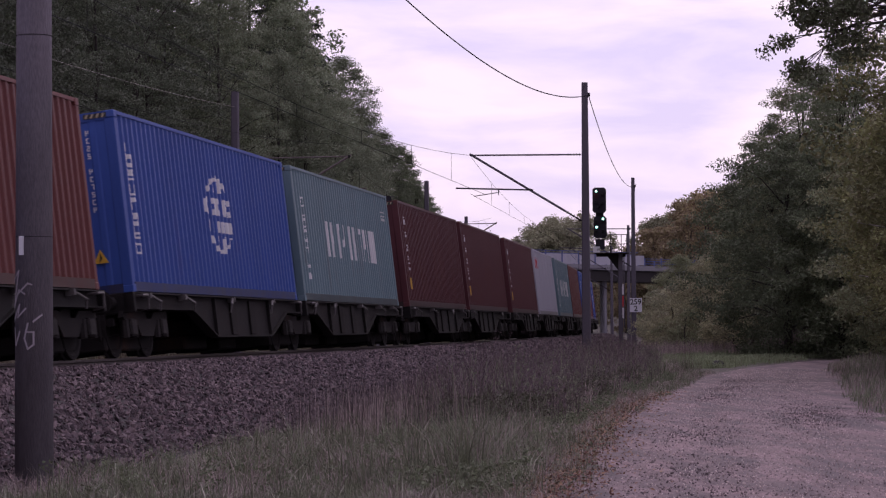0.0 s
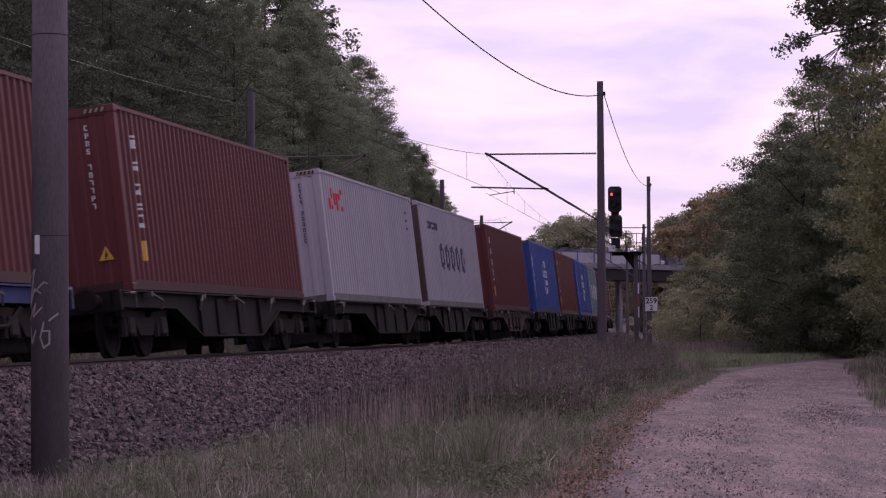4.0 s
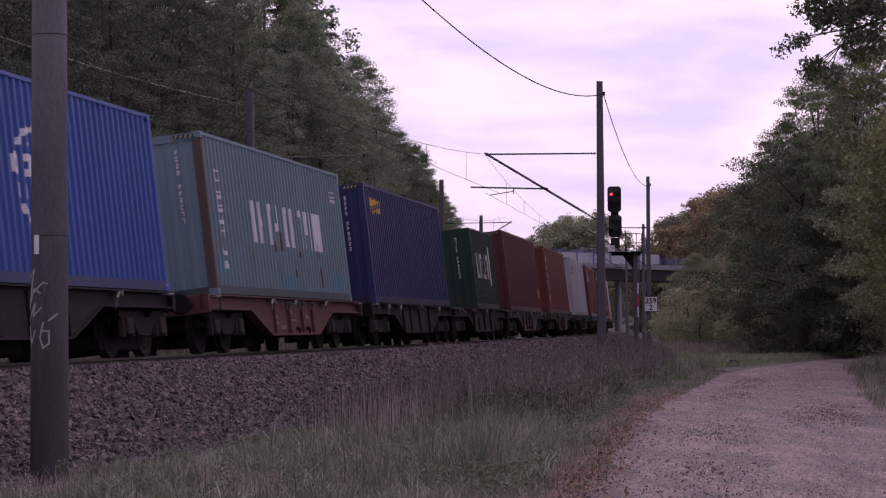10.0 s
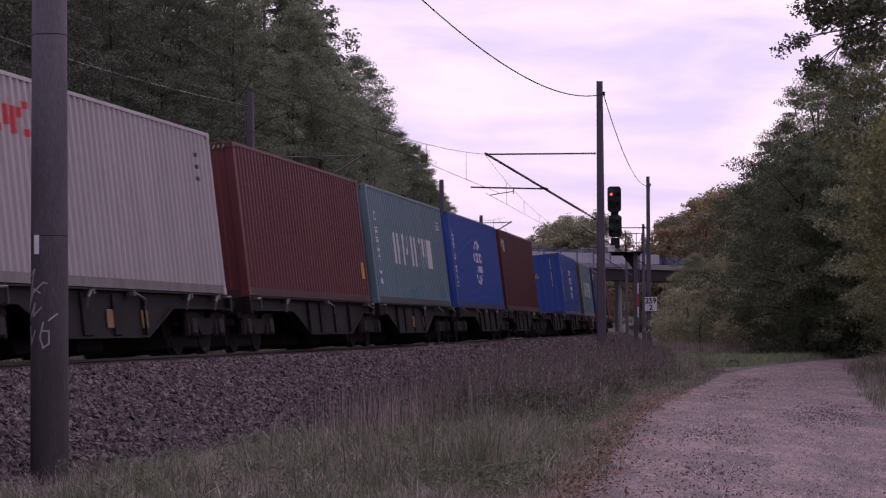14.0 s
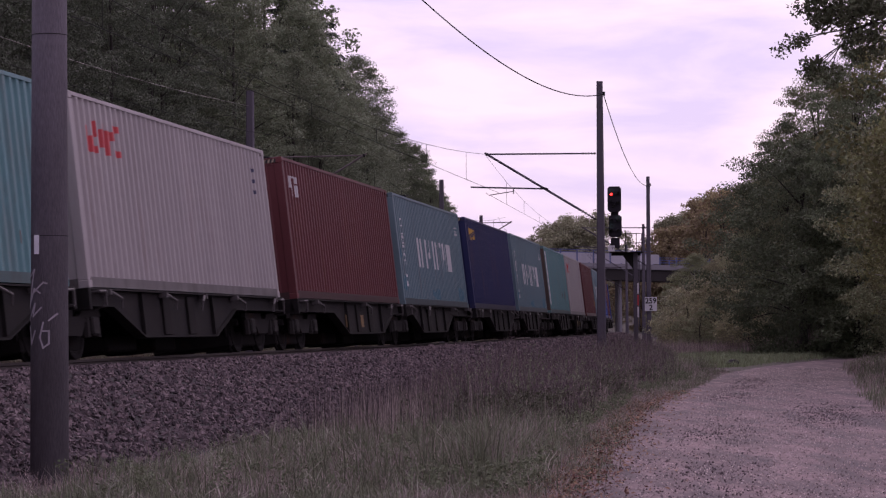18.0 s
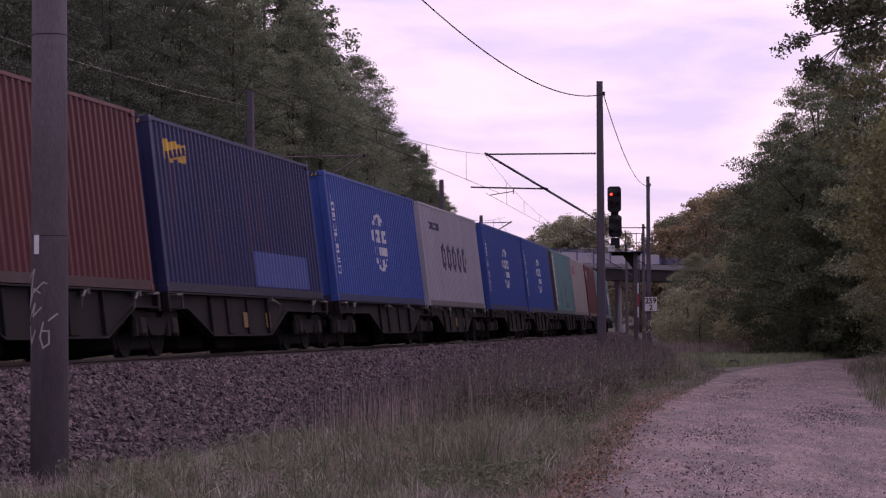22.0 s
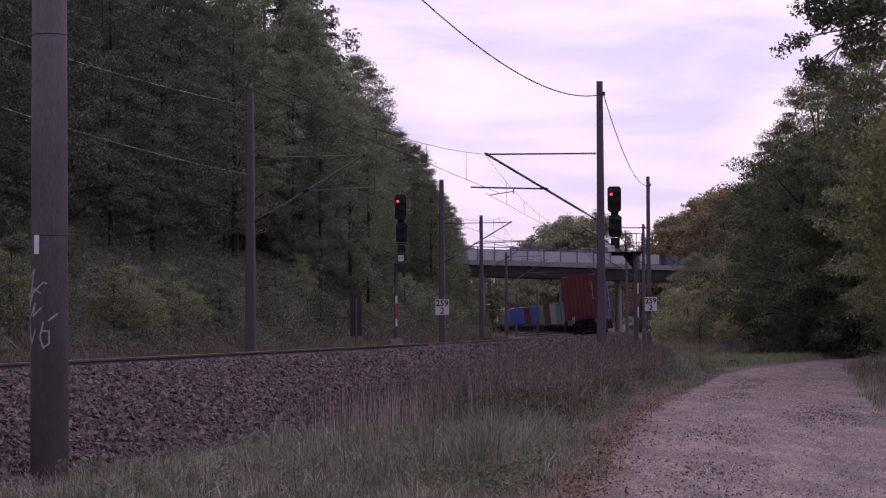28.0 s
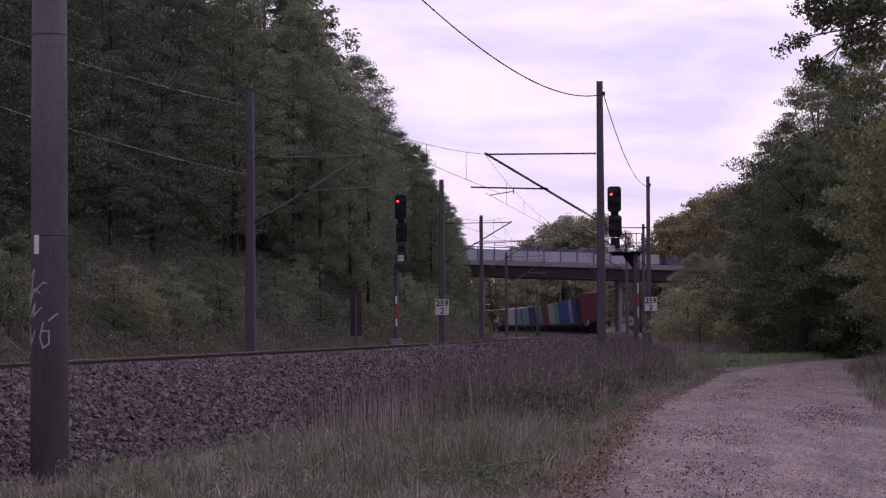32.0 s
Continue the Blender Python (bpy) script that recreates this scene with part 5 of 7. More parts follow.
scatter("grass", 16000, tufted(road_edge, 9, 0.06), (0.002, 0.0045), "grass", 51, "short grass along the very edge of the road", "grass", (0.1, 1.1))
scatter("dry_grass", 9000, tufted(road_edge, 7, 0.06), (0.002, 0.004), "dry_grass", 52, "dry grass along the very edge of the road", "grass", (0.2, 1.2))
scatter("pale_grass", 700, tufted(low_verge, 7, 0.07), (0.0035, 0.007), "blade_pale", 53, "broad pale bent grass blades", "grass", (0.5, 1.4))
scatter("dry_grass", 2600, tufted(low_verge, 6, 0.05), (0.002, 0.004), "dry_grass", 44, "long pale bent blades of dry grass", "grass", (0.5, 1.3))
scatter("grass", 9000, tufted(low_verge, 16, 0.06), (0.002, 0.0045), "grass", 45, "uneven green tufts in the near verge", "grass")
scatter("weed_sticks", 2600, sticks, (0.0025, 0.005), "weed_stick", 46, "dark upright dry weed stalks", "weeds", (0.0, 0.2))


def herb_spot(r, n):
    """Clumps of leafy herbs, thickest towards the road."""
    y = 19 + 45 * r.random(n) ** 1.2
    left = np.interp(y, _y, _x) + 4.4 / np.cos(np.interp(y, _y, _h))
    x = left + (road_x(y) - 2.5 - left) * r.random(n) ** 0.45
    keep = patchy(x, y, 1.1) > 0.02
    x, y = x[keep], y[keep]
    return np.stack([x, y, ground_z(x, y) + 0.04 + 0.22 * r.random(len(x))], -1)


def leaf_stuff(name, spot, n, size, material, seed, label, category, rad=(0.22, 0.5)):
    r = np.random.default_rng(seed)
    c = spot(r, n)
    n = len(c)
    v, f = leaf_cloud(r, c, r.uniform(*rad, n), 30, size, 0.7, 1.0)
    return tagged(put(name, raw_mesh(name, v, f), M[material]), label, category, kind="stuff")


def bramble_spot(r, n):
    s, lat = 42 + 200 * r.random(n) ** 1.2, r.uniform(-20, -10.4, n)
    x, y, h = np.interp(s, _s, _x), np.interp(s, _s, _y), np.interp(s, _s, _h)
    x, y = x + lat * np.cos(h), y - lat * np.sin(h)
    lump = np.array([0.45 + 0.9 * noise.noise(Vector((a * 0.35, b * 0.35, 0))) + 0.3 * noise.noise(Vector((a * 1.1, b * 1.1, 4))) for a, b in zip(x, y)])
    return np.stack([x, y, ground_z(x, y) + 0.05 + np.clip(lump, 0.02, 1.3) * r.random(n) ** 0.6 * 1.25], -1)


def dark_weed_spot(r, n):
    """The thick of the weeds, between the tall stems and the road."""
    y = 31 + 26 * r.random(n)
    left = np.interp(y, _y, _x) + 4.6 / np.cos(np.interp(y, _y, _h))
    x = left + (road_x(y) - 2.75 - left) * r.beta(3.0, 1.5, n)
    keep = patchy(x, y, 0.7) > -0.12
    x, y = x[keep], y[keep]
    return np.stack([x, y, ground_z(x, y) + 0.05 + 0.5 * r.random(len(x)) ** 1.3], -1)


leaf_stuff("weed_leaves", dark_weed_spot, 2400, 0.02, "weed_dark", 49, "dark leafy weeds beside the road", "weeds", (0.06, 0.16))
leaf_stuff("herbs", herb_spot, 3200, 0.018, "herb", 48, "low leafy green herbs among the verge grass", "weeds", (0.05, 0.13))
leaf_stuff("bramble_thicket", bramble_spot, 11000, 0.046, "bramble", 41, "tangled green bramble thicket covering the slope", "undergrowth")


def leaf_litter(r, n):
    y = 18 + 34 * r.random(n) ** 1.3
    x = road_x(y) - 2.35 + r.normal(0, 0.34, n)
    return np.stack([x, y, np.maximum(ground_z(x, y) + 0.05, ROAD_Z + 0.03)], -1)


_r = np.random.default_rng(77)
_v, _f = leaf_cloud(_r, leaf_litter(_r, 9000), np.full(9000, 0.02), 1, 0.022, 0.3, 3.0)
tagged(put("leaf_litter", raw_mesh("leaf_litter", _v, _f), M["dead_leaf"]), "fallen brown leaves along the road edge", "leaves", kind="stuff")

# ---- oak bough reaching in from the right ----


def oak_bough():
    r = np.random.default_rng(55)
    t = thing("oak_tree", Matrix.Translation((13.9, 58.0, float(ground_z(13.9, 58.0)) - 0.1)), "large oak with boughs reaching over the road", "tree")
    tips, limbs = [], []

    def branch(a, way, length, girth, depth):
        b = a + way * length
        limbs.append((a, b, girth, girth * 0.6))
        if depth == 0:
            tips.append(b)
            return
        for i in range(3 if depth > 1 else 4):
            w = (way + Vector(r.normal(0, 1, 3) * (0.42, 0.42, 0.26))).normalized()
            branch(a.lerp(b, 0.45 + 0.55 * (i + 1) / 4), w, length * r.uniform(0.5, 0.75), girth * 0.5, depth - 1)
    for h, way, length in ((8.9, (-1.0, -0.1, 0.02), 2.5), (9.2, (-1.0, 0.1, 0.04), 2.7), (9.7, (-1.0, 0.1, 0.06), 2.7), (9.4, (-0.9, -0.2, 0.08), 2.5), (10.2, (-0.9, 0.0, 0.12), 2.7), (9.9, (-0.7, -0.4, 0.1), 2.2), (9.9, (0.2, -0.3, 1.0), 2.4), (8.8, (0.7, -0.4, 0.3), 2.6), (9.6, (-0.4, -0.5, 0.3), 2.2)):
        branch(Vector((0, 0, h)), Vector(way).normalized(), length, 0.09, 3)

    def timber(bm):
        p = Vector((0, 0, -0.4))
        for i in range(6):
            q = Vector((0.06 * math.sin(i), 0.05 * math.cos(i * 2), 10.8 * (i + 1) / 6))
            tube(bm, p, q, 0.30 - 0.04 * i, 0.30 - 0.04 * (i + 1), 9, False)
            p = q
        for a, b, g0, g1 in limbs:
            tube(bm, a, b, g0, g1, 5, False)
    part("trunk", timber, M["bark"], t)
    c = np.array([tuple(p) for p in tips])
    v, f = leaf_cloud(r, c, np.full(len(c), 0.30), 70, 0.056, 0.8, 0.2)
    put("crown", raw_mesh("crown", v, f), M["leaf_oak"], t)


oak_bough()


def seed_heads(name, seed, n, material, label, low, high, size):
    """Small leaves and seed heads along the upper stems of the weeds."""
    r = np.random.default_rng(seed)
    x, y, tall = tufted(weeds, 4, 0.12)(r, n)
    z = ground_z(x, y) + tall * r.uniform(low, high, n)
    v, f = leaf_cloud(r, np.stack([x, y, z], -1), np.full(n, 0.07), 6, size, 1.2, 0.3)
    tagged(put(name, raw_mesh(name, v, f), M[material]), label, "weeds", kind="stuff")


seed_heads("seed_heads", 81, 9000, "weed", "brownish seed heads of withered weeds", 0.55, 1.0, 0.016)
seed_heads("weed_leaves", 82, 6500, "grass", "small green leaves of roadside weeds", 0.15, 0.75, 0.022)


def litter(x, y):
    """A crumpled scrap of white paper on the stones."""
    r = np.random.default_rng(91)
    t = thing("litter", Matrix.Translation((x, y, float(ground_z(x, y)) + 0.03)), "crumpled scrap of white paper on the grass edge", "litter")

    def scrap(bm):
        bmesh.ops.create_grid(bm, x_segments=6, y_segments=4, size=0.5)
        for v in bm.verts:
            v.co = Vector((v.co.x * 0.30, v.co.y * 0.14, 0.02 + 0.03 * r.random()))
        bmesh.ops.solidify(bm, geom=bm.faces[:], thickness=0.002)
    part("scrap", scrap, M["paper"], t)


litter(-1.79, 36.0)


def dark_stone(x, y):
    """A dark boulder at the grass edge."""
    r = np.random.default_rng(92)
    t = thing("boulder", Matrix.Translation((x, y, float(ground_z(x, y)) + 0.10)), "dark boulder lying at the grassy road edge", "stone")

    def lump(bm):
        bmesh.ops.create_icosphere(bm, subdivisions=2, radius=0.20)
        for v in bm.verts:
            v.co = Vector((v.co.x * 1.25, v.co.y, v.co.z * 0.75)) * (1 + 0.22 * (r.random() - 0.5))
    part("stone", lump, M["boulder"], t)


dark_stone(10.5, 86.0)


def fallen_branch(s, lat, turn, length):
    """A dead branch lying down the slope."""
    r = np.random.default_rng(int(s * 7))
    p = beside(s, lat)
    t = thing("fallen_branch", Matrix.Translation((p.x, p.y, float(ground_z(p.x, p.y)) + 0.22)) @ Matrix.Rotation(turn, 4, "Z") @ Matrix.Rotation(radians(32), 4, "Y"), "bleached dead branch lying on the slope", "branch", "dead branches on the slope")

    def stick(bm):
        a = Vector((-length / 2, 0, 0))
        for i in range(6):
            b = Vector((-length / 2 + length * (i + 1) / 6, r.normal(0, 0.05), r.normal(0, 0.04)))
            tube(bm, a, b, 0.034 - 0.004 * i, 0.030 - 0.004 * i, 6, False)
            if i in (2, 3, 4):
                tube(bm, b, b + Vector((0.3, r.normal(0, 0.3), 0.16)), 0.014, 0.005, 4, False)
            a = b
    part("stem", stick, M["dead_wood"], t)


for s, lat, turn, length in ((66.0, -10.2, 0.1, 1.9), (63.0, -10.6, -0.2, 1.3), (72.0, -10.9, 0.3, 1.2), (79.0, -10.4, 0.0, 1.0)):
    fallen_branch(s, lat, turn, length)

# ---- the train ----
SPEED, REAR_AT_23 = 21.26, 47.3
LONG, SHORT, WIDE, TALL, LOW = 12.192, 6.058, 2.438, 2.896, 2.591
DECK = 1.0
WAVE = 0.278


def ribs(length, depth=0.046, wave=WAVE):
    """The corrugated line along a wall: (along, inset) from 0 to length."""
    n = max(1, round(length / wave))
    w = length / n
    pts = []
    for i in range(n):
        for q, d in ((0.0, 0), (0.27, 0), (0.37, depth), (0.86, depth)):
            pts.append(((i + q) * w, d))
    pts.append((length, 0))
    return pts


def wall_mesh(name, length, z0, z1, depth=0.046, wave=WAVE):
    """A corrugated steel wall standing along y, facing +x, with its thickness."""
    pts = ribs(length, depth, wave)
    v, f = [], []
    for y, d in pts:
        v += [(-d, y, z0), (-d, y, z1), (-d - 0.006, y, z0), (-d - 0.006, y, z1)]
    for i in range(len(pts) - 1):
        a, b = 4 * i, 4 * i + 4
        f += [(a, b, b + 1, a + 1), (a + 3, b + 3, b + 2, a + 2)]
    return raw_mesh(name, v, f)


def bars(name, boxes, bevel=0.0):
    def build(bm):
        for b in boxes:
            box(bm, *b, bevel=bevel)
    return mesh_of(name, build)


BOXES = {}


def box_meshes(length, tall):
    """The meshes of one size of container: origin at the middle of its floor."""
    key = (length, tall)
    if key not in BOXES:
        h, w = length / 2, WIDE / 2
        d = {"post": bars("corner_post", [(-0.08, 0.08, -0.07, 0.07, 0.118, tall - 0.118)], 0.008),
             "casting": bars("corner_casting", [(-0.083, 0.083, -0.089, 0.089, 0, 0.118)], 0.01),
             "low_rail": bars("bottom_side_rail", [(-0.03, 0.03, -h + 0.16, h - 0.16, 0.015, 0.165), (-0.07, -0.03, -h + 0.16, h - 0.16, 0.015, 0.03)]),
             "top_rail": bars("top_side_rail", [(-0.03, 0.03, -h + 0.16, h - 0.16, tall - 0.062, tall - 0.005)]),
             "header": bars("end_header", [(-w + 0.16, w - 0.16, -0.05, 0.05, tall - 0.14, tall - 0.005)]),
             "sill": bars("end_sill", [(-w + 0.16, w - 0.16, -0.05, 0.05, 0.01, 0.15)]),
             "side": wall_mesh("side_wall", length - 0.28, 0.16, tall - 0.058),
             "end": wall_mesh("end_wall", WIDE - 0.30, 0.145, tall - 0.135, 0.016, 0.27),
             "roof": bars("roof", [(-w + 0.06, w - 0.06, -h + 0.1, h - 0.1, tall - 0.05, tall - 0.01)]),
             "floor": bars("floor", [(-w + 0.06, w - 0.06, -h + 0.1, h - 0.1, 0.09, 0.15)])}
        BOXES[key] = d
    return BOXES[key]


def side_paint(name, parent, material, shape, length, label, cell=0.035):
    """Painted marks that follow the ribs of the right-hand wall: shape(along, up) says where."""
    pts = []
    for (y0, d0), (y1, d1) in zip(ribs(length - 0.28)[:-1], ribs(length - 0.28)[1:]):
        k = max(1, round((y1 - y0) / 0.034))
        pts += [(y0 + (y1 - y0) * i / k, d0 + (d1 - d0) * i / k) for i in range(k)]
    pts.append((length - 0.28, 0.0))
    zs = np.arange(0.2, TALL - 0.1, cell)
    v, f = [], []
    for (y0, d0), (y1, d1) in zip(pts[:-1], pts[1:]):
        mid = (y0 + y1) / 2 + 0.14
        on = [bool(shape(mid, z + cell / 2)) for z in zs] + [False]
        start = None
        for z, o in zip(list(zs) + [zs[-1] + cell], on):
            if o and start is None:
                start = z
            if not o and start is not None:
                k = len(v)
                v += [(0.003 - d0, y0, start), (0.003 - d1, y1, start), (0.003 - d1, y1, z), (0.003 - d0, y0, z)]
                f.append((k, k + 1, k + 2, k + 3))
                start = None
    # marks that do not touch are pieces of their own
    spans = [(v[4 * i][1], v[4 * i + 1][1], v[4 * i][2], v[4 * i + 2][2]) for i in range(len(f))]
    group = list(range(len(f)))
    for i, a in enumerate(spans):
        for j in range(i):
            b = spans[j]
            if abs(b[1] - a[0]) < 1e-6 and b[2] <= a[3] and a[2] <= b[3] and group[i] != group[j]:
                old, keep = group[i], group[j]
                group = [keep if g == old else g for g in group]
    for g in sorted(set(group)):
        own = [i for i in range(len(f)) if group[i] == g]
        pv = [v[k] for i in own for k in f[i]]
        put(name, raw_mesh(name, pv, [(4 * i, 4 * i + 1, 4 * i + 2, 4 * i + 3) for i in range(len(own))]), material, parent, label, Matrix.Translation((WIDE / 2 - 0.012, -length / 2 + 0.14, 0)))


def blocks(y0, z0, z1, widths, gap, hollow=0.0):
    """A row of upright blocks, plain stand-ins for large letters."""
    spans, y = [], y0
    for w in widths:
        spans.append((y, y + w))
        y += w + gap

    def shape(y, z):
        if not z0 <= z <= z1:
            return False
        for i, (a, b) in enumerate(spans):
            if a <= y <= b:
                if hollow and a + hollow < y < b - hollow and z0 + hollow < z < z1 - hollow:
                    return i % 2 == 1 and abs(z - (z0 + z1) / 2) < hollow * 0.6
                return True
        return False
    return shape


def rings(y0, z0, z1, wide, gap, count, stroke):
    """A row of upright rounded rings, plain stand-ins for large letters."""
    m, b, a = (z0 + z1) / 2, (z1 - z0) / 2, wide / 2

    def shape(y, z):
        i = int((y - y0) // (wide + gap))
        if not (0 <= i < count and z0 <= z <= z1):
            return False
        u, v = abs(y - y0 - i * (wide + gap) - a), abs(z - m)
        inner = (u / (a - stroke)) ** 3 + (v / (b - stroke)) ** 3
        return (u / a) ** 3 + (v / b) ** 3 < 1 and inner > 1
    return shape


def globe(yc, zc, r):
    """A round emblem: a broken rim above and below two rows of plain shapes."""
    row_1, row_2 = rings(yc - 0.95, zc - 0.02 * r, zc + 0.46 * r, 0.31, 0.085, 5, 0.10), blocks(yc - 0.86, zc - 0.46 * r, zc - 0.14 * r, (0.18,) * 6, 0.128)

    def shape(y, z):
        if row_1(y, z) or row_2(y, z):
            return True
        u, v = (y - yc) / 0.90, (z - zc) / r
        q = math.hypot(u, v)
        if abs(v) < 0.58 or q > 1.02:
            return False
        return q > 0.90 or abs(abs(u) - 0.34 * math.sqrt(1.04 - v * v)) < 0.07
    return shape


def letters(y0, y1, z0, z1, pitch, tall):
    """A column of open angular marks, plain stand-ins for letters."""
    def shape(y, z):
        if not (y0 <= y <= y1 and z0 <= z <= z1):
            return False
        i, q = divmod(z - z0, pitch)
        if q > tall:
            return False
        left, right = y < y0 + 0.055, y > y1 - 0.055
        slant = abs((y - y0) / (y1 - y0) - q / tall) < 0.13
        return (left and i % 3 != 2) or (q < 0.045 and i % 4 != 3) or (q > tall - 0.045 and i % 3 != 1) or (right and i % 2 == 0) or (slant and i % 3 == 2) or (i % 4 == 1 and abs(q - tall / 2) < 0.025)
    return shape


def brush_marks(y0, size, zs):
    """Square marks of a few straight brush strokes, one above the other."""
    def shape(y, z):
        for i, zc in enumerate(zs):
            u, v = (y - y0) / size, (z - zc) / size
            if 0 <= u <= 1 and -0.5 <= v <= 0.5:
                if i % 4 == 0:
                    return abs(u - 0.5) < 0.07 or (abs(v) < 0.28 and (abs(v) > 0.17 or u < 0.12 or u > 0.88))
                if i % 4 == 1:
                    return u < 0.12 or u > 0.88 or abs(v) > 0.40 or abs(abs(v) - 0.2) < 0.05
                if i % 4 == 2:
                    return abs(u - 0.2) < 0.07 or abs(v - 0.25) < 0.07 or (u > 0.4 and abs(v + 0.15) < 0.07) or abs(u - 0.7) < 0.06
                return abs(u + v - 0.4) < 0.09 or abs(v + 0.42) < 0.07 or (u > 0.5 and abs(v - 0.2) < 0.07)
        return False
    return shape


def warning_triangle(c, h, x, z, size=0.17):
    sign_ = part("warning_triangle", lambda bm: prism(bm, ((x - size, z - size * 0.8), (x + size, z - size * 0.8), (x, z + size)), -h - 0.004, -h + 0.012, "y"), M["mark_yellow"], c, "yellow warning triangle")
    part("bolt_mark", lambda bm: prism(bm, ((x - 0.03, z - 0.09), (x + 0.03, z - 0.02), (x, z + 0.07)), -h - 0.008, -h - 0.0045, "y"), M["mark_black"], sign_)


wrng = random.Random(5)


def glyph(strokes):
    """One small open mark, a stand-in for a letter: strokes of a seven-bar figure."""
    bar = ((0, 0.05, 0, 0.016), (0, 0.05, 0.034, 0.05), (0, 0.05, 0.069, 0.085), (0, 0.016, 0, 0.05), (0, 0.016, 0.034, 0.085), (0.036, 0.052, 0, 0.05), (0.036, 0.052, 0.034, 0.085))

    def build(bm):
        for i in strokes:
            x0, x1, z0, z1 = bar[i]
            box(bm, x0, x1, -0.006 - 0.0004 * i, 0.0, z0, z1)
    return mesh_of("small_mark", build)


GLYPHS = [glyph(s) for s in ((0, 2, 3, 4), (3, 4, 1, 6), (2, 4, 1, 5, 0), (3, 4, 5, 6, 2), (2, 6, 5), (0, 1, 2, 3, 6))]
DASH = mesh_of("hazard_dash", lambda bm: prism(bm, ((0, 0), (0.035, 0), (0.065, 0.065), (0.03, 0.065)), -0.004, 0.0, "y"))


def container(colour, tall, length, marks, label, end_text=None, rusty=False):
    d = box_meshes(length, tall)
    c = thing("shipping_container", Matrix(), label, "shipping container", "containers on the train")
    m, h, w = M[colour], length / 2, WIDE / 2
    for sx in (-1, 1):
        for sy in (-1, 1):
            put("corner_post", d["post"], M["rusty_post"] if sy < 0 and rusty else m, c, at=Matrix.Translation((sx * (w - 0.085), sy * (h - 0.075), 0)))
            for z in (0, tall - 0.118):
                put("corner_casting", d["casting"], m, c, at=Matrix.Translation((sx * (w - 0.08), sy * (h - 0.085), z)))
        put("bottom_side_rail", d["low_rail"], M[colour + "_grimy"], c, at=Matrix.Translation((w - 0.035, 0, 0)) if sx > 0 else Matrix.Rotation(math.pi, 4, "Z") @ Matrix.Translation((w - 0.035, 0, 0)))
        put("top_side_rail", d["top_rail"], m, c, at=Matrix.Translation((sx * (w - 0.035), 0, 0)))
        put("side_wall", d["side"], m, c, at=Matrix.Rotation(0 if sx > 0 else math.pi, 4, "Z") @ Matrix.Translation((w - 0.012, -h + 0.14, 0)))
    for sy in (-1, 1):
        put("end_header", d["header"], m, c, at=Matrix.Translation((0, sy * (h - 0.06), 0)))
        put("end_sill", d["sill"], M[colour + "_grimy"], c, at=Matrix.Translation((0, sy * (h - 0.06), 0)))
        put("end_wall", d["end"], m, c, at=Matrix.Rotation(-sy * math.pi / 2, 4, "Z").inverted() @ Matrix.Translation((h - 0.02, -w + 0.15, 0)))
    put("roof", d["roof"], m, c)
    put("floor", d["floor"], M["steel_dark"], c)
    for name, material, shape, text in marks:
        side_paint(name, c, M[material], shape, length, text)
    if tall > LOW + 0.1:
        for x0 in (-w + 0.12, w - 0.50):
            def hazard(bm, x0=x0):
                box(bm, x0, x0 + 0.38, -h - 0.006, -h + 0.0, tall - 0.105, tall - 0.03)
            part("hazard_plate", hazard, M["mark_black"], c, "yellow and black height warning plate")

            for i in range(4):
                put("hazard_dash", DASH, M["mark_cream"], c, at=Matrix.Translation((x0 + 0.02 + 0.09 * i, -h - 0.006, tall - 0.10)))
    ink = M["mark_dark"] if colour in ("white", "beige") else M["mark_white"]
    if end_text:
        put("number_column", text_mesh(end_text, 0.125, True), ink, c, "column of small figures", Matrix.Translation((w - 0.48, -h + 0.016, tall - 1.12)) @ Matrix.Rotation(radians(90), 4, "X"))
    else:
        z = tall - 0.28
        for i in range(12):
            if i not in (4, 11):
                put("small_mark", GLYPHS[wrng.randrange(len(GLYPHS))], ink, c, at=Matrix.Translation((w - 0.50, -h + 0.018, z - 0.085)))
            z -= 0.122
    return c


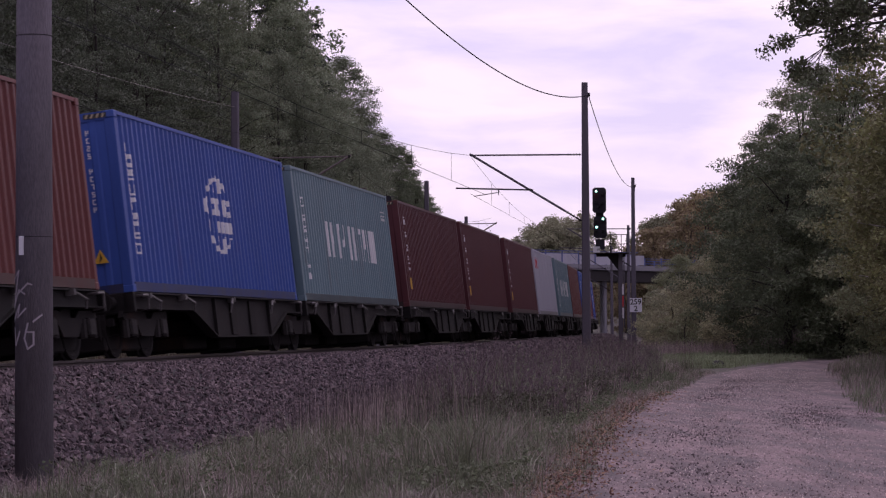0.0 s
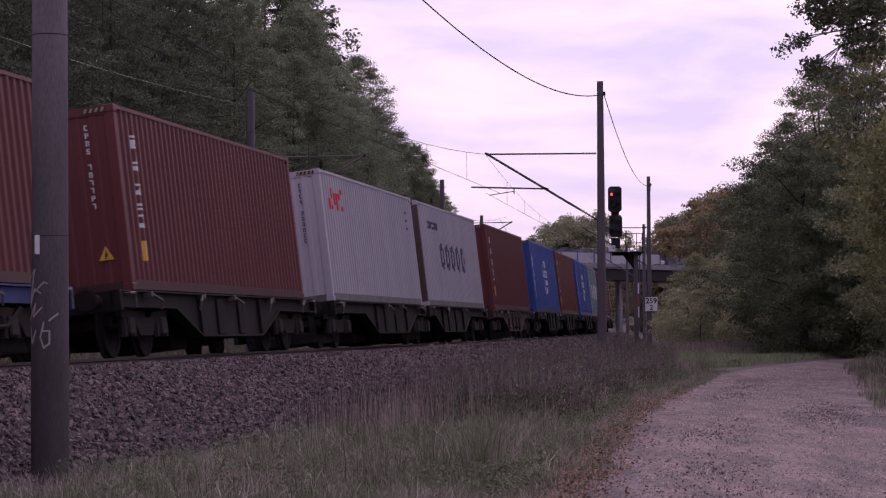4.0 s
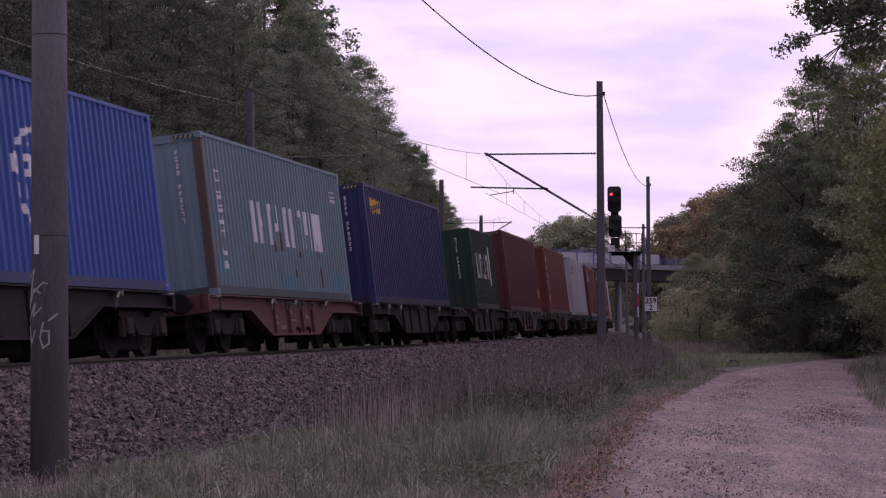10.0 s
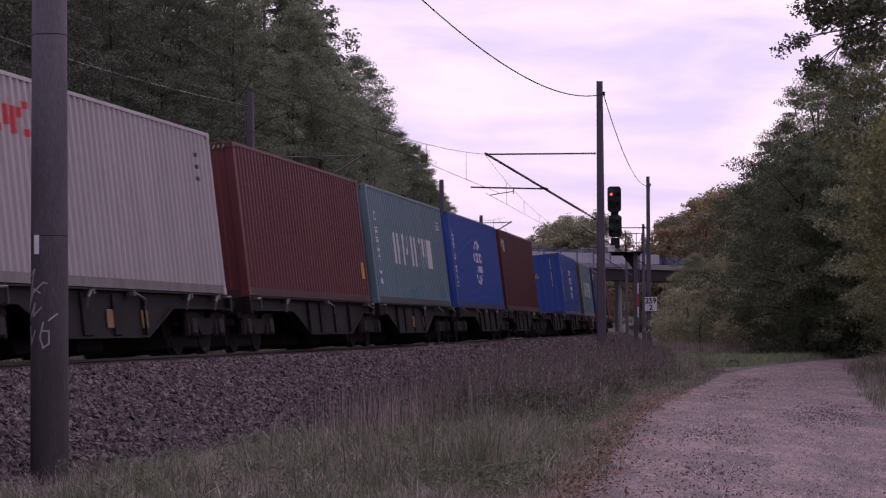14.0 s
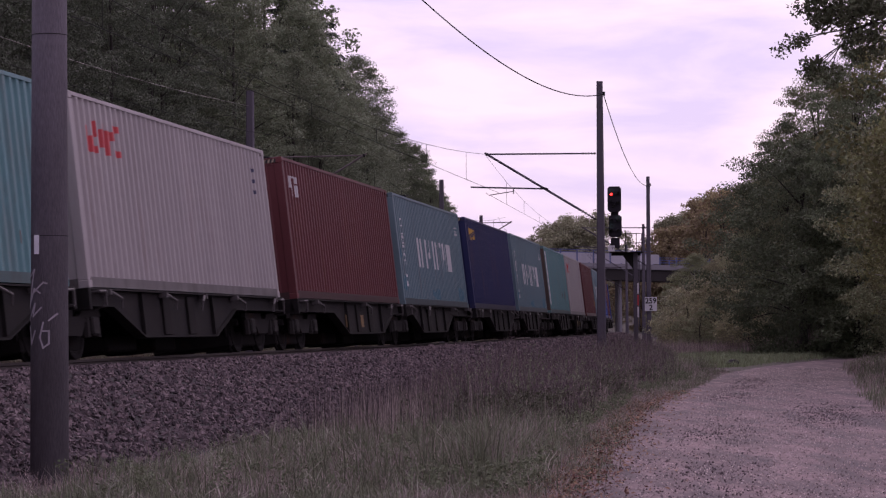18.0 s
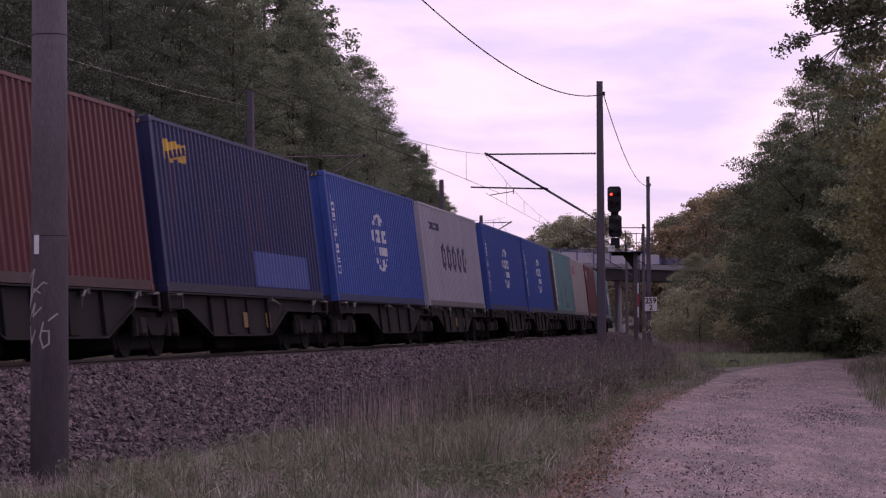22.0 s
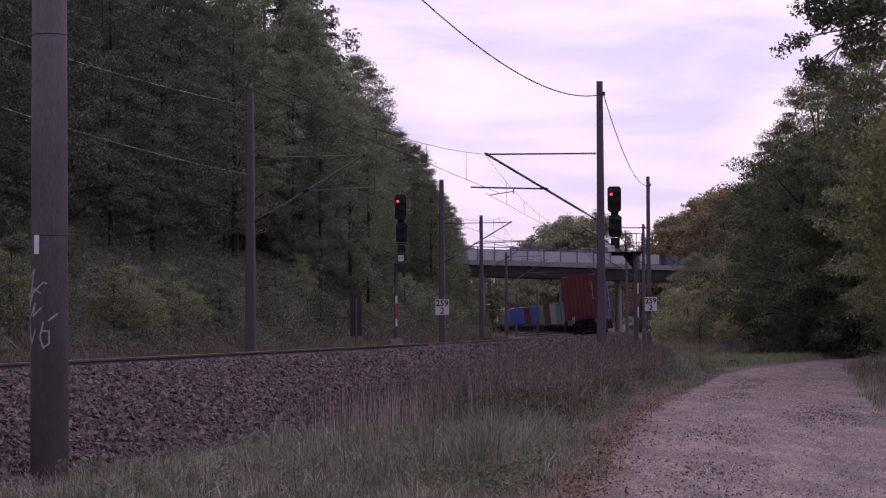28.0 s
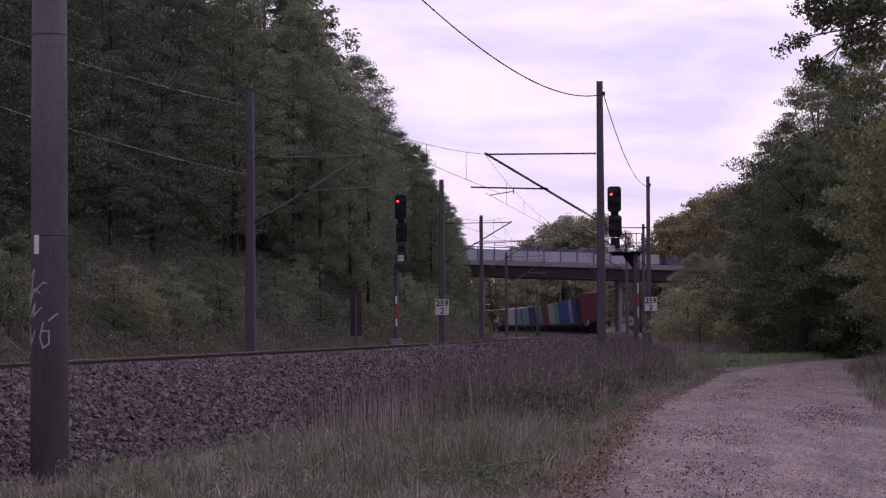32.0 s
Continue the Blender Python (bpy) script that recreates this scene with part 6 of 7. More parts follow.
def wagon_meshes():
    def wheel(bm):
        prof = ((0.05, 0.07), (0.10, 0.085), (0.10, 0.36), (0.07, 0.40), (0.07, 0.455), (0.135, 0.46), (0.16, 0.49), (0.19, 0.49))
        n = 20
        rings = []
        for x, r in ((0.03, 0.05),) + prof + ((0.19, 0.05),):
            rings.append([bm.verts.new((0.84 - x, r * math.cos(2 * math.pi * i / n), r * math.sin(2 * math.pi * i / n))) for i in range(n)])
        for a, b in zip(rings[:-1], rings[1:]):
            for i in range(n):
                bm.faces.new((a[i], a[(i + 1) % n], b[(i + 1) % n], b[i]))

    def axle(bm):
        tube(bm, (-0.95, 0, 0), (0.95, 0, 0), 0.075, sides=8)

    def bogie_side(bm):
        prism(bm, ((-1.3, 0.62), (-1.25, 0.72), (-0.45, 0.70), (-0.3, 0.60), (0.3, 0.60), (0.45, 0.70), (1.25, 0.72), (1.3, 0.62), (1.15, 0.55), (0.55, 0.52), (0.35, 0.32), (-0.35, 0.32), (-0.55, 0.52), (-1.15, 0.55)), 0.98, 1.06)

    def axle_box(bm):
        box(bm, 0.93, 1.12, -0.16, 0.16, 0.32, 0.60, 0.03)
        for y in (-0.24, 0.24):
            tube(bm, (1.02, y, 0.30), (1.02, y, 0.58), 0.075, sides=8)

    def bolster(bm):
        box(bm, -1.0, 1.0, -0.22, 0.22, 0.45, 0.72)
        box(bm, -0.9, 0.9, -1.32, -1.22, 0.5, 0.62)
        box(bm, -0.9, 0.9, 1.22, 1.32, 0.5, 0.62)

    def belly(bm):
        prism(bm, ((-3.75, DECK - 0.24), (-2.2, 0.29), (2.2, 0.29), (3.75, DECK - 0.24)), 1.13, 1.15)

    def rib(bm):
        prism(bm, ((-0.02, 0.31), (0.02, 0.31), (0.02, DECK - 0.03), (-0.02, DECK - 0.03)), 1.15, 1.21)

    def stiffener(bm):
        box(bm, 1.15, 1.19, -0.20, 0.20, 0.31, DECK - 0.06, 0.01)

    def stud(bm):
        tube(bm, (1.15, 0, DECK - 0.12), (1.25, 0, DECK - 0.10), 0.05, 0.035, 8)
        box(bm, 1.15, 1.18, -0.12, 0.12, DECK - 0.22, DECK - 0.04, 0.01)

    def bar(bm):
        box(bm, 1.150, 1.153, -0.22, 0.22, 0, 0.022)

    def short_bar(bm):
        box(bm, 1.150, 1.153, -0.11, 0.11, 0, 0.085)

    def hook(bm):
        tube(bm, (1.15, 0, 0), (1.22, 0, 0), 0.045, 0.04, 8)
        tube(bm, (1.21, 0, 0), (1.21, 0, -0.10), 0.03, 0.02, 6)

    def handle(bm):
        for a, b in (((1.10, -0.05, DECK - 0.05), (1.30, -0.03, DECK - 0.06)), ((1.30, -0.03, DECK - 0.06), (1.30, 0.30, DECK - 0.05)), ((1.30, 0.30, DECK - 0.05), (1.27, 0.36, DECK - 0.26)), ((1.27, 0.36, DECK - 0.26), (1.10, 0.36, DECK - 0.28))):
            tube(bm, a, b, 0.022, sides=6)

    def bracket(bm):
        box(bm, 1.16, 1.30, -0.05, 0.05, DECK - 0.10, DECK - 0.01)
        tube(bm, (1.26, 0.0, DECK - 0.03), (1.33, 0.42, DECK - 0.16), 0.022, sides=6)
        tube(bm, (1.33, 0.42, DECK - 0.16), (1.30, 0.44, DECK - 0.30), 0.018, sides=6)

    def buffer(bm):
        tube(bm, (0.875, 0, 0.86), (0.875, 0.34, 0.86), 0.10, 0.09, 12)
        tube(bm, (0.875, 0.34, 0.86), (0.875, 0.52, 0.86), 0.075, sides=10)
        tube(bm, (0.875, 0.48, 0.86), (0.875, 0.545, 0.86), 0.17, 0.19, 16)

    def buffer_face(bm):
        tube(bm, (0.875, 0.545, 0.86), (0.875, 0.56, 0.86), 0.185, 0.16, 16)

    def coupler(bm):
        box(bm, -0.05, 0.05, 0, 0.36, 0.78, 0.92)
        tube(bm, (0, 0.3, 0.80), (0, 0.42, 0.45), 0.035, sides=6)
        tube(bm, (0.3, 0, 0.75), (0.34, 0.22, 0.42), 0.03, sides=6)
        tube(bm, (-0.3, 0, 0.75), (-0.34, 0.22, 0.42), 0.03, sides=6)
    names = {"wheel": wheel, "axle": axle, "bogie_side": bogie_side, "axle_box": axle_box, "bolster": bolster, "belly": belly, "rib": rib, "stiffener": stiffener, "handle": handle, "stud": stud, "bar": bar, "short_bar": short_bar, "hook": hook, "bracket": bracket, "buffer": buffer, "buffer_face": buffer_face, "coupler": coupler}
    return {k: mesh_of(k, b) for k, b in names.items()}


WG = wagon_meshes()
FLIP = Matrix.Rotation(math.pi, 4, "Z")


def bogie(wagon, y):
    """Two axles under a frame: a part of its wagon."""
    b = put("bogie", WG["bolster"], M["steel_dark"], wagon, at=Matrix.Translation((0, y, 0)))
    for f in (Matrix(), FLIP):
        put("side_frame", WG["bogie_side"], M["steel_dark"], b, at=f)
        for ya in (-0.9, 0.9):
            put("axle_box", WG["axle_box"], M["axle_grey"], b, at=f @ Matrix.Translation((0, ya, 0)))
            put("wheel", WG["wheel"], M["wheel"], b, "dark steel wheel", at=f @ Matrix.Translation((0, ya, 0.46)))
    for ya in (-0.9, 0.9):
        put("axle", WG["axle"], M["wheel"], b, at=Matrix.Translation((0, ya, 0.46)))
    return b


def wagon(kind, unit, ends, bogies, label, shift=0.0, tail=False):
    """One wagon section, origin on the track below its middle. ends: (rear, front) with buffers or not."""
    w = thing("container_wagon", Matrix(), label, "railway wagon", "container wagons of the train")
    m = M[{"grey": "steel_grey", "pink": "steel_pink", "blue": "steel_blue", "brown": "wagon_brown"}[kind]]
    h = unit / 2
    for f in (Matrix(), FLIP):
        c = shift if f is not FLIP else -shift

        def sill(bm):
            prism(bm, ((1.08, DECK - 0.24), (1.15, DECK - 0.24), (1.15, DECK - 0.03), (1.24, DECK - 0.025), (1.24, DECK), (1.08, DECK)), -h, h, "y")

        def flange(bm):
            low = ((-h, DECK - 0.24), (c - 3.75, DECK - 0.24), (c - 2.2, 0.29), (c + 2.2, 0.29), (c + 3.75, DECK - 0.24), (h, DECK - 0.24))
            prism(bm, low + tuple((u, v - 0.025) for u, v in reversed(low)), 1.04, 1.22)
        put("side_sill", mesh_of("side_sill", sill), m, w, at=f)
        for y in (-h + 0.35, h - 0.55):
            put("handle", WG["handle"], M["stake"], w, "pale bent handle", at=f @ Matrix.Translation((0, y, 0)))
        if kind == "blue":
            for y in (-3.2, 0.0, 3.2):
                put("truss", mesh_of("truss", lambda bm: (tube(bm, (1.1, y - 1.2, 0.7), (1.1, y - 0.6, 0.45), 0.035), tube(bm, (1.1, y - 0.6, 0.45), (1.1, y + 0.6, 0.45), 0.035), tube(bm, (1.1, y + 0.6, 0.45), (1.1, y + 1.2, 0.7), 0.035))), M["steel_grey"], w, at=f)
        else:
            put("lower_flange", mesh_of("lower_flange", flange), m, w, at=f)
            put("belly_plate", WG["belly"], m, w, at=f @ Matrix.Translation((0, c, 0)))
            for y in (-2.15, 2.15) if kind == "grey" else (-1.75, -0.45, 0.75, 1.75):
                put("rib", WG["rib"], m, w, at=f @ Matrix.Translation((0, c + y, 0)))
            if kind == "grey":
                for y in (-0.75, 0.75):
                    put("stiffener", WG["stiffener"], M["steel_dark"], w, at=f @ Matrix.Translation((0, c + y, 0)))
            else:
                for y in (-1.75, -0.45, 0.75, 1.75):
                    put("stud", WG["stud"], M["stake"], w, "pale steel stud", at=f @ Matrix.Translation((0, y, 0)))
                for y, z, mesh in ((-1.55, 0.62, "bar"), (-1.5, 0.50, "bar"), (-0.2, 0.70, "short_bar"), (0.05, 0.56, "bar"), (0.95, 0.66, "short_bar"), (-0.9, 0.44, "bar"), (-0.9, 0.40, "bar"), (1.35, 0.60, "short_bar")):
                    put("stencil_bar", WG[mesh], M["mark_faded"], w, "faded pale stencil bar", at=f @ Matrix.Translation((0, y, z)))
                for y in (0.25, 1.2):
                    put("rope_hook", WG["hook"], M["steel_dark"], w, "dark rope hook", at=f @ Matrix.Translation((0, y, 0.40)))
        for y in (-5.0, -2.6, 0.4, 3.0, 5.2):
            y += wrng.uniform(-0.7, 0.7)
            if abs(y) < h - 0.6 and wrng.random() < 0.8:
                put("stake", WG["bracket"], M["stake"], w, "folded grey stake", at=f @ Matrix.Translation((0, y, 0)) @ Matrix.Diagonal((1, wrng.choice((-1, 1)), 1, 1)))
    put("centre_sill", bars("centre_sill", [(-0.35, 0.35, -h, h, DECK - 0.30, DECK - 0.02)] + [(-1.1, 1.1, y - 0.08, y + 0.08, DECK - 0.2, DECK - 0.02) for y in np.arange(-h + 0.4, h, 1.6)]), M["steel_dark"], w)
    slung = [(-1.9, -0.9, 0.55)] if shift == 0 else [(shift - 2.1, shift - 0.5, 0.55), (shift + 0.9, shift + 2.2, 0.45)] + [(y - 1.35, y + 1.1, 0.75) for y in bogies]
    for y0, y1, half in slung:
        put("brake_gear", bars("brake_gear", [(-half, half, y0, y1, 0.12, 0.38)], 0.03), M["steel_dark"], w)
    put("tank", bars("brake_tank", [(-0.5, 0.5, -0.9, 0.9, 0.35, 0.68), (-0.8, 0.8, 1.6, 2.0, 0.4, 0.62)], 0.05), M["steel_dark"], w)
    for sgn, has in zip((-1, 1), ends):
        turn = FLIP if sgn < 0 else Matrix()
        put("headstock", bars("headstock", [(-1.25, 1.25, h - 0.12, h, DECK - 0.32, DECK)], 0.01), m, w, at=turn)
        if has:
            for x in (0, -1.75):
                bf = put("buffer", WG["buffer"], M["steel_dark"], w, "round steel buffer", at=turn @ Matrix.Translation((x, h, 0)))
                put("buffer_face", WG["buffer_face"], M["buffer_face"] if tail else M["steel_dark"], bf, "greasy blue-grey face" if tail else "")
            put("coupler", WG["coupler"], M["steel_dark"], w, at=turn @ Matrix.Translation((0, h, 0)))
    for y in bogies:
        bogie(w, y)
    return w


# marks: name, material, shape, label
def m_globe(yc=6.3):
    return [("emblem", "mark_white", globe(yc, 1.5, 0.70), "white round emblem"), ("side_mark", "mark_white", letters(0.46, 0.78, 0.62, 2.42, 0.235, 0.19), "white column of marks")]


def m_word(mat_name="mark_white", y0=3.4):
    spans, y = [], y0
    for w in (0.32, 0.34, 0.14, 0.34, 0.34, 0.0, 0.32, 0.34, 0.14, 0.32, 0.32, 0.14, 0.34, 0.34):
        if w:
            spans.append((y, y + w))
        y += w + 0.17 if w else 0.42

    def worn(y, z):
        """Upright bars in pairs, joined above, below or across, broken up by the ribs."""
        if not 1.04 < z < 1.86:
            return False
        for i, (a, b) in enumerate(spans):
            if a <= y <= b:
                k = (z - 1.04) / 0.82
                if b - a < 0.2 or y < a + 0.14:
                    return True
                if y > b - 0.14:
                    return (k > 0.66 or k < 0.3, True, True, k < 0.94, k > 0.4)[i % 5]
                return (k > 0.84 or k < 0.14, abs(k - 0.5) < 0.10, k < 0.2, k > 0.8, abs(k - 0.45) < 0.1)[i % 5]
        return False
    return [("word_band", mat_name, worn, "row of large white blocks"), ("side_mark", "mark_white", brush_marks(0.72, 0.38, (2.16, 1.70, 1.22, 0.68)), "white column of brush marks"),
            ("small_mark", "mark_pale", lambda y, z: 11.2 < y < 11.6 and 2.2 < z < 2.5 and (z / 0.1) % 1 < 0.5 and (y / 0.13) % 1 < 0.7, "small pale marks")]


def car_mark(y, z):
    """An angular red emblem of three plain shapes."""
    v = z - 2.04
    if not 0 < v < 0.52:
        return False
    rows = ("..#..#..##", "#.#.#.###.", "##..###...", "###..##.##")  # three angular shapes side by side
    return rows[int((0.52 - v) / 0.1301)][min(9, int((y - 0.75) / 0.17))] == "#" if 0.75 < y < 2.45 else False


def pale_shape(y, z):
    """Pale bars at the foot of the panel and a pale rim."""
    return 0.55 < y < 1.65 and 2.0 < z < 2.63 and (z < 2.04 or (2.1 < z < 2.28 and (y / 0.28) % 1 < 0.7) or (y < 0.9 and z > 2.45))


def fan(y, z):
    return 1.0 < y < 1.6 and 2.36 < z < 2.6 and (z - 2.36) < (y - 1.0) * 0.6


M_CAR = [("emblem", "mark_red", car_mark, "red angular emblem"), ("small_mark", "mark_dark", lambda y, z: 11.0 < y < 11.25 and 1.9 < z < 2.6 and (z / 0.2) % 1 < 0.3, "small dark marks")]
M_DARK_WORD = [("word_band", "mark_dark", rings(3.65, 1.08, 1.84, 0.66, 0.44, 5, 0.19), "row of dark rounded rings"), ("side_strip", "mark_yellow", lambda y, z: 11.55 < y < 11.72 and 0.85 < z < 1.25, "small yellow plate"), ("emblem", "mark_dark", blocks(1.6, 2.2, 2.42, (0.3, 0.3, 0.5, 0.4), 0.15, 0.08), "small dark emblem")]
M_PANEL = [("logo_panel", "mark_blue", lambda y, z: 0.55 < y < 1.65 and 2.0 < z < 2.63 and not pale_shape(y, z) and not fan(y, z), "blue square emblem panel"), ("logo_shape", "mark_pale", lambda y, z: pale_shape(y, z), "pale shape on the panel"),
           ("logo_fan", "mark_cream", lambda y, z: fan(y, z), "yellowish fan on the panel")]
M_PANEL_W = [("emblem", "mark_pale", lambda y, z: 0.55 < y < 1.5 and 2.08 < z < 2.55 and (z > 2.50 or (2.12 < z < 2.36 and (y / 0.24) % 1 < 0.62) or (y < 0.72 and z > 2.3) or (y > 1.2 and 2.4 < z)), "small pale angular emblem")]
M_YELLOW = [("emblem", "mark_yellow", lambda y, z: 0.75 < y < 2.25 and abs(z - 2.40 - 0.03 * math.sin(y * 9)) < 0.19 - 0.02 * y and ((y * 0.9 + z * 0.55) / 0.27) % 1 < 0.72, "row of slanted yellow shapes")]
M_TEXT = [("side_mark", "mark_white", letters(0.85, 1.20, 1.02, 2.46, 0.25, 0.20), "white column of blocks"), ("sticker", "mark_yellow", lambda y, z: 0.88 < y < 1.06 and 0.48 < z < 0.80, "small yellow sticker")]
M_STRIP = [("side_strip", "mark_white", lambda y, z: 0.5 < y < 1.05 and 0.35 < z < 2.7 and not (0.62 < y < 0.85 and (z / 0.3) % 1 < 0.4), "white vertical strip with teal marks")]
def open_blocks(y, z):
    """Four upright shapes, open above or below by turns."""
    i, q = divmod(y - 1.1, 0.80)
    if not (0 <= i < 4 and q < 0.62 and 1.0 < z < 1.8):
        return False
    return q < 0.16 or q > 0.46 or (z < 1.16 if i % 2 == 0 else z > 1.64)


M_GREEN = [("word_band", "mark_pale", open_blocks, "row of pale blocks"), ("side_strip", "mark_white", lambda y, z: 4.35 < y < 4.75 and 0.8 < z < 2.1, "white vertical strip")]
M_STRIPE = [("side_strip", "mark_yellow", lambda y, z: 11.75 < y < 11.95 and 0.55 < z < 0.95, "small yellow plate")]
M_PATCH = M_YELLOW + [("repair_patch", "patch_blue", lambda y, z: 6.3 < y < 11.0 and 0.2 < z < 0.85, "lighter blue repair patch")]
RED = "oxide-red corrugated steel shipping container"
BLUE = "bright blue corrugated shipping container with a white round emblem"
SHIP = "grey-green corrugated shipping container with large white blocks of lettering"
GREY = "container wagon with a dark weathered fish-belly frame"

# offset of the rear end from the train's tail, colour, height, marks, label, figures on the end
LOAD = [
    (0.0, "red", TALL, M_PANEL, RED + " with a blue panel", "BMOU515826"), (12.98, "navy", TALL, M_PATCH, "navy blue container with yellow emblem and paler patch", None),
    (26.84, "blue", TALL, m_globe(), BLUE, None), (39.92, "white", TALL, M_DARK_WORD, "off-white corrugated container with dark blocks of lettering", None),
    (53.79, "blue", TALL, m_globe(), BLUE, None), (66.8, "blue", TALL, m_globe(), BLUE, None),
    (80.78, "teal", TALL, M_STRIP, "pale teal container with a white vertical strip", None), (93.87, "beige", TALL, M_CAR, "pale beige container with a red emblem", None),
    (107.64, "red", TALL, M_PANEL_W, RED + " with a pale panel", None), (120.7, "grey_green", TALL, m_word(), SHIP, None),
    (134.52, "navy", TALL, M_YELLOW, "navy blue corrugated container with a yellow emblem", None), (147.8, "grey_green", TALL, m_word(), SHIP, None),
    (161.8, "teal", TALL, M_STRIP, "pale teal container with a white vertical strip", None), (174.7, "beige", TALL, M_CAR, "pale beige container with a red emblem", None),
    (188.6, "red", TALL, M_STRIPE, RED, None), (201.88, "grey_green", TALL, m_word(), SHIP, None),
    (215.67, "blue", TALL, m_globe(), BLUE, None), (228.95, "maroon", TALL, M_PANEL_W, "brownish red corrugated container with a small emblem", None),
    (255.98, "blue", TALL, m_globe(), BLUE, None), (271.32, "grey_green", TALL, m_word(), SHIP, None),
    (286.6, "navy", TALL, M_YELLOW, "navy blue corrugated container with a yellow emblem", None), (305.47, "green", LOW, M_GREEN, "short dark green container with pale blocks of lettering", None),
    (315.0, "maroon", TALL, M_STRIPE, "maroon corrugated container with a yellow strip", None), (331.75, "orange", TALL, M_TEXT, "faded orange-red corrugated container", None),
    (348.15, "white", TALL, M_CAR, "off-white corrugated container with a red emblem", None), (364.0, "red", TALL, M_PANEL, RED + " with a blue panel", "BMOU506145"),
    (378.28, "red", TALL, M_PANEL_W, RED + " with a small emblem", None), (393.69, "red", TALL, M_TEXT, RED + " with white marks", None),
    (408.94, "white", TALL, M_CAR, "off-white corrugated container with a red emblem", None), (422.21, "white", TALL, M_DARK_WORD, "off-white corrugated container with dark blocks of lettering", None),
    (437.3, "red", TALL, M_TEXT, RED + " with white marks", None), (452.47, "blue", TALL, m_globe(), BLUE, None),
    (465.6, "orange", TALL, M_TEXT, "faded orange-red corrugated container", None), (479.59, "blue", TALL, m_globe(), BLUE, None),
    (492.59, "grey_green", TALL, m_word(), SHIP, None), (506.59, "maroon", TALL, M_TEXT, "maroon corrugated container with white marks", None),
    (519.7, "maroon", TALL, M_TEXT, "maroon corrugated container with white marks", None), (533.7, "maroon", TALL, M_TEXT, "maroon corrugated container with white marks", None),
    (546.7, "white", TALL, M_CAR, "off-white corrugated container with a red emblem", None), (560.7, "grey_green", TALL, m_word(), SHIP, None),
    (573.7, "orange", TALL, [], "faded orange-red corrugated container", None), (587.7, "blue", TALL, m_globe(), BLUE, None),
    (600.7, "red", TALL, [], RED, None), (614.7, "blue", TALL, m_globe(), BLUE, None), (627.7, "red", TALL, [], RED, None), (641.7, "white", TALL, M_CAR, "off-white corrugated container with a red emblem", None),
    (654.7, "teal", TALL, M_STRIP, "pale teal container with a white vertical strip", None), (668.7, "red", TALL, [], RED, None), (681.7, "navy", TALL, M_YELLOW, "navy blue corrugated container with a yellow emblem", None), (695.7, "blue", TALL, m_globe(), BLUE, None),
]
SINGLE = {19, 20, 21, 22, 23, 24, 27, 30}  # places in the load that ride on wagons of their own
MOVING = []
pair_open = False
for k, (o, colour, tall, marks, label, figures) in enumerate(LOAD):
    length = SHORT if k == 21 else LONG
    MOVING.append((container(colour, tall, length, marks, label, figures, colour == "teal" or k in (19, 29)), o + length / 2, DECK + 0.003))
    if k in (18, 23, 27, 30, 33):  # yellow stickers low on the rear end
        warning_triangle(MOVING[-1][0], length / 2, {18: 0.05, 23: 0.53, 27: 0.85}.get(k, 0.75), 0.6 if k != 18 else 1.9, 0.12)
    if k == 27:
        part("sticker", lambda bm: box(bm, -0.80, -0.56, -length / 2 - 0.004, -length / 2 + 0.012, 0.40, 0.62), M["mark_yellow"], MOVING[-1][0], "square yellow sticker")
    if k == 22:  # tall yellow notice on the rear end
        notice = part("notice", lambda bm: box(bm, 0.56, 0.70, -length / 2 - 0.004, -length / 2 + 0.012, 0.95, 2.1), M["mark_yellow"], MOVING[-1][0], "tall narrow yellow notice")
        part("dark_square", lambda bm: box(bm, 0.59, 0.67, -length / 2 - 0.008, -length / 2 - 0.0045, 1.45, 1.68), M["mark_black"], notice)
    if colour == "teal" or k == 19:  # rust runs on the side wall
        runs = [(wrng.uniform(0.4, 11.6), wrng.uniform(0.05, 0.08), wrng.uniform(0.2, 1.0), wrng.uniform(0.1, 0.45)) for i in range(12)]
        for y0, wide, z0, long in runs:
            side_paint("rust_run", MOVING[-1][0], M["rust_streak"], lambda y, z: y0 < y < y0 + wide and z0 < z < z0 + long, length, "")
    if k in (9, 11, 15, 19):  # patches of fresh paint at the foot of the wall
        for y0, y1, z0, z1 in ((0.3, 0.9, 0.35, 0.75), (0.3, 0.55, 1.2, 1.5), (5.2, 6.6, 0.22, 0.45), (10.6, 11.6, 0.2, 0.55)):
            side_paint("paint_patch", MOVING[-1][0], M["patch_teal"], lambda y, z: y0 < y < y1 and z0 < z + 0.05 * math.sin(y * 4 + z * 9) < z1, length, "fresh blue repair paint")
    mid, unit = o + length / 2, 12.5
    if k == 21:
        mid -= 2.0
    if k in SINGLE:
        ends, bog, unit = (True, True), (-5.1, 5.1), 13.9
        pair_open = False
    else:
        ends = (False, True) if pair_open or k == 18 else (True, False)
        bog = (5.0,) if pair_open or k == 18 else (-5.0, 6.55)
        pair_open = not pair_open and k != 18
    kind = "pink" if k == 19 else "brown" if k in (22, 23, 24, 30) else "blue" if k in (25, 26) else "grey"
    text = {"pink": "container wagon with a faded red fish-belly frame", "blue": "container wagon with a blue frame and thin trusses", "grey": GREY, "brown": "container wagon with a brownish fish-belly frame"}[kind]
    w = wagon(kind, unit, ends, bog, text, 0.0 if k in SINGLE else -1.25 if ends[1] else 1.25, k == 0)
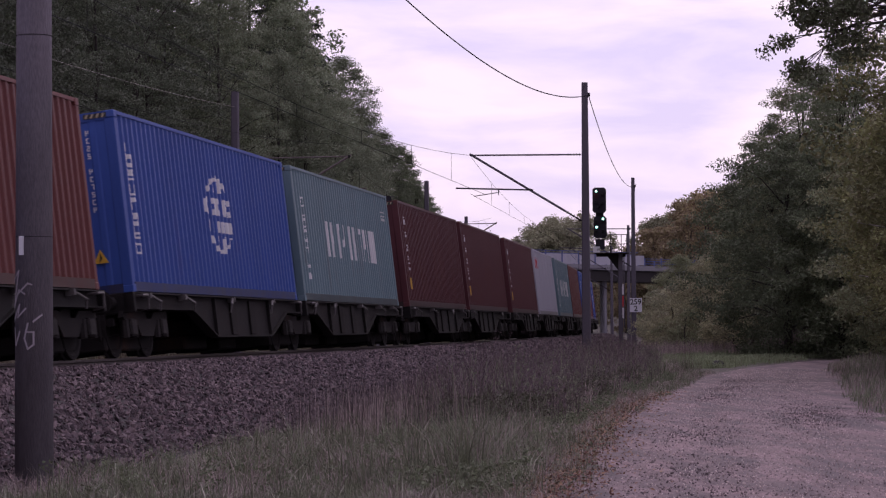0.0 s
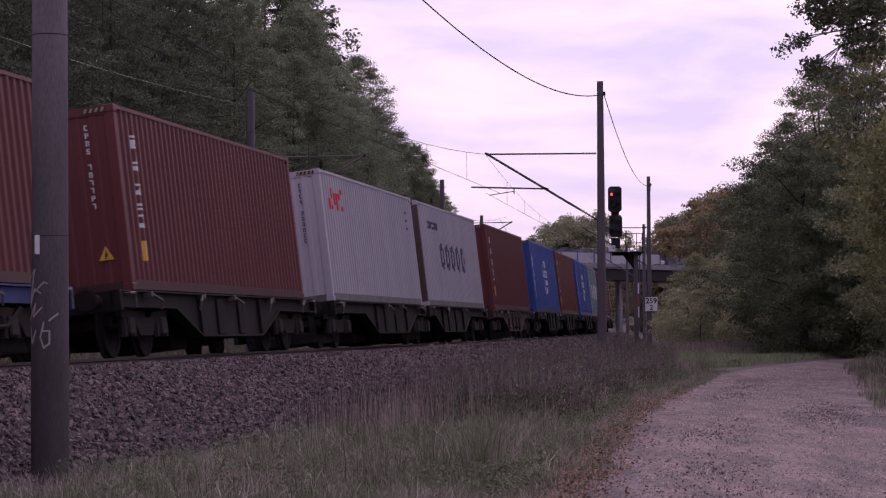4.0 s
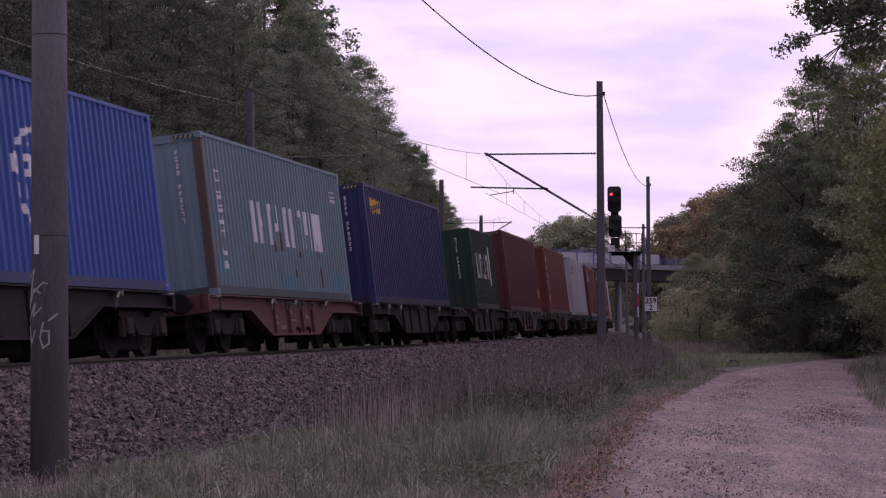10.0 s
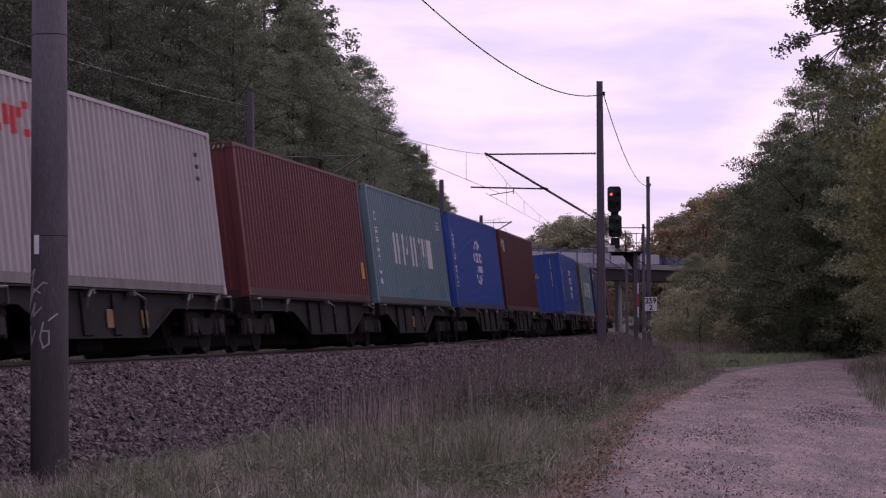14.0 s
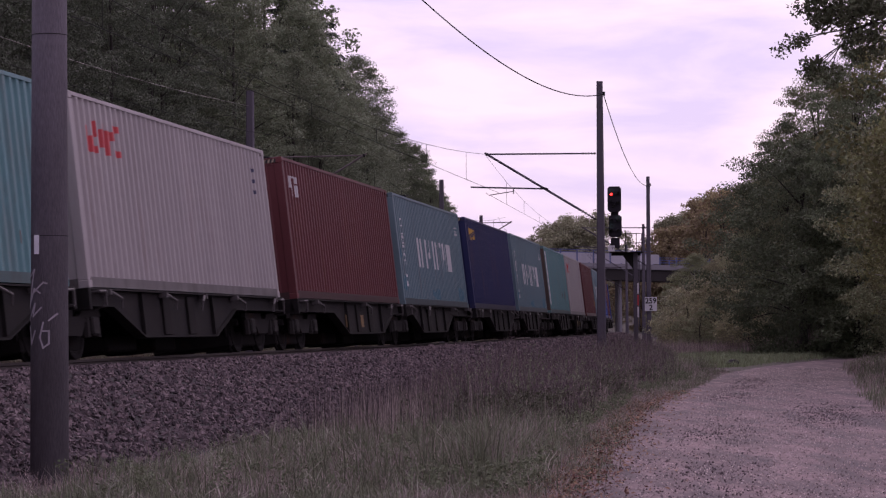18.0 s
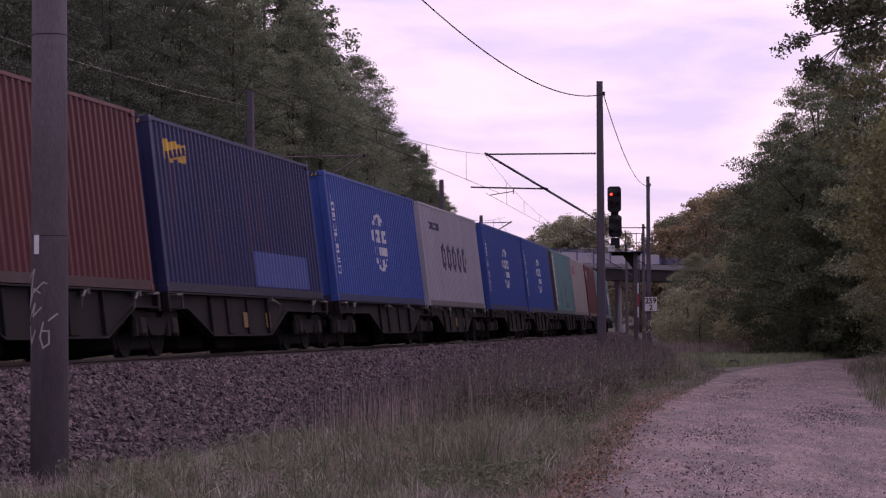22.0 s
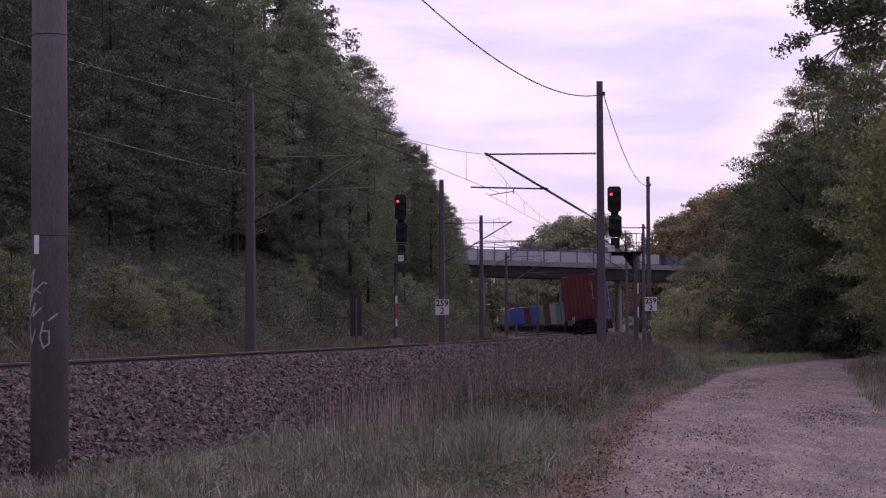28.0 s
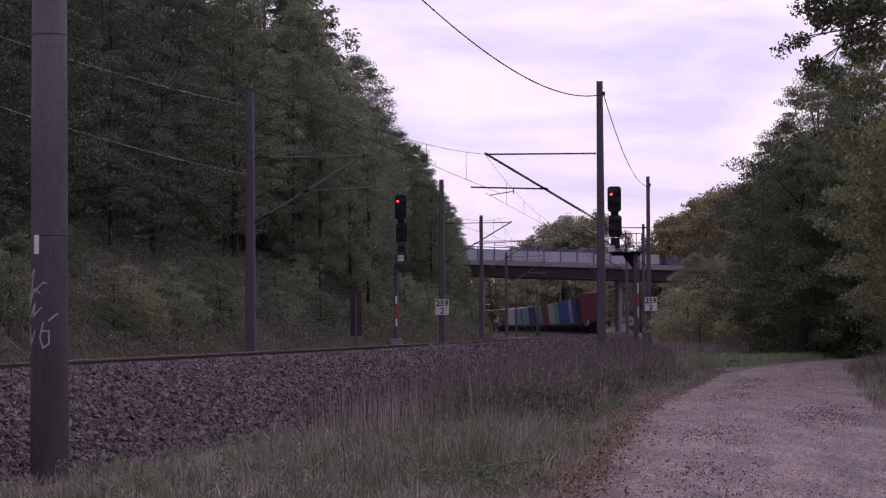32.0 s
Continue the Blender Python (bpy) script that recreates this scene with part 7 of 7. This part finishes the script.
    if k in (1, 3, 8, 13, 15):
        for y in (-0.85, 0.95):
            part("ochre_plate", lambda bm: box(bm, 1.16, 1.175, y - 0.16, y + 0.16, 0.42, 0.70, 0.005), M["ochre"], w, "dirty ochre plate")
    MOVING.append((w, mid, 0.0))
# the unloaded section behind the low blue container
MOVING.append((wagon("grey", 12.5, (True, False), (-5.0, 6.55), "unloaded container wagon section with a dark frame", 1.25), 242.4 + 6.1, 0.0))


def tail_board(w, x, sz):
    """White plate with red triangles on the tail of the last wagon."""
    h = 12.5 / 2
    b = part("tail_board", lambda bm: (box(bm, x - 0.09, x + 0.09, -h - 0.03, -h - 0.01, sz - 0.165, sz + 0.165, 0.004), box(bm, x - 0.03, x + 0.03, -h - 0.012, -h + 0.03, sz - 0.30, sz - 0.10)), M["tail_white"], w, "white tail board with red triangles")
    for s in (-1, 1):
        part("red_triangle", lambda bm: prism(bm, ((x - 0.078, sz + s * 0.148), (x + 0.078, sz + s * 0.148), (x + 0.012, sz + s * 0.015), (x - 0.012, sz + s * 0.015)), -h - 0.036, -h - 0.031, "y"), M["tail_red"], b)


tail_board(MOVING[1][0], -0.66, 1.11)
tail_board(MOVING[1][0], 1.10, 1.14)


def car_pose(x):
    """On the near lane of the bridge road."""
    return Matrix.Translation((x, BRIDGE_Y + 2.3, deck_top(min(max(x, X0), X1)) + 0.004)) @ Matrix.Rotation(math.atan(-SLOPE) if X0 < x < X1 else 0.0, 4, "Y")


def motions():
    """All that moves: the train runs away along the curve at an even speed."""
    times = [0.0, 0.1] + [float(t) for t in range(1, 32)] + [31.9, 32.0]
    for ob, offset, up in MOVING:
        walk(ob, [(t, canted(REAR_AT_23 + SPEED * (t - 23) + offset, 0, up)) for t in times])
    for c, x, t0 in CARS:
        walk(c, [(t, car_pose(x + 13.0 * (t - t0))) for t in times])
    for lamp, q, shows_first in FLIP_LAMPS:  # the signal drops to danger behind the leading wagons
        first, last = (0, 180) if shows_first else (180, 360)
        turns = [(0.0, first), (1.55, first), (1.65, first + 60), (1.75, first + 120), (1.85, last), (32.0, last)]
        walk(lamp, [(t, Matrix.Translation(q) @ Matrix.Rotation(radians(a), 4, "Z")) for t, a in turns])


motions()
